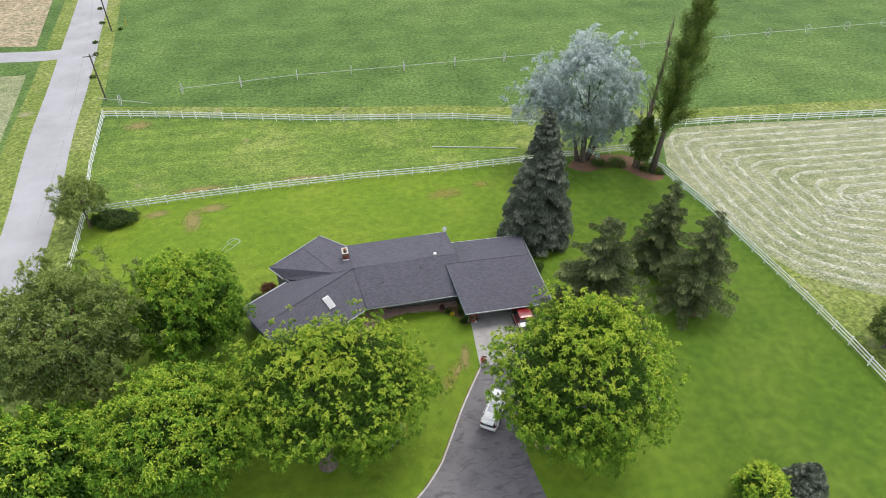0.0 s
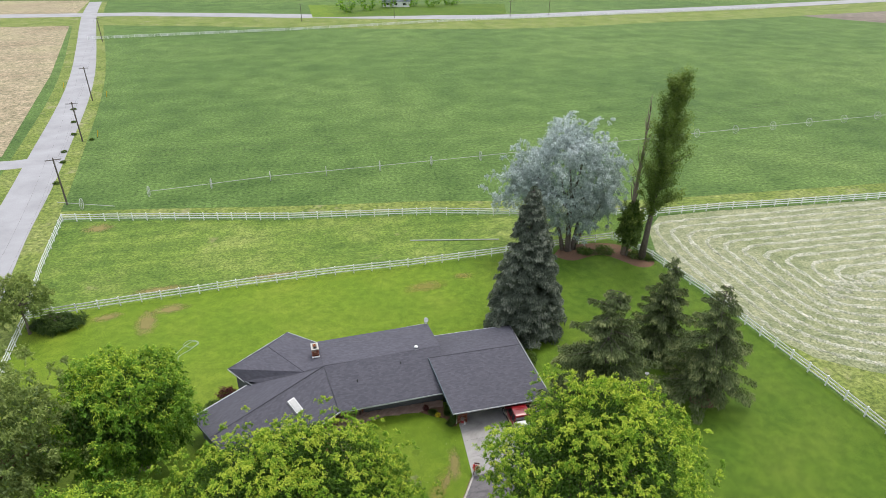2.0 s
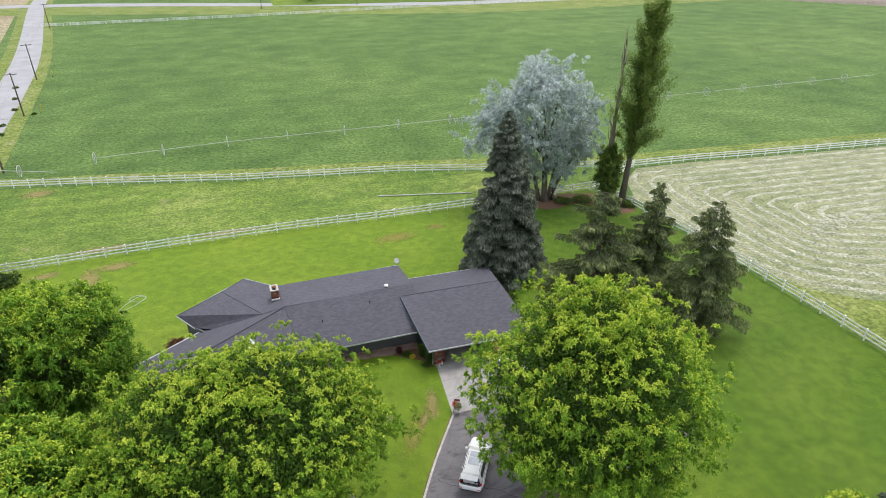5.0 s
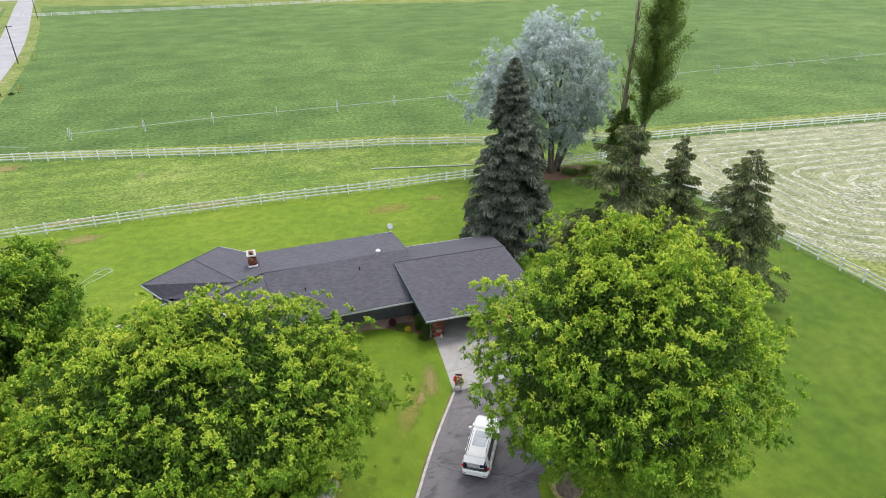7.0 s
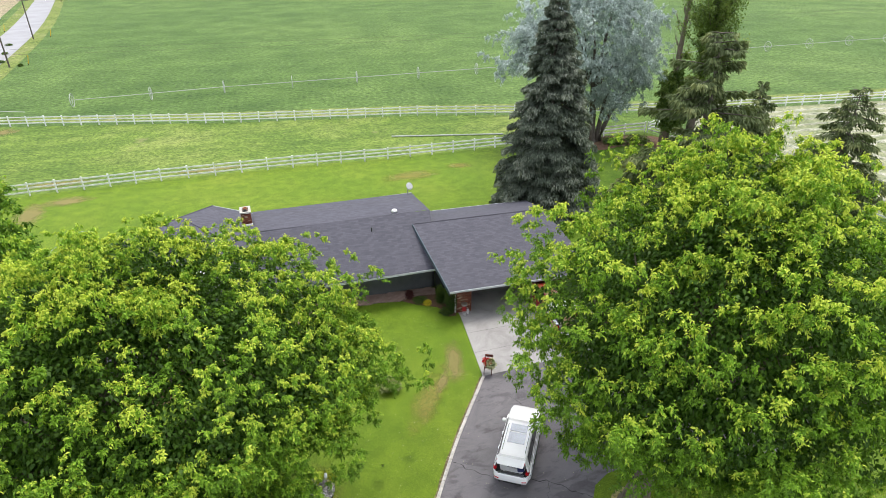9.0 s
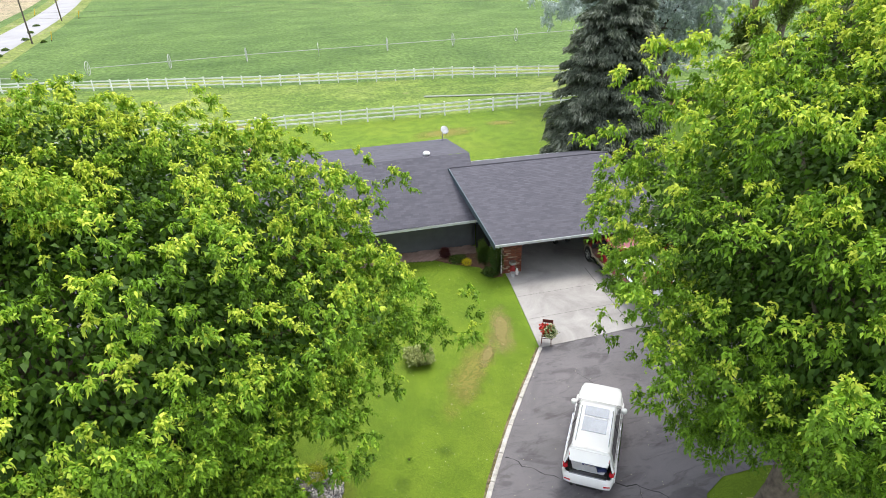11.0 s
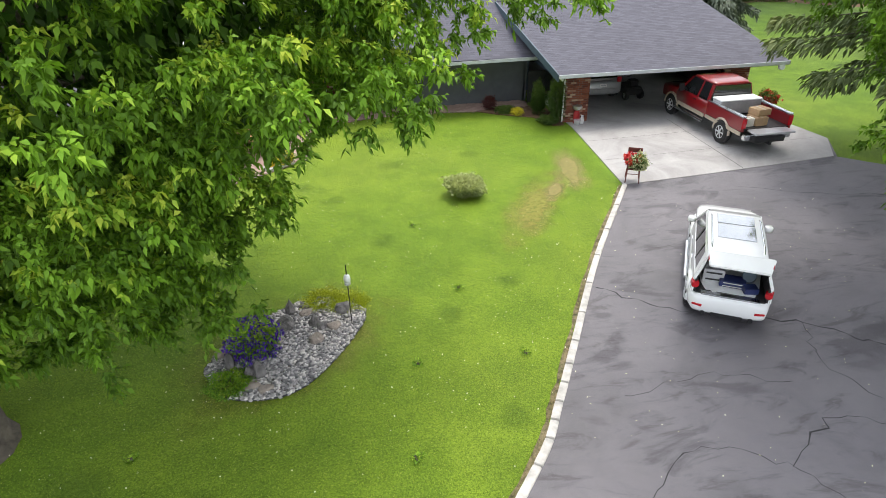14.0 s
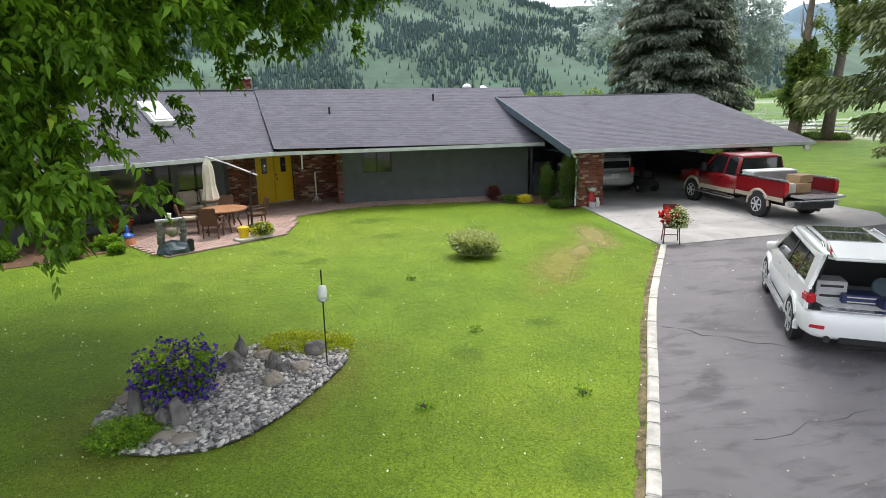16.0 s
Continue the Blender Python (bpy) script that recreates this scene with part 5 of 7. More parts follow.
# ---- poles, wires and the irrigation line ----
def utility_pole(x, y, h, lean=0.0, arm=True, ang=0.2):
    p = thing("utility_pole", "weathered wooden utility pole with crossarm by road", "pole", pose(x, y, 0, 0, lean, 0), "roadside poles")
    part("pole", Build().tube([(0, 0, -0.1), (0, 0, h)], [0.16, 0.11], 10), M_POLE, p)
    if arm:
        part("crossarm", Build().box((0, 0, h - 0.35), (2.4, 0.1, 0.12), ang), M_POLE, p, bevel=0.01)
        for k in (-1.1, -0.6, 0.6, 1.1):
            part("insulator", Build().lathe([(0.05, 0), (0.07, 0.06), (0.04, 0.14)], (k * math.cos(ang), k * math.sin(ang), h - 0.29), 8), M_GREYMETAL, p)


POLES = [(-52.95, 73.5, 8.6), (-60.2, 111.3, 9.0), (-67.7, 150.3, 9.2), (-89.7, 255.8, 9.4)]
for x, y, h in POLES:
    utility_pole(x, y, h)
for x, y in ((-6, 299), (42, 300), (102, 287), (126, 292)):
    utility_pole(x, y, 8.5)
b = Build()
ends = [(-45.0, 22, 8.6)] + [(x, y, h) for x, y, h in POLES]
for (x0, y0, h0), (x1, y1, h1) in zip(ends, ends[1:]):
    for k in (-1.0, 0.6, 1.0):
        pts = [(x0 + (x1 - x0) * t + k, y0 + (y1 - y0) * t + k * 0.2, h0 + (h1 - h0) * t - 0.25 - 3.2 * t * (1 - t)) for t in np.linspace(0, 1, 12)]
        b.tube(pts, 0.009, 4, False)
for k in (0.0, 0.7):
    pts = [(-52.9 + 190 * t, 73.5 + 8 * t + 0, 8.0 + k - 6 * t * (1 - t)) for t in np.linspace(0, 1, 26)]
    b.tube(pts, 0.008, 4, False)
tagged(part("overhead_wires", b, M_POLE), "thin sagging overhead wires along the road", "wire", kind="stuff")


def sprinkler_wheel(x, y):
    w = thing("sprinkler_wheel", "large spoked wheel of the irrigation line", "wheel", Matrix.Translation((x, y, 0.95)), "irrigation wheels")
    pts = [(0, 0.95 * math.cos(a), 0.95 * math.sin(a)) for a in np.linspace(0, 2 * math.pi, 21)]
    part("rim", Build().tube(pts, 0.05, 5, False), M_PIPE, w)
    s = Build()
    for a in np.linspace(0, math.pi, 5)[:4]:
        s.tube([(0, 0.93 * math.cos(a), 0.93 * math.sin(a)), (0, -0.93 * math.cos(a), -0.93 * math.sin(a))], 0.02, 4)
    part("spokes", s, M_PIPE, w)


IRR = [(-39.6, 74.2), (-29.4, 75.4), (-18.9, 76.8), (23.5, 78.6), (78.6, 82.2), (140, 85.0)]
irr = thing("irrigation_line", "long pale wheel-line irrigation pipe across field", "pipe")
for a, c in zip(IRR, IRR[1:]):
    part("pipe", Build().tube([(*a, 0.95), (*c, 0.95)], 0.05, 6), M_PIPE, irr)
for i in range(17):
    d = i * 10.6
    x = -39.6 + d
    y = np.interp(x, [p[0] for p in IRR], [p[1] for p in IRR])
    sprinkler_wheel(x, float(y))
irr2 = thing("irrigation_end", "short end of pale irrigation pipe beside the road", "pipe")
part("pipe", Build().tube([(-54, 72.6, 0.95), (-44, 68.6, 0.95)], 0.05, 6), M_PIPE, irr2)
sprinkler_wheel(-49.8, 70.9)
irr3 = thing("pasture_pipe", "pale irrigation pipe lying across the pasture", "pipe")
part("pipe", Build().tube([(3.0, 46.0, 0.12), (16.5, 43.2, 0.12)], 0.09, 6), M_PIPE, irr3)


# ---- carport: piers, walls, posts ----
brickwork("brick_pier", (0.78, 6.85), 1.05, 0.55, 0.05, 2.2, 0, "red brick carport pier with rough mixed bricks", "swe")
brickwork("brick_pier", (7.95, 6.95), 1.2, 0.55, 0.05, 2.2, 0, "red brick carport pier with rough mixed bricks", "swe")
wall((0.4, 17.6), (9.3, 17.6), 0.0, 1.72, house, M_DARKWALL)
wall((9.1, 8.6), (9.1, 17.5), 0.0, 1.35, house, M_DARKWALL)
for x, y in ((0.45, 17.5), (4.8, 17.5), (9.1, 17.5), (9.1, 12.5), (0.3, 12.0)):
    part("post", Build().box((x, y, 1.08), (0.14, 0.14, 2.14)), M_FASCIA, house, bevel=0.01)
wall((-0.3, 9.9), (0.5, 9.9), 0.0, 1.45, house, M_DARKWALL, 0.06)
part("downpipe", Build().tube([(-0.3, 5.78, 2.15), (-0.15, 5.9, 2.0), (0.12, 6.5, 1.98), (0.2, 6.55, 1.9), (0.2, 6.55, 0.1)], 0.035, 8), M_WHITE, house, "white metal downpipe")
lamp = thing("floodlight", "round white floodlight under the carport eave", "lamp", pose(9.3, 5.75, 2.05, 70, 0, 10))
part("shade", Build().lathe([(0.04, -0.1), (0.13, -0.06), (0.15, 0.05), (0.13, 0.06)], sides=14), M_WHITE, lamp, smooth=True)
part("bracket", Build().tube([(0, 0, -0.1), (0, 0.12, -0.16)], 0.02, 6), M_GREYMETAL, lamp)

# brick panels either side of the yellow door
brickwork("brick_panel", (-12.42, 10.42), 1.25, 0.2, 0.05, 2.35, math.atan2(0.8, 1.0), "red brick panel beside the yellow door", "s")
brickwork("brick_panel", (-9.45, 11.9), 2.0, 0.2, 0.05, 2.35, math.atan2(0.35, 2.03), "red brick panel in the entrance recess", "s")
brickwork("brick_panel", (-8.48, 11.2), 0.24, 1.85, 0.05, 2.35, 0, "red brick return of the entrance recess", "ws")


def double_door():
    d = thing("door_1", "bright yellow double front door, closed", "door", pose(-11.19, 11.33, FLOOR, 0, 0, math.degrees(math.atan2(1.05, 1.55))), kind="structure")
    for s in (-1, 1):
        leaf = part("door_leaf", Build().box((s * 0.435, 0, 1.03), (0.855, 0.05, 2.04)), M_YELLOW, d, bevel=0.008)
        part("trim", Build().box((s * 0.435, -0.03, 1.55), (0.24, 0.02, 0.62)), M_BLACK, leaf, bevel=0.004)
        part("pane", Build().box((s * 0.435, -0.043, 1.55), (0.17, 0.01, 0.54)), M_GLASS, leaf)
        part("ornament", Build().lathe([(0.05, 0), (0.05, 0.012)], sides=4), M_CHROME, leaf).matrix_basis = pose(s * 0.435, -0.048, 1.55, 90, 0, 0)
    h = part("handle", Build().tube([(0.08, -0.03, 1.02), (0.08, -0.1, 1.02), (0.08, -0.1, 0.92)], 0.02, 8), M_BLACK, d)
    part("lock", Build().lathe([(0.03, 0), (0.03, 0.02)], sides=10), M_BLACK, d).matrix_basis = pose(0.08, -0.025, 1.15, 90, 0, 0)
    part("sill", Build().box((0, -0.1, -0.01), (1.8, 0.22, 0.05)), M_KERB, d, bevel=0.008)


double_door()
jar = thing("window_jar", "pale ornaments standing behind the window", "ornament", Matrix.Translation((-6.7, 10.62, 1.28)))
part("vase", Build().lathe([(0.12, 0), (0.2, 0.2), (0.22, 0.4), (0.12, 0.6)], sides=12), M_CANVAS, jar, smooth=True)
part("ledge", Build().box((0, 0, -0.04), (1.2, 0.3, 0.06)), M_WHITE, jar)


# ---- the patio of pink pavers ----
PATIO = [(-13.4, 2.35), (-11.6, 3.6), (-10.35, 4.55), (-10.12, 7.85), (-8.6, 8.85), (-6.3, 9.25), (-2.85, 9.0), (-2.3, 9.3), (-0.45, 9.3), (-0.45, 10.27), (-8.5, 10.27), (-8.55, 12.1), (-10.35, 11.8), (-12.85, 9.9), (-15.9, 7.25), (-14.9, 4.2)]


def inside(x, y, poly):
    hit = False
    for i in range(len(poly)):
        (x0, y0), (x1, y1) = poly[i - 1], poly[i]
        if (y0 > y) != (y1 > y) and x < (x1 - x0) * (y - y0) / (y1 - y0) + x0:
            hit = not hit
    return hit


ground_piece("patio", PATIO, 0.034, M_MORTAR, "patio bed of sand and mortar", "patio")
b = Build()
for i in range(-80, 80):
    for j in range(-80, 80):
        a = 0.63
        u, v = i * 0.305 + (0.15 if j % 2 else 0), j * 0.155
        x, y = -10 + u * math.cos(a) - v * math.sin(a), 8 + u * math.sin(a) + v * math.cos(a)
        if inside(x, y, PATIO):
            b.box((x, y, 0.035), (0.294, 0.144, 0.03 + random.uniform(0, 0.006)), a)
tagged(part("patio_pavers", b, M_PAVER), "pinkish rectangular concrete pavers", "paver", kind="stuff")


# ---- vehicles ----
def loft(sections, sides=20, power=4.0):
    """A closed skin through rounded cross-sections: (x, half width, bottom, top)."""
    b = Build()
    pts = []
    for x, w, z0, z1 in sections:
        for k in range(sides):
            a = 2 * math.pi * k / sides
            c, s = math.cos(a), math.sin(a)
            pts.append((x, w * math.copysign(abs(c) ** (2 / power), c), (z0 + z1) / 2 + (z1 - z0) / 2 * math.copysign(abs(s) ** (2 / power), s)))
    n = len(sections)
    faces = [(i * sides + k, i * sides + (k + 1) % sides, (i + 1) * sides + (k + 1) % sides, (i + 1) * sides + k) for i in range(n - 1) for k in range(sides)]
    faces += [tuple(range(sides))[::-1], tuple((n - 1) * sides + k for k in range(sides))]
    return b.add(pts, faces)


def slab(b, corners, thick):
    """A thin solid on four corners, thickened along their normal."""
    p = [Vector(c) for c in corners]
    n = (p[1] - p[0]).cross(p[2] - p[0]).normalized() * thick
    k = len(p)
    return b.add(p + [q + n for q in p], [tuple(range(k))[::-1], tuple(range(k, 2 * k))] + [(i, (i + 1) % k, k + (i + 1) % k, k + i) for i in range(k)])


def wheel(parent, x, y, r, w, rim_r):
    out = 1 if y > 0 else -1
    t = Build().lathe([(rim_r * 0.95, -w / 2), (r * 0.93, -w / 2), (r, -w * 0.36), (r, w * 0.36), (r * 0.93, w / 2), (rim_r * 0.95, w / 2)], sides=24)
    tyre = part("wheel", t, M_RUBBER, parent, "black tyre on alloy rim", smooth=False)
    tyre.matrix_basis = pose(x, y, r, -90 * out, 0, 0)
    rim = Build().lathe([(rim_r, w * 0.2), (rim_r, w * 0.5), (rim_r * 0.92, w * 0.53), (rim_r * 0.88, w * 0.47), (0.02, w * 0.46)], sides=24)
    for k in range(6):
        a = k * math.pi / 3
        rim.box((0, 0, 0), (1, 1, 1), 0, Matrix.Rotation(a, 4, "Z") @ Matrix.Translation((rim_r * 0.5, 0, w * 0.5)) @ Matrix.Diagonal((rim_r * 0.95, rim_r * 0.2, w * 0.12, 1)))
    rim.lathe([(rim_r * 0.2, w * 0.4), (rim_r * 0.2, w * 0.58)], sides=10)
    part("rim", rim, M_RIM, tyre)


def mirrored(name, corners, thick, mat, parent, label="", bevel=0.0):
    """The same panel on both flanks."""
    for s in (1, -1):
        c = [(x, y * s, z) for x, y, z in corners]
        part(name, slab(Build(), c if s > 0 else c[::-1], -thick), mat, parent, label, bevel)


def bars(parent, x, y, z, w, h, rows, mat, rot):
    b = Build()
    for i in range(rows):
        b.box((0, 0, (i - (rows - 1) / 2) * h / rows), (w, 0.006, h / rows * 0.5))
    o = part("lettering", b, mat, parent)
    o.matrix_basis = rot
    return o


def suv(m):
    car = thing("suv", "white five-door SUV on driveway, tailgate raised", "car", m)
    part("body", loft([(-2.42, 0.70, 0.42, 0.74), (-2.38, 0.86, 0.36, 0.80), (-2.15, 0.95, 0.34, 0.84), (-1.0, 0.965, 0.30, 0.86), (1.2, 0.965, 0.30, 0.86), (1.95, 0.94, 0.32, 0.84), (2.3, 0.84, 0.36, 0.80), (2.4, 0.62, 0.42, 0.74)], 28, 5), M_JEEP, car, smooth=True)
    part("bonnet", loft([(0.85, 0.86, 0.7, 1.14), (1.3, 0.88, 0.7, 1.13), (1.9, 0.87, 0.68, 1.08), (2.25, 0.80, 0.68, 1.0), (2.36, 0.66, 0.7, 0.92)], 28, 5), M_JEEP, car, smooth=True)
    mirrored("side_panel", [(-2.3, 0.93, 0.78), (-2.2, 0.90, 1.18), (1.05, 0.90, 1.14), (1.1, 0.95, 0.78)], 0.07, M_JEEP, car, "", 0.03)
    mirrored("door_glass", [(-0.32, 0.885, 1.15), (-0.38, 0.70, 1.6), (0.42, 0.70, 1.6), (0.95, 0.885, 1.13)], 0.02, M_CARGLASS, car, "dark tinted side glass")
    mirrored("door_glass", [(-1.25, 0.885, 1.16), (-1.2, 0.70, 1.6), (-0.46, 0.70, 1.6), (-0.40, 0.885, 1.15)], 0.02, M_CARGLASS, car, "dark tinted side glass")
    mirrored("door_glass", [(-1.95, 0.885, 1.24), (-1.72, 0.72, 1.58), (-1.3, 0.70, 1.6), (-1.33, 0.885, 1.17)], 0.02, M_CARGLASS, car, "dark tinted side glass")
    for x0, x1, y0, y1 in ((-2.28, -1.95, -2.12, -1.7),):
        mirrored("pillar", [(x0, 0.915, 1.15), (y0, 0.70, 1.68), (y1, 0.70, 1.66), (x1, 0.905, 1.17)], 0.07, M_JEEP, car, "", 0.015)
    mirrored("pillar", [(-1.33, 0.895, 1.15), (-1.3, 0.705, 1.63), (-1.22, 0.705, 1.63), (-1.25, 0.895, 1.15)], 0.05, M_BLACK, car)
    mirrored("pillar", [(-0.42, 0.895, 1.15), (-0.47, 0.705, 1.63), (-0.37, 0.705, 1.63), (-0.32, 0.895, 1.15)], 0.05, M_BLACK, car)
    mirrored("pillar", [(0.93, 0.90, 1.12), (0.36, 0.70, 1.67), (0.46, 0.68, 1.67), (1.06, 0.89, 1.12)], 0.05, M_JEEP, car)
    mirrored("roof_side", [(-2.1, 0.735, 1.58), (-2.1, 0.66, 1.71), (0.4, 0.66, 1.69), (0.46, 0.735, 1.6)], 0.05, M_JEEP, car, "", 0.015)
    part("windscreen", slab(Build(), [(1.08, 0.86, 1.12), (0.42, 0.67, 1.67), (0.42, -0.67, 1.67), (1.08, -0.86, 1.12)], 0.02), M_CARGLASS, car, "dark windscreen")
    part("roof", loft([(-2.18, 0.62, 1.64, 1.70), (-1.9, 0.69, 1.63, 1.745), (-0.8, 0.71, 1.62, 1.765), (0.2, 0.69, 1.62, 1.735), (0.46, 0.64, 1.62, 1.69)], 28, 6), M_JEEP, car, smooth=True)
    for x, w in ((-0.2, 0.5), (-0.88, 0.72)):
        part("sunroof", Build().box((x, 0, 1.764), (w, 0.92, 0.02)), M_ROOFGLASS, car, "glossy glass sunroof pane reflecting the sky", 0.006)
    for s in (1, -1):
        part("roof_rail", Build().tube([(-1.75, s * 0.6, 1.73), (-1.6, s * 0.6, 1.8), (-0.2, s * 0.6, 1.8), (0.05, s * 0.6, 1.72)], 0.022, 8), M_CHROME, car, "silver roof rail")
        part("door_mirror", loft([(0.62, 0.06, 1.13, 1.24), (0.7, 0.12, 1.1, 1.27), (0.82, 0.1, 1.12, 1.26)], 12, 4), M_JEEP, car, smooth=True).matrix_basis = Matrix.Translation((0.05, s * 1.02, 0))
        part("side_step", Build().tube([(-0.95, s * 1.0, 0.36), (1.0, s * 1.0, 0.36)], 0.06, 8), M_CHROME, car, "chrome side step")
        part("wheel_arch", Build().tube([(-1.46 + 0.44 * math.cos(a), s * 0.945, 0.37 + 0.44 * math.sin(a)) for a in np.linspace(-0.1, math.pi + 0.1, 12)], 0.05, 6), M_JEEP, car)
        part("wheel_arch", Build().tube([(1.46 + 0.44 * math.cos(a), s * 0.945, 0.37 + 0.44 * math.sin(a)) for a in np.linspace(-0.1, math.pi + 0.1, 12)], 0.05, 6), M_JEEP, car)
        part("wheel_well", Build().lathe([(0.42, -0.02), (0.42, 0.02)], sides=20), M_BLACK, car).matrix_basis = pose(-1.46, s * 0.95, 0.4, 90, 0, 0)
        part("wheel_well", Build().lathe([(0.42, -0.02), (0.42, 0.02)], sides=20), M_BLACK, car).matrix_basis = pose(1.46, s * 0.95, 0.4, 90, 0, 0)
        part("tail_lamp", Build().box((-2.2, s * 0.85, 1.0), (0.22, 0.17, 0.16), s * 0.25), M_TAIL, car, "red tail lamp", 0.03)
        part("reflector", Build().box((-2.4, s * 0.72, 0.56), (0.05, 0.24, 0.06), -s * 0.25), M_TAIL, car, "red bumper reflector", 0.01)
        for x in (0.05, -0.95):
            part("door_handle", Build().box((x, s * 0.955, 1.0), (0.2, 0.03, 0.03)), M_CHROME, car, "", 0.008)
        part("exhaust", Build().tube([(-2.2, s * 0.55, 0.36), (-2.43, s * 0.55, 0.36)], 0.06, 10), M_BLACK, car)
    for x in (-1.46, 1.46):
        for s in (1, -1):
            wheel(car, x, s * 0.86, 0.385, 0.25, 0.27)
    part("bumper_valance", Build().box((-2.34, 0, 0.37), (0.16, 0.75, 0.13)), M_BLACK, car, "black lower bumper valance", 0.02)
    part("sill_plate", Build().box((-2.3, 0, 0.835), (0.16, 1.36, 0.03)), M_CHROME, car, "dark sill plate of the cargo bay", 0.005)
    part("cargo_floor", Build().box((-1.35, 0, 0.82), (1.9, 1.6, 0.03)), M_DARK, car)
    part("seat_back", Build().box((-0.75, 0, 1.12), (0.16, 1.5, 0.62)), M_DARK, car, "", 0.05)
    part("cargo_trim", Build().box((-1.5, 0.83, 1.0), (1.5, 0.05, 0.4)).box((-1.5, -0.83, 1.0), (1.5, 0.05, 0.4)), M_DARK, car)
    # the raised tailgate
    gate = part("tailgate", slab(Build(), [(-2.1, 0.64, 1.74), (-2.42, 0.74, 1.94), (-2.42, -0.74, 1.94), (-2.1, -0.64, 1.74)], 0.06), M_JEEP, car, "raised white tailgate", 0.02)
    lower = slab(Build(), [(-2.40, 0.75, 1.96), (-2.70, 0.66, 1.74), (-2.70, -0.66, 1.74), (-2.40, -0.75, 1.96)], 0.07)
    part("tailgate_panel", lower, M_JEEP, gate, "", 0.02)
    part("rear_glass", slab(Build(), [(-2.16, 0.55, 1.785), (-2.36, 0.62, 1.91), (-2.36, -0.62, 1.91), (-2.16, -0.55, 1.785)], -0.03), M_CARGLASS, gate, "dark rear glass")
    part("spoiler", Build().box((-2.14, 0, 1.8), (0.16, 1.2, 0.04)), M_JEEP, gate, "", 0.012)
    for s in (1, -1):
        part("gate_lamp", Build().box((-2.71, s * 0.56, 1.775), (0.12, 0.3, 0.07), 0, Matrix.Translation((-2.53, s * 0.56, 1.885)) @ Matrix.Rotation(radians(-36), 4, "Y") @ Matrix.Rotation(s * 0.08, 4, "Z")), M_TAIL, gate, "red and clear gate lamp")
        part("gate_strut", Build().tube([(-2.15, s * 0.72, 1.3), (-2.45, s * 0.7, 1.78)], 0.012, 6), M_BLACK, gate)
    m_plate = Matrix.Translation((-2.575, 0, 1.86)) @ Matrix.Rotation(radians(-36), 4, "Y")
    plate = part("number_plate", Build().box((0, 0, 0), (0.15, 0.32, 0.012), 0, m_plate), M_CLEARLENS, gate, "pale number plate with unreadable marks")
    part("marks", Build().box((0, 0, 0), (0.06, 0.24, 0.012), 0, Matrix.Translation((-2.58, 0, 1.866)) @ Matrix.Rotation(radians(-36), 4, "Y")), M_FROST, plate)
    return car


SUV_POSE = Matrix.Translation((-0.02, -5.70, 0.032)) @ Matrix.Rotation(radians(59.2), 4, "Z") @ Matrix.Diagonal((0.94, 0.86, 0.94, 1))
suv(SUV_POSE)


def cargo(name, label, x, y, z, s, mat, rz=0.0, marks=0, mark_mat=None):
    o = thing(name, label, "box", SUV_POSE @ Matrix.Translation((x, y, z)) @ Matrix.Rotation(rz, 4, "Z"))
    part("box", Build().box((0, 0, s[2] / 2), s), mat, o, bevel=0.012)
    if marks:
        q = Build()
        for i in range(marks):
            q.box((-s[0] / 2 - 0.004, 0, s[2] * (0.25 + 0.5 * i / max(1, marks - 1) if marks > 1 else 0.5)), (0.006, s[1] * 0.75, s[2] * 0.12))
        part("lettering", q, mark_mat or M_CANVAS, o)


M_NAVY = plain("navy_plastic", (0.02, 0.03, 0.11), 0.4, 0, 0.15, 8)
cargo("storage_case", "grey storage case in the cargo bay", -1.6, 0.42, 0.84, (0.4, 0.5, 0.34), M_FROST, 0.05, 2, M_BLACK)
cargo("cardboard_crate", "navy printed carton in the cargo bay", -1.75, -0.05, 0.84, (0.35, 0.62, 0.16), M_NAVY, 0.0, 2)
cargo("tool_bag", "blue tool bag in the cargo bay", -1.95, -0.45, 0.84, (0.26, 0.34, 0.14), M_NAVY, 0.3)
hat = thing("stool_seat", "round grey-blue disc leaning in the cargo bay", "disc", SUV_POSE @ Matrix.Translation((-1.62, -0.42, 1.08)) @ Matrix.Rotation(radians(-60), 4, "Y"))
part("disc", Build().lathe([(0.16, 0), (0.17, 0.02), (0.15, 0.04)], sides=20), M_FASCIA, hat)
paper = thing("paper", "white papers lying in the cargo bay", "paper", SUV_POSE @ Matrix.Translation((-2.1, 0.3, 0.842)) @ Matrix.Rotation(0.5, 4, "Z"))
part("sheet", Build().box((0, 0, 0.004), (0.14, 0.32, 0.008)), M_WHITE, paper)


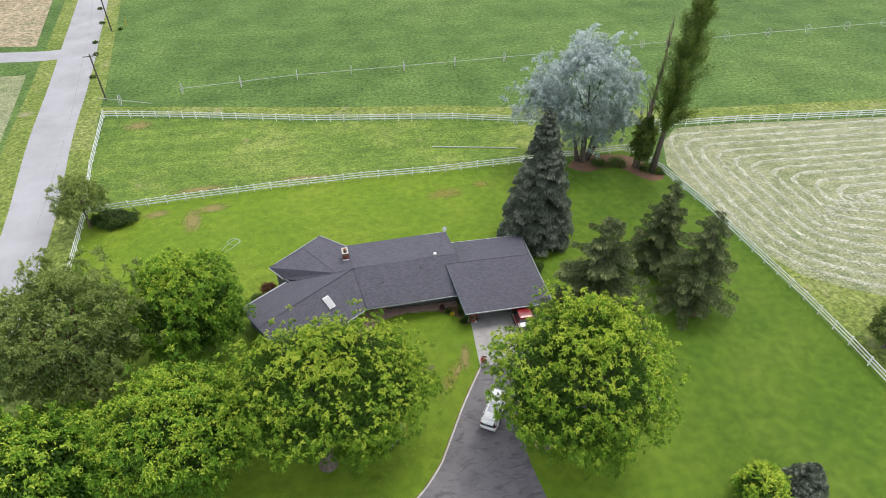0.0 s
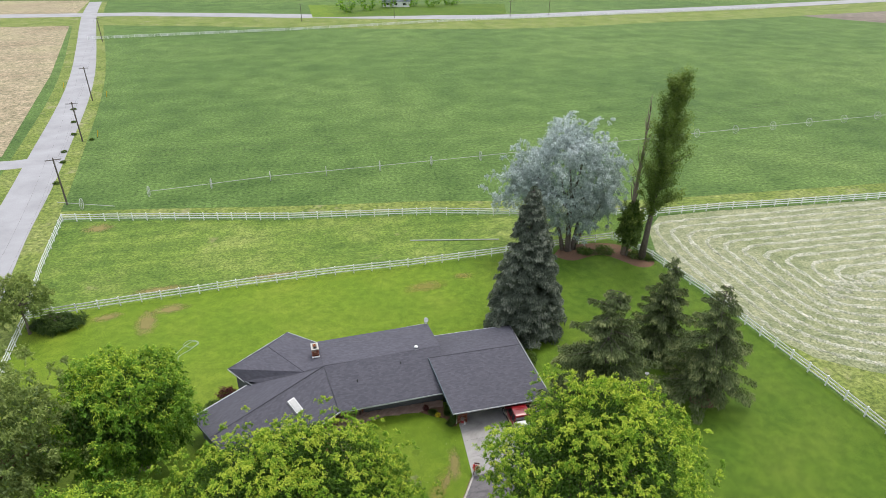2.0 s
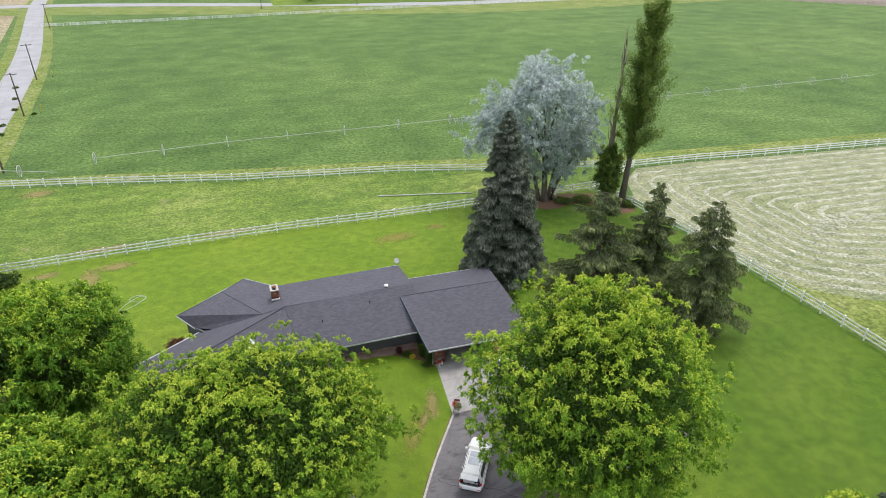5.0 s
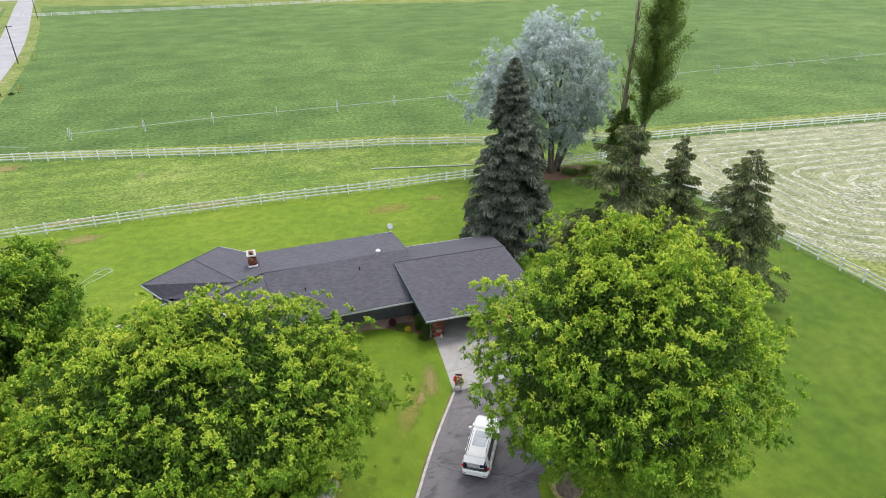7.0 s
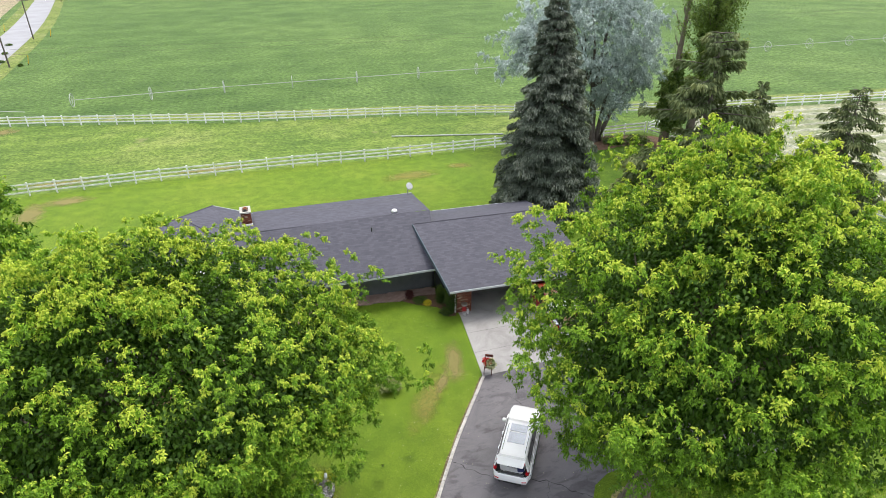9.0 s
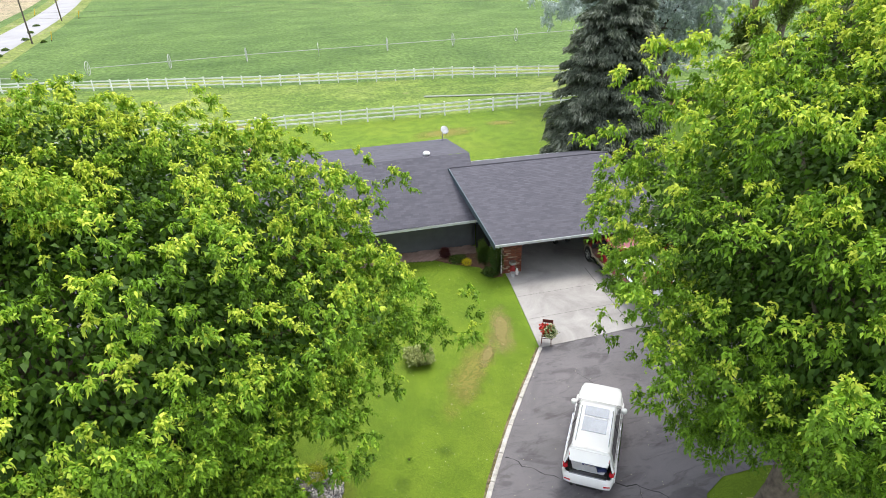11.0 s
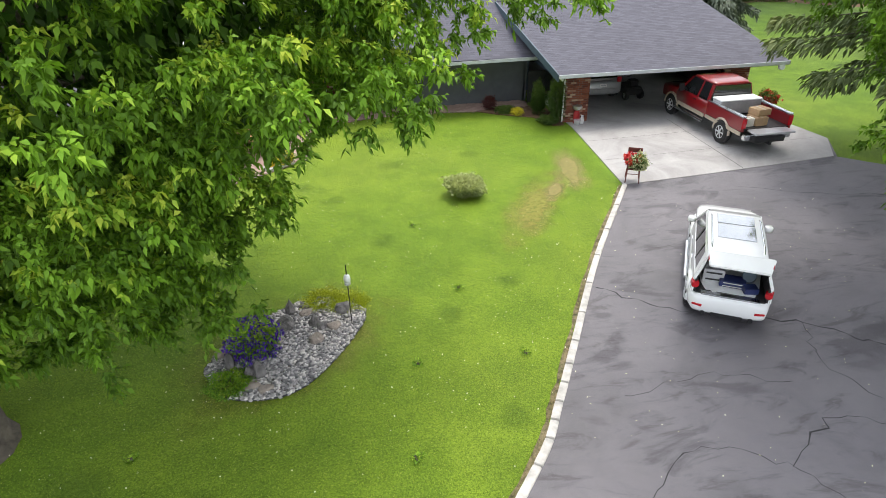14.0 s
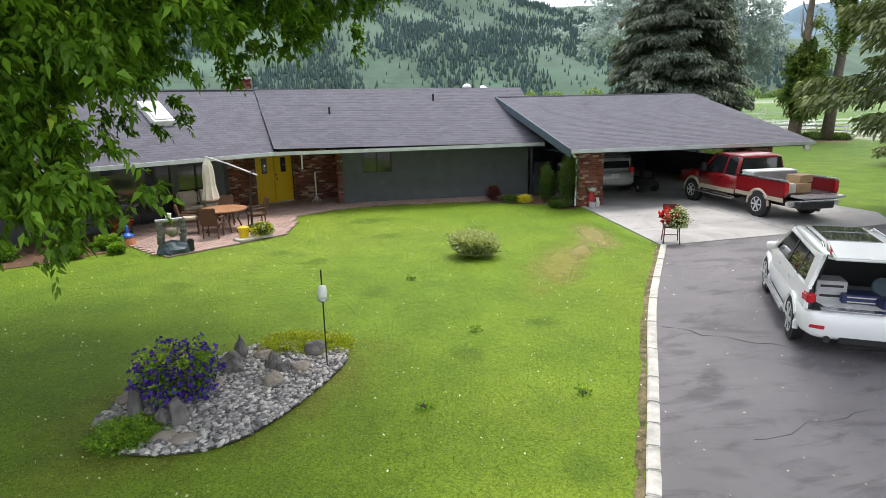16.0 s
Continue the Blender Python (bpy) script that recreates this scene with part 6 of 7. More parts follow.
def pickup(m):
    car = thing("pickup_truck", "red extended-cab pickup, tailgate down", "truck", m)
    part("frame", Build().box((-0.3, 0, 0.55), (5.4, 1.2, 0.22)), M_BLACK, car, bevel=0.02)
    part("cab", loft([(-0.35, 0.94, 0.62, 1.22), (-0.3, 0.985, 0.58, 1.27), (0.8, 1.0, 0.56, 1.28), (1.9, 1.0, 0.56, 1.28)], 24, 7), M_RED, car, smooth=True)
    part("bonnet", loft([(1.85, 0.97, 0.6, 1.28), (2.4, 0.97, 0.58, 1.24), (3.1, 0.95, 0.58, 1.16), (3.3, 0.84, 0.62, 1.06)], 24, 6), M_RED, car, smooth=True)
    part("roof", loft([(-0.3, 0.66, 1.82, 1.88), (-0.1, 0.76, 1.8, 1.95), (0.7, 0.78, 1.8, 1.98), (1.2, 0.72, 1.8, 1.92), (1.35, 0.62, 1.8, 1.86)], 24, 6), M_RED, car, smooth=True)
    for a0, a1, b0, b1, mat in ((-0.34, -0.2, -0.3, -0.12, M_RED), (-0.2, 0.38, -0.12, 0.36, M_CARGLASS), (0.38, 0.5, 0.36, 0.46, M_RED), (0.5, 1.62, 0.46, 1.12, M_CARGLASS), (1.62, 1.8, 1.12, 1.26, M_RED)):
        mirrored("side_glass" if mat is M_CARGLASS else "pillar", [(a0, 0.95, 1.25), (b0, 0.77, 1.86), (b1, 0.77, 1.86), (a1, 0.95, 1.25)], 0.04, mat, car, "dark side glass" if mat is M_CARGLASS else "")
    part("windscreen", slab(Build(), [(1.85, 0.9, 1.26), (1.28, 0.72, 1.86), (1.28, -0.72, 1.86), (1.85, -0.9, 1.26)], 0.03), M_CARGLASS, car)
    part("rear_window", slab(Build(), [(-0.335, -0.86, 1.27), (-0.29, -0.74, 1.82), (-0.29, 0.74, 1.82), (-0.335, 0.86, 1.27)], 0.03), M_CARGLASS, car, "dark rear window")
    bed = part("cargo_bed", Build().box((-1.5, 0, 0.84), (2.3, 1.85, 0.08)), M_BLACK, car, "open cargo bed with dark liner")
    for s in (1, -1):
        part("bed_side", Build().box((-1.5, s * 0.93, 1.03), (2.34, 0.14, 0.52)), M_RED, bed, bevel=0.03)
        part("bed_rail", Build().box((-1.5, s * 0.93, 1.31), (2.3, 0.16, 0.05)), M_CHROME, bed, "silver bed rail cap", 0.015)
        part("sill_trim", Build().box((0.75, s * 0.99, 0.66), (2.0, 0.03, 0.16)), M_TAN, car, "champagne lower panel", 0.01)
        part("sill_trim", Build().box((-1.5, s * 0.995, 0.7), (2.3, 0.03, 0.14)), M_TAN, car, "champagne lower panel", 0.01)
        part("running_board", Build().tube([(-0.3, s * 1.05, 0.46), (1.85, s * 1.05, 0.46)], 0.06, 8), M_CHROME, car, "chrome running board")
        for x in (-1.5, 2.24):
            part("wheel_arch", Build().tube([(x + 0.5 * math.cos(a), s * 0.99, 0.42 + 0.5 * math.sin(a)) for a in np.linspace(0, math.pi, 12)], 0.05, 6), M_TAN, car, "champagne wheel arch flare")
            part("wheel_well", Build().lathe([(0.48, -0.02), (0.48, 0.02)], sides=20), M_BLACK, car).matrix_basis = pose(x, s * 0.985, 0.45, 90, 0, 0)
            wheel(car, x, s * 0.9, 0.42, 0.27, 0.25)
        part("tail_lamp", Build().box((-2.66, s * 0.92, 1.08), (0.05, 0.16, 0.36)), M_TAIL, car, "red tail lamp", 0.015)
        part("door_mirror", Build().box((1.35, s * 1.16, 1.4), (0.12, 0.22, 0.3)), M_BLACK, car, "", 0.03)
        part("door_handle", Build().box((0.55, s * 1.0, 1.12), (0.18, 0.04, 0.04)), M_BLACK, car, "", 0.008)
    part("tailgate", Build().box((-2.96, 0, 0.84), (0.56, 1.56, 0.07)), M_FROST, car, "lowered tailgate with pale inner panel", 0.02)
    part("bumper", Build().box((-2.74, 0, 0.6), (0.2, 1.85, 0.2)), M_CHROME, car, "chrome rear bumper", 0.03)
    part("tow_hitch", Build().box((-2.86, 0, 0.42), (0.4, 0.1, 0.1)), M_BLACK, car)
    part("grille", Build().box((3.3, 0, 0.86), (0.06, 1.3, 0.34)), M_BLACK, car, "", 0.02)
    box = part("toolbox", Build().box((-0.72, 0, 1.16), (0.6, 1.7, 0.5)), M_FROST, bed, "pale metal toolbox across the bed", 0.02)
    part("lid", Build().box((-0.72, 0, 1.43), (0.64, 1.72, 0.05)), M_WHITE, box, "white toolbox lid", 0.012)
    return car


TRUCK = Matrix.Translation((6.18, 4.5, 0.052)) @ Matrix.Rotation(radians(90.5), 4, "Z")
pickup(TRUCK)
for x, y, z, s, r in ((-2.2, 0.1, 0.885, (0.55, 0.5, 0.3), 0.1), (-2.05, -0.05, 1.187, (0.5, 0.6, 0.24), 0.2), (-2.3, 0.52, 0.885, (0.3, 0.28, 0.3), 0.0)):
    o = thing("cardboard_box", "closed brown cardboard box in the truck bed", "box", TRUCK @ Matrix.Translation((x, y, z)) @ Matrix.Rotation(r, 4, "Z"))
    part("carton", Build().box((0, 0, s[2] / 2), s), M_CARD if y < 0.5 else M_CANVAS, o, bevel=0.008)
    part("tape", Build().box((0, 0, s[2] + 0.001), (s[0] * 0.98, 0.06, 0.004)), M_TAN, o)


def minivan(m):
    car = thing("minivan", "silver minivan parked in the dark carport", "car", m)
    part("body", loft([(-2.4, 0.8, 0.4, 0.86), (-2.3, 0.92, 0.32, 1.02), (-1.0, 0.96, 0.28, 1.06), (1.2, 0.96, 0.28, 1.04), (2.2, 0.88, 0.32, 0.94), (2.4, 0.7, 0.4, 0.8)], 24, 5), M_SILVER, car, smooth=True)
    part("cabin", loft([(-2.32, 0.72, 0.95, 1.5), (-2.15, 0.8, 0.95, 1.68), (-0.5, 0.82, 0.95, 1.72), (0.6, 0.78, 0.95, 1.62), (1.5, 0.6, 0.95, 1.1)], 24, 5), M_SILVER, car, smooth=True)
    part("rear_window", slab(Build(), [(-2.36, -0.66, 1.1), (-2.25, -0.62, 1.55), (-2.25, 0.62, 1.55), (-2.36, 0.66, 1.1)], 0.03), M_CARGLASS, car)
    for s in (1, -1):
        part("tail_lamp", Build().box((-2.33, s * 0.78, 1.0), (0.1, 0.2, 0.24)), M_TAIL, car, "red tail lamp", 0.02)
        mirrored("side_glass", [(-1.9, 0.85, 1.1), (-1.8, 0.79, 1.5), (0.5, 0.79, 1.5), (1.0, 0.85, 1.08)], 0.02, M_CARGLASS, car) if s > 0 else None
        for x in (-1.5, 1.5):
            wheel(car, x, s * 0.84, 0.33, 0.22, 0.21)
    plate = part("number_plate", Build().box((-2.42, 0, 0.78), (0.02, 0.32, 0.15)), M_CLEARLENS, car, "pale number plate with unreadable marks")
    part("marks", Build().box((-2.432, 0, 0.78), (0.006, 0.24, 0.06)), M_FROST, plate)
    part("bumper", Build().box((-2.4, 0, 0.55), (0.12, 1.7, 0.22)), M_SILVER, car, "", 0.04)
    return car


minivan(Matrix.Translation((3.0, 11.4, 0.052)) @ Matrix.Rotation(radians(90), 4, "Z"))
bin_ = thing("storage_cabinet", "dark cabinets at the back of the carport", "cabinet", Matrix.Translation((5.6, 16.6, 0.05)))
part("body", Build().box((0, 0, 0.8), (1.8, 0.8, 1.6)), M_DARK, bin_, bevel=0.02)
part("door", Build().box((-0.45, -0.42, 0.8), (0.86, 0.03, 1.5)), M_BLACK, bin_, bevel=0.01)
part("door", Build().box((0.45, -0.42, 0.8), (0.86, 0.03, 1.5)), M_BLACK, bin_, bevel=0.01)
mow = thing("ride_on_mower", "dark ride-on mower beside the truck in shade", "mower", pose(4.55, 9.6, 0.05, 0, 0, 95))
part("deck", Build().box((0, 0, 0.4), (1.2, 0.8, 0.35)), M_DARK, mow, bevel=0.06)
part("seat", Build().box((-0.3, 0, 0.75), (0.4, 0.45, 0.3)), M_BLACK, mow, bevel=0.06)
part("steering_wheel", Build().tube([(0.2 + 0.16 * math.cos(a), 0.16 * math.sin(a), 0.95) for a in np.linspace(0, 6.283, 13)], 0.015, 6, False), M_BLACK, mow)
for x in (-0.45, 0.5):
    for s in (1, -1):
        wheel(mow, x, s * 0.38, 0.22, 0.16, 0.1)


# ---- plants in small ----
def shrub(name, label, x, y, z, r, h, mat, n, seed, leaf=0.07, parent_thing=None, category="shrub", flower=None, flower_n=0, up=0.6, flower_leaf=0.06):
    t = parent_thing or thing(name, label, category, Matrix.Translation((x, y, z)))
    rng = np.random.default_rng(seed)
    d = unit(rng.normal(size=(n, 3)))
    rad = rng.uniform(0.25, 1, n) ** 0.5
    lumps = np.array([0.5 * noise.noise(Vector(v * 1.7) + Vector((seed * 1.3, seed, 0))) + 0.4 * noise.noise(Vector(v * 4.5) - Vector((seed, 0, seed))) for v in d])
    p = d * np.array([r, r, h / 2]) * rad[:, None] * (1 + lumps[:, None]) + np.array([0, 0, h / 2])
    ln = leaf * rng.uniform(0.6, 1.3, n)
    q = leaf_quads(rng, p, d + rng.normal(size=(n, 3)) * 0.6 + np.array([0, 0, up]), ln, ln * 0.5, 0.2)
    q[:, :, 2] = np.maximum(q[:, :, 2], 0.004)
    # outer and upper leaves paler
    tone = 0.1 + 0.45 * rng.uniform(0, 1, n) + 0.4 * rad * np.clip(d[:, 2] + 0.3, 0, 1)
    quad_cloud("foliage", q, tone, mat, t)
    b = Build()
    for k in range(5):
        a = rng.uniform(0, 6.28)
        b.tube([(0, 0, -0.02), (0.3 * r * math.cos(a), 0.3 * r * math.sin(a), h * 0.4), (0.6 * r * math.cos(a), 0.6 * r * math.sin(a), h * 0.75)], [0.02, 0.012, 0.004], 5)
    part("stem", b, M_POLE, t)
    if flower is not None:
        m = flower_n
        d = unit(rng.normal(size=(m, 3)) + np.array([0, 0, -0.2 if up < 0.5 else 0.5]))
        lumps = np.array([0.5 * noise.noise(Vector(v * 1.7) + Vector((seed * 1.3, seed, 0))) + 0.4 * noise.noise(Vector(v * 4.5) - Vector((seed, 0, seed))) for v in d])
        p = d * np.array([r, r, h / 2]) * ((1 + lumps) * rng.uniform(0.85, 1.08, m))[:, None] + np.array([0, 0, h / 2])
        p[:, 2] = np.maximum(p[:, 2], 0.02)
        out = []
        for k in range(4):
            w = unit(rng.normal(size=(m, 3)) + d * 0.8)
            out.append(leaf_quads(rng, p, w, flower_leaf * rng.uniform(0.7, 1.2, m), flower_leaf * 0.9, 0.1))
        quad_cloud("blossom", np.concatenate(out), np.tile(rng.uniform(0, 1, m), 4), flower, t)
    return t


def pot(t, r, h, mat, label=""):
    part("pot", Build().lathe([(r * 0.7, 0), (r * 0.95, h * 0.8), (r, h), (r * 0.88, h), (r * 0.8, h * 0.8)], sides=16), mat, t, label, smooth=False)


# the pebble bed
BED = spline([(-12.15, -6.9), (-11.7, -7.72), (-10.8, -7.97), (-10.05, -7.68), (-9.27, -6.63), (-8.8, -5.57), (-9.2, -4.98), (-10.15, -4.72), (-11.05, -5.3), (-11.75, -5.95), (-12.15, -6.9)], 5)[:-1]
ground_piece("pebble_bed", BED, 0.03, M_MORTAR, "gravelly soil of the pebble bed", "bed")
edging = thing("bed_edging", "thin dark plastic lawn edging round pebble bed", "edging", kind="structure")
part("edging", Build().tube([(x, y, 0.045) for x, y in BED + BED[:1]], 0.017, 6, False), M_BLACK, edging)
rng = np.random.default_rng(77)
b = Build()
base = [(0, 0, 1), (0, 0, -1)] + [(math.cos(a), math.sin(a), 0.15) for a in np.linspace(0, 2 * math.pi, 7)[:6]]
tri = [(0, 2 + i, 2 + (i + 1) % 6) for i in range(6)] + [(1, 2 + (i + 1) % 6, 2 + i) for i in range(6)]
made = 0
while made < 8500:
    x, y = rng.uniform(-12.2, -8.8), rng.uniform(-8.0, -4.7)
    if not inside(x, y, BED) or (x + 11.62) ** 2 / 0.12 + (y + 7.5) ** 2 / 0.09 < 1:
        continue
    s = rng.uniform(0.017, 0.05)
    e = Euler(rng.uniform(-0.5, 0.5, 2).tolist() + [rng.uniform(0, 6.28)])
    m = Matrix.LocRotScale((x, y, 0.04 + s * rng.uniform(0.1, 0.7)), e, (s * rng.uniform(1, 1.5), s, s * 0.65))
    b.add([m @ Vector(np.array(p) * rng.uniform(0.85, 1.12)) for p in base], tri)
    made += 1
tagged(part("pebbles", b, M_PEBBLE, smooth=True), "rounded grey river pebbles filling the bed", "pebble", kind="stuff")


def boulder(x, y, sx, sy, sz, rot, seed, mat=M_STONE, label="rough grey boulder set among pebbles", point=0.0):
    bm = bmesh.new()
    bmesh.ops.create_icosphere(bm, subdivisions=3, radius=1)
    for v in bm.verts:
        n = noise.noise(v.co * 1.1 + Vector((seed * 3.1, seed, 0))) * 0.45 + noise.noise(v.co * 3.3 + Vector((seed, 0, 7))) * 0.12
        v.co *= 1 + n
        v.co.x = max(-0.8, min(0.8, v.co.x))
        if point and v.co.z > 0:
            v.co.x *= 1 - point * min(1, v.co.z)
            v.co.y *= 1 - point * min(1, v.co.z)
        v.co = Vector((v.co.x * sx, v.co.y * sy, v.co.z * sz))
    me = bpy.data.meshes.new("boulder")
    bm.to_mesh(me)
    bm.free()
    ob = part("boulder", me, mat)
    ob.matrix_world = pose(x, y, sz * 0.45 + 0.02, 0, 0, rot)
    return tagged(ob, label, "boulder", "bed boulders")


M_STONE2 = plain("pale_sandy_boulder", (0.28, 0.24, 0.205), 0.9, 0, 0.3, 4, 0, 0.03)
for i, (x, y, sx, sy, sz, rot, mt, pt) in enumerate(((-10.58, -5.72, 0.27, 0.2, 0.26, 30, 0, 0), (-10.5, -5.2, 0.17, 0.15, 0.36, 10, 0, 0.7), (-10.15, -5.3, 0.24, 0.13, 0.13, 40, 1, 0), (-10.2, -5.05, 0.2, 0.13, 0.1, -10, 0, 0), (-9.95, -5.75, 0.2, 0.15, 0.24, 60, 0, 0.4), (-9.78, -5.9, 0.16, 0.13, 0.18, 0, 0, 0),
                                         (-9.9, -6.35, 0.22, 0.17, 0.17, 20, 1, 0), (-9.52, -5.92, 0.22, 0.16, 0.14, 30, 1, 0), (-9.3, -5.35, 0.24, 0.18, 0.23, -20, 0, 0), (-11.0, -7.25, 0.16, 0.13, 0.34, 25, 0, 0.2), (-11.2, -7.2, 0.15, 0.11, 0.2, 60, 0, 0), (-10.85, -7.7, 0.24, 0.15, 0.1, 0, 1, 0), (-11.15, -7.55, 0.28, 0.14, 0.08, 20, 1, 0), (-11.62, -6.9, 0.13, 0.12, 0.36, 0, 0, 0.1), (-11.85, -6.45, 0.22, 0.17, 0.14, 20, 1, 0), (-10.2, -6.95, 0.16, 0.1, 0.05, 30, 0, 0), (-10.75, -6.25, 0.2, 0.13, 0.13, 50, 1, 0))):
    boulder(x, y, sx * 0.82, sy * 0.82, sz * 0.78, rot, i + 1, M_STONE2 if mt else M_STONE, point=pt)
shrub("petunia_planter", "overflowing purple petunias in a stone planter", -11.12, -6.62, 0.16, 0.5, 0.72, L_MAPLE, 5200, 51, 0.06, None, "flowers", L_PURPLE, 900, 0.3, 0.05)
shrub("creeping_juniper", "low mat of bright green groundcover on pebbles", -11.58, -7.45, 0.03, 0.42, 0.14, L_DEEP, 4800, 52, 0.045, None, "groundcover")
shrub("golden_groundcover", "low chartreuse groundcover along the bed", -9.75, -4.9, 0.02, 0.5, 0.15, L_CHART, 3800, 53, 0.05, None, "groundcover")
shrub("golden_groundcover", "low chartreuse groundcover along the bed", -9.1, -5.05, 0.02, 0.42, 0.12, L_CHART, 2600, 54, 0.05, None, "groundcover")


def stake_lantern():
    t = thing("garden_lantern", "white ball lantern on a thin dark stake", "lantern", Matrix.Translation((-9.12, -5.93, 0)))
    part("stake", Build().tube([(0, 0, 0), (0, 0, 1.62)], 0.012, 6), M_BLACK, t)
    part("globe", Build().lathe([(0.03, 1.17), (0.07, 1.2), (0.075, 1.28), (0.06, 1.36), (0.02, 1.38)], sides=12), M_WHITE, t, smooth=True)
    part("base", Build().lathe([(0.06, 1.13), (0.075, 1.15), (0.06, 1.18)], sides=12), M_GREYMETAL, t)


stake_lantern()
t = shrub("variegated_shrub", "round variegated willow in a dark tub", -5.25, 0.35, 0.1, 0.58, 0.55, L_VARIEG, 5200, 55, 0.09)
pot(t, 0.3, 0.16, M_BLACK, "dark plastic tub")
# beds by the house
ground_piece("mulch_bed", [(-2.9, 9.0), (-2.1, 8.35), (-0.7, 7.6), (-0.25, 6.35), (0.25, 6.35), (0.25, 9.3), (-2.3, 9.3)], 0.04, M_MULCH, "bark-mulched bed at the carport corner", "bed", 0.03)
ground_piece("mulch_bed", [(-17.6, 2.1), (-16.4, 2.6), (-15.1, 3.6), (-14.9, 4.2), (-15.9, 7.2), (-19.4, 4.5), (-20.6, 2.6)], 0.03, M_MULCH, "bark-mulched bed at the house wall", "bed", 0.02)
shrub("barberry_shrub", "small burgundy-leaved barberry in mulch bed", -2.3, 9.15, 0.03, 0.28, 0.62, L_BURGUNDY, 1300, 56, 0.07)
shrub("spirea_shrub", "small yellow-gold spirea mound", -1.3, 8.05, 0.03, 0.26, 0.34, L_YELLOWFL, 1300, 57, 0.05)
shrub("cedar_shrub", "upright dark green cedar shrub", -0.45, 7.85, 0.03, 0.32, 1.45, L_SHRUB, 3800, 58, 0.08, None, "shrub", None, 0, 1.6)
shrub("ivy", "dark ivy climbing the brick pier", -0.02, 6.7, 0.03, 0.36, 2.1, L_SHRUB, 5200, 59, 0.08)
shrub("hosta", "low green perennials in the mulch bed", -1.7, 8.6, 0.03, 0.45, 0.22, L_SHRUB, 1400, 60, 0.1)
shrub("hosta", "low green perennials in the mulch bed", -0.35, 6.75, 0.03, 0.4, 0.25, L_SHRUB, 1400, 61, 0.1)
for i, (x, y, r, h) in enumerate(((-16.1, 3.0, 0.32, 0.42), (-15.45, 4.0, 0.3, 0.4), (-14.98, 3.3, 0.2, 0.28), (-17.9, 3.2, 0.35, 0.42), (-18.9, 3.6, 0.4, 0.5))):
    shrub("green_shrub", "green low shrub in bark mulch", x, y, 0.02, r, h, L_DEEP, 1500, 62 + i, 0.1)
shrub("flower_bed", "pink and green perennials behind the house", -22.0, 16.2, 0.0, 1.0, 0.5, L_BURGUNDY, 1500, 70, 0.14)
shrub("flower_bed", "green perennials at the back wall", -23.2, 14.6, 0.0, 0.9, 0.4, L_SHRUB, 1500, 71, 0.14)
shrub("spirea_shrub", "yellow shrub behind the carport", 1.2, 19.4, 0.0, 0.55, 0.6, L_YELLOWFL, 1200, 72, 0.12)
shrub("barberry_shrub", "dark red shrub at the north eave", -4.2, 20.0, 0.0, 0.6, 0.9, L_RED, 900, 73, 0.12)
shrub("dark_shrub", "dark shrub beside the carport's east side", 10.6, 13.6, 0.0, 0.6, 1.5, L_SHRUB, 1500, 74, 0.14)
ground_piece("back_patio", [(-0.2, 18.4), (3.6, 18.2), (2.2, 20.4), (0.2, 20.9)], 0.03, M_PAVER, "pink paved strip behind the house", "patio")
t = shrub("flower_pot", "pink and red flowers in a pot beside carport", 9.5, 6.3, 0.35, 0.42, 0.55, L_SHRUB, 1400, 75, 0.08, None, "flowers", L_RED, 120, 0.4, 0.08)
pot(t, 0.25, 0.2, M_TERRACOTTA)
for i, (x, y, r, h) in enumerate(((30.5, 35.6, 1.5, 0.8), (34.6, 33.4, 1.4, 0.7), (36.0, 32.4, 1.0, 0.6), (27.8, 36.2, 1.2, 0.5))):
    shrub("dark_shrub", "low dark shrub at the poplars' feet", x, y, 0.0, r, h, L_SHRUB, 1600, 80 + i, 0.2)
ground_piece("tree_bed", spline([(22.6, 36.4), (25, 34.4), (30, 35.0), (33.5, 30.4), (36.2, 31.0), (35.6, 34), (33, 38), (26, 39), (22.6, 36.4)], 5)[:-1], 0.02, M_MULCH, "bare mulched soil under the poplars", "bed")
ground_piece("tree_ring", [(3.75 + 0.95 * math.cos(a), -9.75 + 0.85 * math.sin(a)) for a in np.linspace(0, 6.28, 17)[:16]], 0.02, M_DRY, "bare dry soil round the trunk", "bed")
ground_piece("tree_ring", [(25.9 + 1.5 * math.cos(a), 4.0 + 1.2 * math.sin(a)) for a in np.linspace(0, 6.28, 17)[:16]], 0.02, M_MULCH, "brown patch of ground under the spruce", "bed")


# ---- patio furniture and odds and ends ----
def wicker_chair(m, cushion=False):
    c = thing("patio_chair", "brown wicker patio armchair at the table", "chair", m, "chairs round the patio table")
    for x in (-0.24, 0.24):
        for y in (-0.24, 0.24):
            part("leg", Build().tube([(x, y, 0), (x * 0.92, y * 0.92, 0.42)], 0.022, 6), M_TERRA, c)
        part("armrest", Build().tube([(x * 1.1, 0.26, 0.44), (x * 1.15, 0.2, 0.64), (x * 1.15, -0.24, 0.66)], 0.028, 6), M_TERRA, c)
    part("seat", Build().box((0, 0, 0.43), (0.54, 0.52, 0.07)), M_TERRA, c, bevel=0.02)
    part("backrest", slab(Build(), [(-0.27, -0.24, 0.42), (0.27, -0.24, 0.42), (0.25, -0.36, 0.98), (-0.25, -0.36, 0.98)], 0.05), M_TERRA, c, bevel=0.02)
    if cushion:
        part("cushion", Build().box((0, 0.01, 0.5), (0.48, 0.46, 0.09)), M_CUSHION, c, "beige seat cushion", 0.03)
    return c


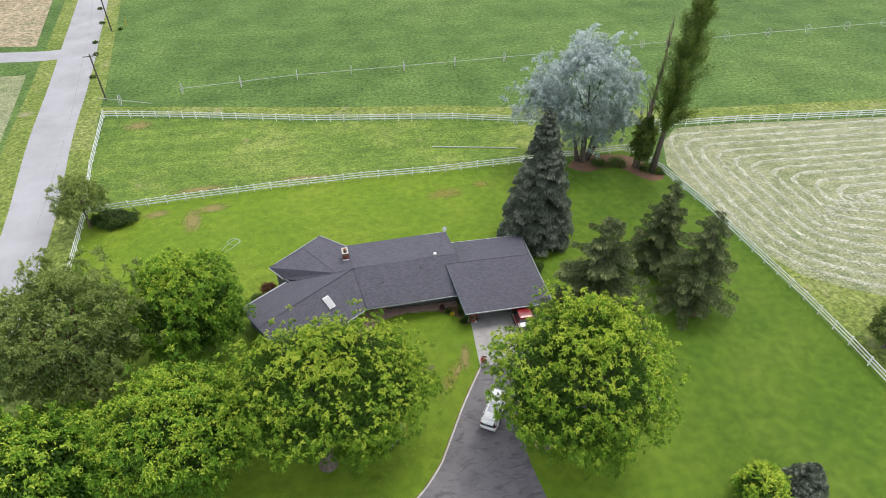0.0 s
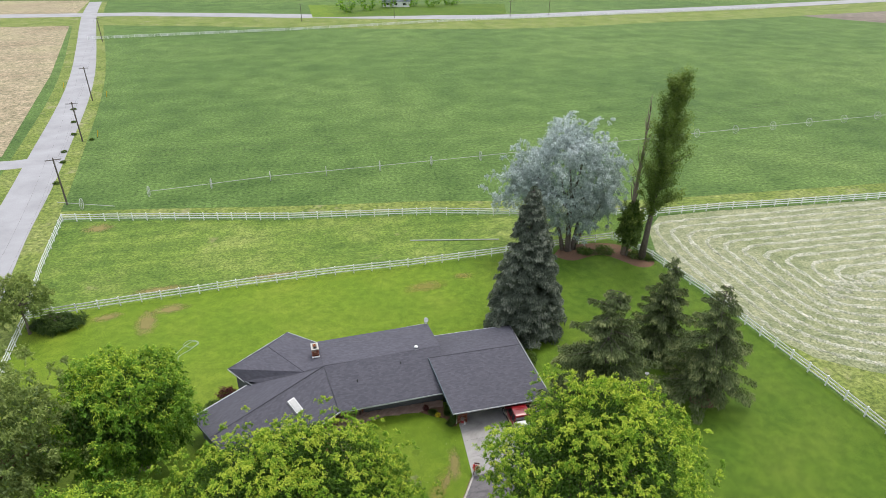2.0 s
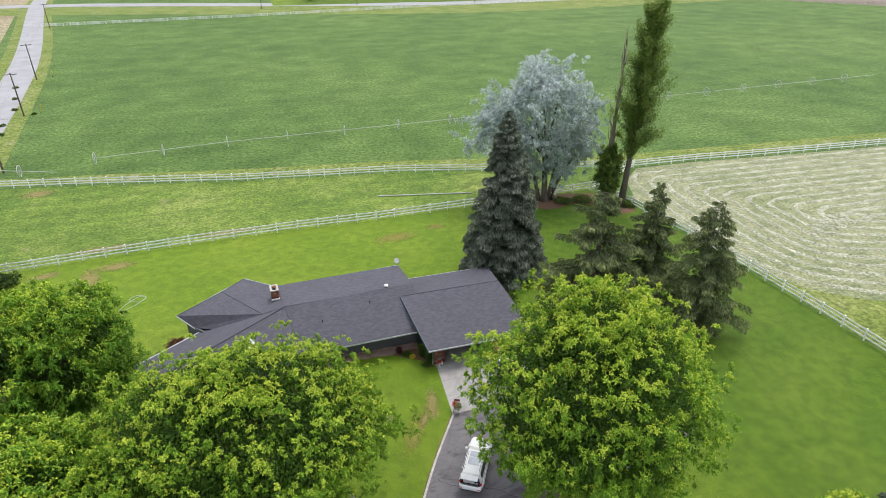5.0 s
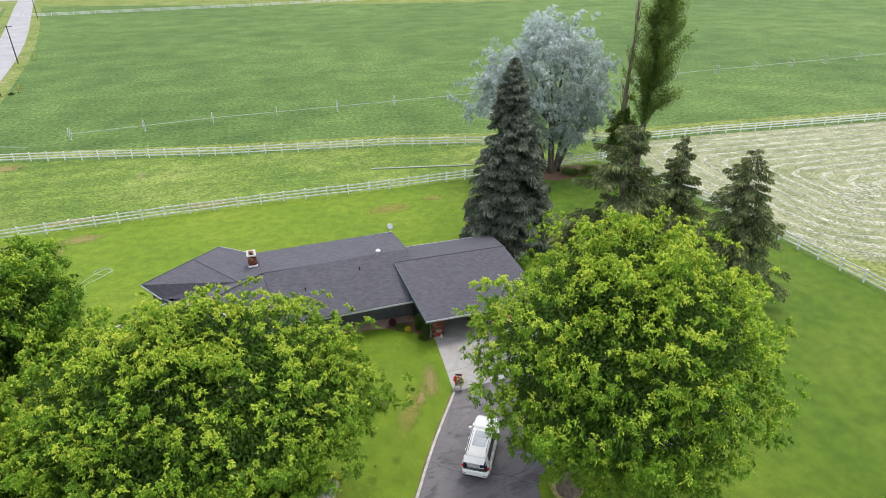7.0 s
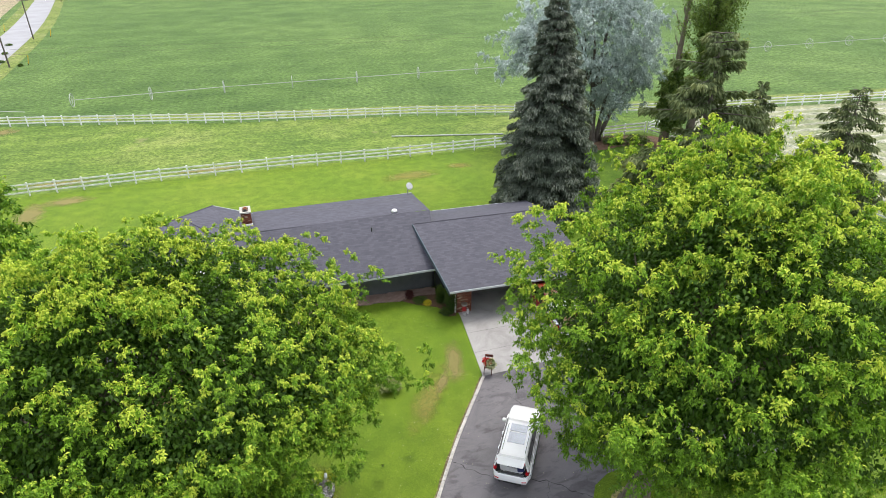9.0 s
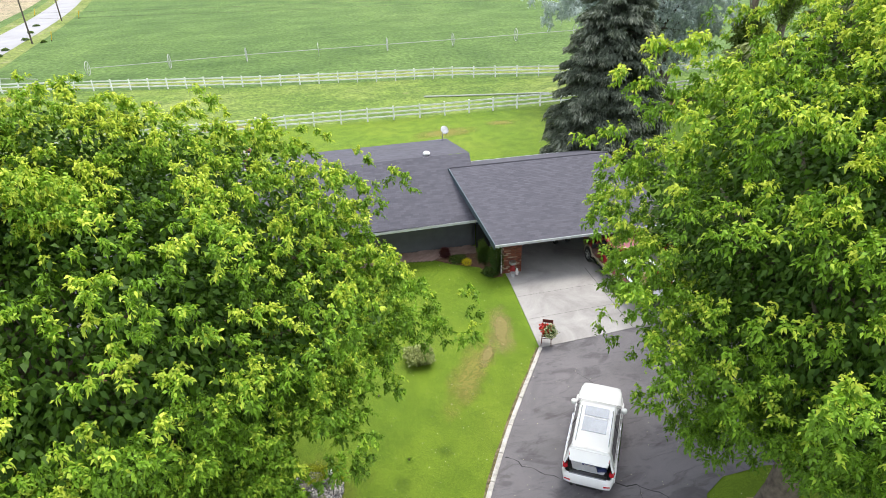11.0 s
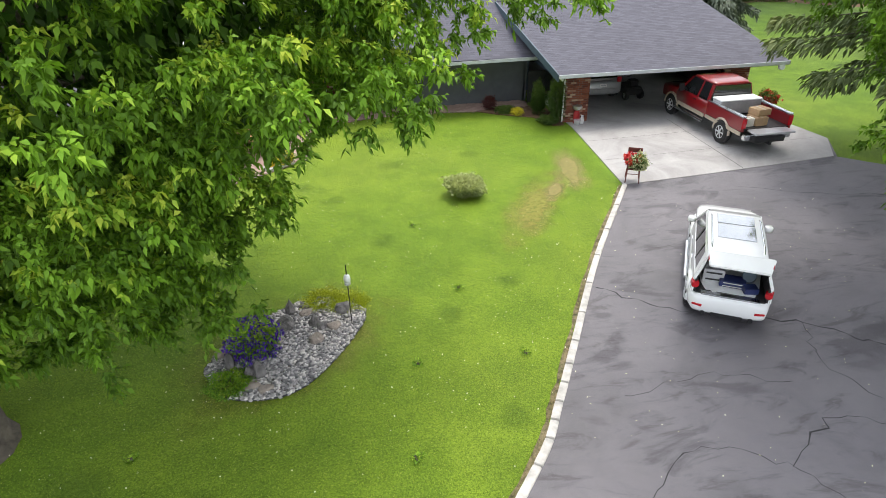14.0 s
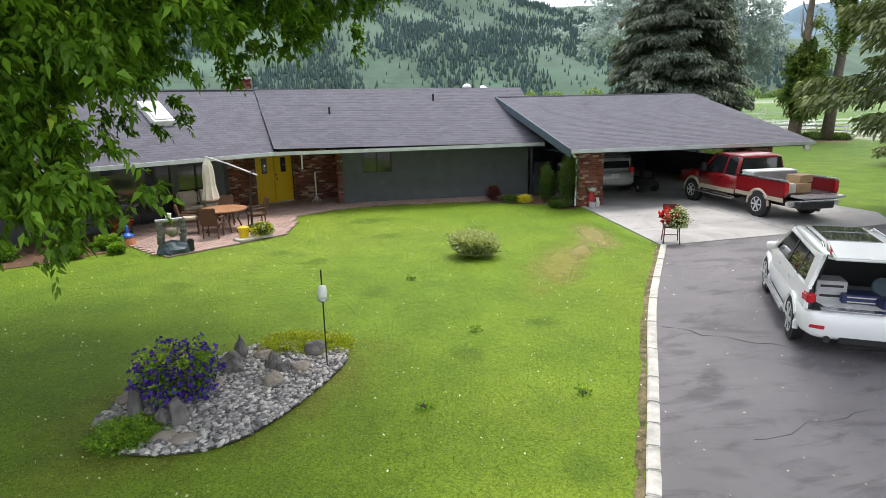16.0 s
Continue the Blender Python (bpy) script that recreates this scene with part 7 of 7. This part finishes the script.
TX, TY = -12.4, 5.7
table = thing("patio_table", "round wooden patio table with brown legs", "table", Matrix.Translation((TX, TY, 0.05)))
part("tabletop", Build().lathe([(0.72, 0.68), (0.76, 0.7), (0.76, 0.73), (0.73, 0.74)], sides=32), M_TABLE, table)
for a in (0.5, 2.07, 3.64, 5.2):
    part("leg", Build().tube([(0.6 * math.cos(a), 0.6 * math.sin(a), 0), (0.45 * math.cos(a), 0.45 * math.sin(a), 0.35), (0.58 * math.cos(a), 0.58 * math.sin(a), 0.69)], 0.03, 7), M_TERRA, table)
for a, cu in ((-100, False), (190, True), (20, False), (95, True)):
    r = radians(a)
    wicker_chair(pose(TX + 1.05 * math.cos(r), TY + 1.05 * math.sin(r), 0.05, 0, 0, a + 90), cu)
sofa = thing("patio_loveseat", "dark wicker loveseat with beige buttoned cushions", "sofa", pose(-13.6, 8.35, 0.05, 0, 0, 215))
part("seat", Build().box((0, 0, 0.32), (1.6, 0.7, 0.14)), M_TERRA, sofa, bevel=0.02)
part("backrest", Build().box((0, -0.36, 0.62), (1.7, 0.1, 0.6)), M_TERRA, sofa, bevel=0.03)
for s in (-1, 1):
    part("armrest", Build().box((s * 0.82, 0, 0.5), (0.1, 0.7, 0.36)), M_TERRA, sofa, bevel=0.03)
    part("cushion", Build().box((s * 0.39, 0.02, 0.45), (0.74, 0.62, 0.14)), M_CUSHION, sofa, "beige seat cushion", 0.05)
    part("back_cushion", Build().box((s * 0.39, -0.26, 0.76), (0.74, 0.16, 0.52)), M_CUSHION, sofa, "beige buttoned back cushion", 0.06)
    for y in (-0.3, 0.3):
        part("leg", Build().box((s * 0.76, y, 0.125), (0.06, 0.06, 0.25)), M_TERRA, sofa)


def umbrella():
    u = thing("cantilever_umbrella", "closed cream cantilever umbrella over the table", "umbrella", Matrix.Translation((0, 0, 0.05)))
    part("pole", Build().tube([(-11.55, 5.75, 0), (-11.5, 5.72, 1.2), (-11.36, 5.55, 1.95)], 0.035, 8), M_BLACK, u)
    part("arm", Build().tube([(-11.2, 5.45, 1.8), (-12.2, 6.1, 2.15), (-12.95, 6.6, 2.36)], 0.03, 8), M_GREYMETAL, u)
    part("crank_box", Build().box((-11.5, 5.7, 1.15), (0.12, 0.12, 0.18)), M_BLACK, u, bevel=0.02)
    c = Build()
    n = 16
    prof = [(0.05, 2.28), (0.13, 2.1), (0.16, 1.85), (0.17, 1.4), (0.24, 0.95), (0.2, 0.9)]
    pts = [(-12.9 + r * (1 + 0.22 * (k % 2)) * math.cos(k * 2 * math.pi / n), 6.55 + r * (1 + 0.22 * (k % 2)) * math.sin(k * 2 * math.pi / n), z) for r, z in prof for k in range(n)]
    c.add(pts, [(i * n + k, i * n + (k + 1) % n, (i + 1) * n + (k + 1) % n, (i + 1) * n + k) for i in range(len(prof) - 1) for k in range(n)] + [tuple(range(n))])
    part("canopy", c, M_CANVAS, u, "folded cream canvas canopy")
    part("base_plate", Build().box((-11.5, 5.6, 0.03), (0.9, 0.9, 0.05)), M_BLACK, u, bevel=0.01)


umbrella()


def fountain():
    f = thing("garden_fountain", "grey stone and log garden fountain", "fountain", pose(-13.35, 2.9, 0.04, 0, 0, 10))
    bm = bmesh.new()
    bmesh.ops.create_icosphere(bm, subdivisions=3, radius=1)
    for v in bm.verts:
        v.co *= 1 + 0.25 * noise.noise(v.co * 2 + Vector((3, 1, 5)))
        v.co = Vector((v.co.x * 0.46, v.co.y * 0.36, max(-0.2, v.co.z) * 0.3 + 0.06))
    me = bpy.data.meshes.new("basin")
    bm.to_mesh(me)
    bm.free()
    part("basin", me, M_FASCIA, f, "dark stone basin")
    for x, h, r in ((-0.3, 0.92, 0.1), (0.28, 0.98, 0.09)):
        b = Build()
        for k in range(7):
            b.lathe([(r * 0.9, 0), (r * 1.1, 0.04), (r * 1.05, 0.12), (r * 0.85, 0.13)], (x + 0.02 * math.sin(k * 2), 0.02 * math.cos(k), h / 7 * k), 9)
        part("column", b, M_STONE, f)
    part("trough", Build().tube([(-0.4, 0, 0.92), (0.3, 0, 0.94)], 0.05, 8), M_GREYMETAL, f)
    part("bowl", Build().lathe([(0.05, 0.45), (0.16, 0.55), (0.17, 0.68), (0.1, 0.72), (0.09, 0.66)], (0.0, 0, 0), 14), M_STONE2, f, smooth=True)
    part("cup", Build().lathe([(0.07, 0.97), (0.09, 1.12), (0.08, 1.12)], (-0.05, 0, 0), 12), M_WHITE, f)
    part("pump", Build().box((0.45, -0.1, 0.2), (0.14, 0.2, 0.36), 0.3), M_BLACK, f, bevel=0.03)


fountain()
sl = thing("stepping_slab", "grey stone slab at the patio edge", "slab", pose(-11.35, 4.15, 0.05, 0, 0, 35))
part("stone", Build().box((0, 0, 0.035), (1.1, 0.5, 0.07)), M_KERB, sl, bevel=0.015)
bk = thing("yellow_bucket", "small yellow lidded bucket on stone slab", "bucket", Matrix.Translation((-11.6, 4.08, 0.12)))
part("body", Build().lathe([(0.14, 0), (0.16, 0.28), (0.14, 0.28)], sides=16), M_YELLOW, bk)
part("lid", Build().lathe([(0.17, 0.28), (0.17, 0.31), (0.03, 0.36)], sides=16), M_YELLOW, bk)
shrub("flower_pot", "yellow and white flowers on stone slab", -11.12, 4.32, 0.12, 0.32, 0.36, L_SHRUB, 1300, 91, 0.06, None, "flowers", L_YELLOWFL, 120, 0.4, 0.06)
shrub("flower_pot", "white flowers on stone slab", -10.95, 4.45, 0.12, 0.2, 0.34, L_SHRUB, 600, 92, 0.06, None, "flowers", L_WHITEFL, 160, 0.4, 0.06)
gr = thing("barbecue_grill", "black and red covered barbecue at the house wall", "grill", pose(-15.6, 5.7, 0.05, 0, 0, 36))
part("hood", loft([(-0.35, 0.2, 0.75, 1.0), (-0.3, 0.28, 0.7, 1.1), (0.3, 0.28, 0.7, 1.1), (0.35, 0.2, 0.75, 1.0)], 16, 3), M_BLACK, gr, smooth=True)
part("cart", Build().box((0, 0, 0.36), (0.6, 0.5, 0.66)), M_BLACK, gr, bevel=0.02)
part("shelf", Build().box((0, -0.28, 0.52), (0.7, 0.1, 0.06)), M_REDPAINT, gr, bevel=0.01)
vs = thing("clay_chiminea", "terracotta pot with bright blue lid", "pot", Matrix.Translation((-15.0, 4.4, 0.04)))
part("pot", Build().lathe([(0.22, 0), (0.19, 0.16), (0.1, 0.26)], sides=16), M_TERRACOTTA, vs)
part("lid", Build().lathe([(0.19, 0.24), (0.17, 0.29), (0.06, 0.36), (0.05, 0.55), (0.01, 0.6)], sides=16), M_BLUE, vs, "bright blue glazed lid")
shrub("flower_pot", "pink flowers in a pot at the wall", -15.4, 5.2, 0.3, 0.28, 0.5, L_SHRUB, 700, 93, 0.08, None, "flowers", L_RED, 60, 0.4, 0.07)
st = thing("umbrella_stand", "white post on splayed feet in the entrance", "stand", Matrix.Translation((-9.5, 10.9, 0.05)))
part("post", Build().tube([(0, 0, 0.1), (0, 0, 1.25)], 0.03, 8), M_WHITE, st)
for a in (0.3, 1.87, 3.44, 5.0):
    part("foot", Build().tube([(0, 0, 0.25), (0.2 * math.cos(a), 0.2 * math.sin(a), 0.02)], 0.02, 6), M_WHITE, st)
tp = thing("porch_post", "slim white porch downpipe at the entrance", "pipe", Matrix.Translation((-9.9, 8.75, 0.05)))
part("pipe", Build().tube([(0, 0, 1.6), (0, 0, 2.25)], 0.03, 8), M_WHITE, tp)
gn = thing("milk_can_planter", "red milk can planter with white pail and tap", "planter", Matrix.Translation((0.78, 6.42, 0.05)))
part("can", Build().lathe([(0.13, 0), (0.14, 0.4), (0.1, 0.5), (0.1, 0.55)], sides=14), M_REDPAINT, gn)
part("basin", Build().lathe([(0.08, 0.55), (0.18, 0.62), (0.2, 0.74), (0.17, 0.74)], sides=14), M_GREYMETAL, gn)
part("pail", Build().lathe([(0.11, 0), (0.15, 0.22), (0.13, 0.22)], (-0.05, -0.24, 0), 14), M_FROST, gn, "pale enamel pail")
part("jug", Build().lathe([(0.07, 0), (0.09, 0.15), (0.05, 0.28), (0.06, 0.34)], (0.22, -0.1, 0), 12), M_WHITE, gn)


def flower_chair():
    c = thing("flower_chair", "old dark red chair holding red and white flowers", "chair", pose(0.42, 0.28, 0.05, 0, 0, 155))
    for x in (-0.19, 0.19):
        part("leg", Build().tube([(x * 1.15, 0.24, 0), (x, 0.18, 0.45)], 0.018, 6), M_BURG, c)
        part("leg", Build().tube([(x * 1.15, -0.26, 0), (x, -0.18, 0.45)], 0.018, 6), M_BURG, c)
        part("back_post", Build().tube([(x, -0.19, 0.45), (x * 1.1, -0.27, 1.0)], 0.016, 6), M_BURG, c)
    part("seat", Build().box((0, 0, 0.46), (0.44, 0.44, 0.03)), M_BURG, c, bevel=0.01)
    part("top_rail", Build().box((0, -0.27, 0.97), (0.46, 0.03, 0.16)), M_BURG, c, bevel=0.01)
    for x in (-0.1, 0, 0.1):
        part("spindle", Build().tube([(x, -0.19, 0.46), (x, -0.26, 0.92)], 0.01, 6), M_BURG, c)
    part("stretcher", Build().tube([(-0.2, 0, 0.22), (0.2, 0, 0.22)], 0.012, 6), M_BURG, c)


M_BURG = plain("dark_worn_red_wood", (0.13, 0.03, 0.025), 0.6, 0, 0.3, 9)
flower_chair()
shrub("flower_pot", "red and cream flowers spilling off a chair", 0.5, 0.12, 0.5, 0.27, 0.5, L_SHRUB, 1300, 95, 0.06, None, "flowers", L_WHITEFL, 260, 0.2, 0.05)
shrub("flower_pot", "red geraniums standing on a chair", 0.36, 0.3, 0.62, 0.24, 0.36, L_SHRUB, 300, 96, 0.06, None, "flowers", L_RED, 70, 0.2, 0.1)
hose = thing("garden_hose", "pale green garden hose lying on lawn", "hose")
part("hose", Build().tube(spline([(-28.2, 21.6, 0.04), (-28.5, 23.6, 0.04), (-27.6, 25.6, 0.04), (-26.6, 26.6, 0.04), (-25.9, 26.1, 0.04), (-26.6, 25.5, 0.04), (-27.6, 26.2, 0.04), (-27.0, 26.9, 0.04), (-26.0, 26.4, 0.04), (-26.6, 25.2, 0.04), (-27.8, 24.0, 0.04), (-27.6, 22.6, 0.04)], 6), 0.035, 6), M_HOSE, hose)
fd = thing("bird_bath", "small white stone ornament on the side lawn", "ornament", Matrix.Translation((22.0, 8.6, 0)))
part("bowl", Build().lathe([(0.1, 0), (0.05, 0.1), (0.06, 0.4), (0.25, 0.5), (0.24, 0.54)], sides=12), M_FROST, fd)


# ---- lawn detail: blades of grass, clover heads, fallen leaves ----
def within(p, poly):
    """Which of many points lie inside an outline."""
    hit = np.zeros(len(p), bool)
    for k in range(len(poly)):
        (x0, y0), (x1, y1) = poly[k - 1], poly[k]
        if y0 == y1:
            continue
        hit ^= ((y0 > p[:, 1]) != (y1 > p[:, 1])) & (p[:, 0] < (x1 - x0) * (p[:, 1] - y0) / (y1 - y0) + x0)
    return hit


def lawn_points(n, rng):
    p = np.stack([rng.uniform(-17, 0, 3 * n), rng.uniform(-14, 9.2, 3 * n)], 1)
    edge = np.interp(p[:, 1], [-13, -10.45, -7.45, -4.17, 0, 6.3], [-8.6, -6.35, -4.6, -2.75, -0.15, -0.3])
    mulch = [(-17.6, 2.1), (-16.4, 2.6), (-15.1, 3.6), (-14.9, 4.2), (-15.9, 7.2), (-19.4, 4.5)]
    return p[(p[:, 0] < edge) & ~within(p, BED) & ~within(p, PATIO) & ~within(p, mulch)][:n]


rng = np.random.default_rng(9)
pts = lawn_points(150000, rng)
n = len(pts)
base = np.concatenate([pts, np.full((n, 1), 0.01)], 1)
way = np.stack([rng.normal(0, 1.0, n), rng.normal(0, 1.0, n), np.full(n, 0.8)], 1)
ln = rng.uniform(0.018, 0.048, n)
q = leaf_quads(rng, base, way, ln, 0.011, 0.25)
tagged(quad_cloud("grass_blades", q, rng.uniform(0, 1, n), L_GRASS, None), "short mown blades of lawn grass", "grass", kind="stuff")
pts = lawn_points(900, rng)
n = len(pts)
base = np.concatenate([pts, np.full((n, 1), 0.05)], 1)
q = leaf_quads(rng, base, rng.normal(size=(n, 3)) + np.array([0, 0, 0.2]), rng.uniform(0.02, 0.05, n), 0.03, 0.05)
tagged(quad_cloud("clover_heads", q, rng.uniform(0.3, 1, n), L_WHITEFL, None), "white clover heads and petals in the lawn", "flowers", kind="stuff")
pts = np.stack([rng.uniform(-6, 6, 260), rng.uniform(-14, -1, 260)], 1)
base = np.concatenate([pts, np.full((260, 1), 0.045)], 1)
q = leaf_quads(rng, base, rng.normal(size=(260, 3)) * np.array([1, 1, 0.2]), rng.uniform(0.02, 0.045, 260), 0.02, 0.02)
tagged(quad_cloud("fallen_petals", q, rng.uniform(0.2, 1, 260), L_WHITEFL, None), "pale seeds fallen on the asphalt", "litter", kind="stuff")
for i, (x, y) in enumerate(((-7.85, -7.5), (-6.5, -4.9), (-5.6, -7.6), (-8.2, -9.9), (-13.0, -9.0), (-7.2, -1.4))):
    shrub("lawn_weed", "small leafy weed in the lawn", x, y, 0.01, 0.1, 0.09, L_MAPLE, 60, 120 + i, 0.06, None, "weed")


# ---- far valley: hedgerow trees, farmyard, wooded hills ----
def height(x, y, profile):
    return profile(x, y)


def hill(name, label, x0, x1, y0, depth, top, seed, mat, steps=70):
    """A wooded ridge rising away from the valley floor, with spurs and gullies."""
    b = Build()
    rows = 22
    for j in range(rows):
        for i in range(steps + 1):
            x = x0 + (x1 - x0) * i / steps
            s = j / (rows - 1)
            y = y0 + depth * s
            h = top(x) * (s ** 0.85) * (1 + 0.16 * noise.noise(Vector((x / 260, y / 260, seed)))) + 26 * noise.noise(Vector((x / 120, y / 150, seed + 4))) * min(1, 4 * s) * (1 - 0.6 * s)
            b.v.append((x, y, h if j else -2))
    for j in range(rows - 1):
        for i in range(steps):
            a = j * (steps + 1) + i
            b.f.append((a, a + 1, a + steps + 2, a + steps + 1))
    ob = part(name, b, mat, smooth=True)
    return tagged(ob, label, "hill", kind="structure"), b


near_top = lambda x: 292 + 26 * math.sin(x / 310 + 1.2) + 14 * math.sin(x / 120) - 0.075 * max(0, x - 350) - 0.02 * max(0, -x)
hill_ob, hb = hill("wooded_hill", "dark green conifer-covered hillside beyond the valley", -1300, 1500, 1050, 620, near_top, 3, M_HILL)
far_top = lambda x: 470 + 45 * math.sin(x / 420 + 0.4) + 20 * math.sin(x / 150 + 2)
hill("far_mountain", "forested mountain ridge in the distance, haze painted in blue", -2300, 3000, 2300, 900, far_top, 8, M_FARHILL)
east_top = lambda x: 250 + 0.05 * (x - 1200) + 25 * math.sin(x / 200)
hill("far_mountain", "forested mountain ridge in the distance, haze painted in blue", 900, 3200, 1350, 900, east_top, 9, M_FARHILL)

# conifers on the hillside
rng = np.random.default_rng(21)
b = Build()
V3 = hb.v
steps = 70
cone_v, cone_f = [], []
count = 0
for _ in range(30000):
    i, j = rng.uniform(0, steps - 0.01), rng.uniform(0, 19.5) 
    a = int(j) * (steps + 1) + int(i)
    fi, fj = i - int(i), j - int(j)
    p = np.array(V3[a]) * (1 - fi) * (1 - fj) + np.array(V3[a + 1]) * fi * (1 - fj) + np.array(V3[a + steps + 1]) * (1 - fi) * fj + np.array(V3[a + steps + 2]) * fi * fj
    if abs(p[0] - 330) > 720:
        continue
    dens = noise.noise(Vector((p[0] / 95, p[1] / 95, 2.5)))
    if dens < -0.22 and rng.uniform() < 0.9:
        continue
    h = rng.uniform(9, 20) * (0.7 if dens < 0 else 1)
    r = h * rng.uniform(0.15, 0.2)
    k0 = len(cone_v)
    for k in range(5):
        t = k * 1.2566 + rng.uniform(0, 0.4)
        cone_v.append((p[0] + r * math.cos(t), p[1] + r * math.sin(t), p[2] + h * 0.05))
    cone_v.append((p[0], p[1], p[2] + h))
    cone_f += [(k0 + k, k0 + (k + 1) % 5, k0 + 5) for k in range(5)]
    count += 1
b.v, b.f = cone_v, cone_f
tagged(part("hillside_conifers", b, M_CONIFER), "dense dark conifers covering the hillside", "forest", kind="stuff")


def tree_row(name, label, spots, mat, seed, size=0.9):
    rng = np.random.default_rng(seed)
    qs, tones = [], []
    for x, y, r, h in spots:
        n = 300
        d = unit(rng.normal(size=(n, 3)))
        p = d * np.array([r, r, h / 2]) * (rng.uniform(0.4, 1, n) ** 0.4)[:, None] * (1 + 0.2 * np.sin(d[:, :1] * 5 + x)) + np.array([x, y, h * 0.52])
        ln = size * rng.uniform(0.6, 1.3, n)
        qs.append(leaf_quads(rng, p, d + rng.normal(size=(n, 3)) * 0.5, ln, ln * 0.7, 0.1))
        # upper leaves paler
        tones.append(0.1 + 0.6 * rng.uniform(0, 1, n) + 0.3 * np.clip(d[:, 2], 0, 1))
    return tagged(quad_cloud(name, np.concatenate(qs), np.concatenate(tones), mat, None), label, "trees", kind="stuff")


rr = random.Random(3)
tree_row("valley_trees", "line of mixed trees across the valley floor", [(rr.uniform(-350, 900), rr.uniform(640, 900), rr.uniform(5, 9), rr.uniform(9, 17)) for _ in range(120)], L_POPLAR, 131, 2.2)
tree_row("farmyard_trees", "green trees round the far farmyard", [(x, y, 5, 9) for x, y in ((20, 330), (33, 338), (46, 345), (60, 350), (72, 345), (86, 352))], L_DEEP, 132, 1.2)
ground_piece("farmyard_lawn", [(0, 312), (105, 302), (120, 350), (0, 372)], 0.04, M_LAWN, "green lawn of the far farmyard", "lawn")
barn = thing("farmhouse", "low white farmhouse across the main road", "house", pose(52, 352, 0, 0, 0, -15))
part("wall", Build().box((0, 0, 1.6), (16, 8, 3.2)), M_WHITE, barn)
part("roof", Build().add([(-8.6, -4.8, 3.1), (8.6, -4.8, 3.1), (8.6, 0, 5.2), (-8.6, 0, 5.2), (-8.6, 4.8, 3.1), (8.6, 4.8, 3.1)], [(0, 1, 2, 3), (3, 2, 5, 4), (0, 3, 4), (1, 5, 2)]), M_FASCIA, barn)
for k in (-5, 0, 5):
    part("window", Build().box((k, -4.02, 1.7), (1.6, 0.06, 1.2)), M_GLASS, barn)
for x, y in ((-55.5, 66), (-62, 103)):
    pass
for i, (x, y, r) in enumerate(((-57.8, 84.5, 0.9), (-60.2, 97, 0.9), (-62, 104, 0.8), (-63.5, 117, 1.0), (-66.5, 128, 0.9), (-70, 141, 1.0), (-58.5, 112, 0.6))):
    shrub("field_tuft", "dark tuft of weeds at the field edge", x, y, 0, r * 0.6, 0.35, L_SHRUB, 200, 140 + i, 0.3, None, "weeds")
for x, y in ((-57.6, 113.5), (-64.8, 153.5), (-80, 168)):
    mk = thing("marker_post", "yellow cable marker post at the field edge", "post", pose(x, y, 0, 0, 12, 0))
    part("post", Build().box((0, 0, 0.9), (0.12, 0.06, 1.8)), M_YELLOW, mk)
    part("foot", Build().box((0, 0, 0.1), (0.16, 0.1, 0.2)), M_BLACK, mk)
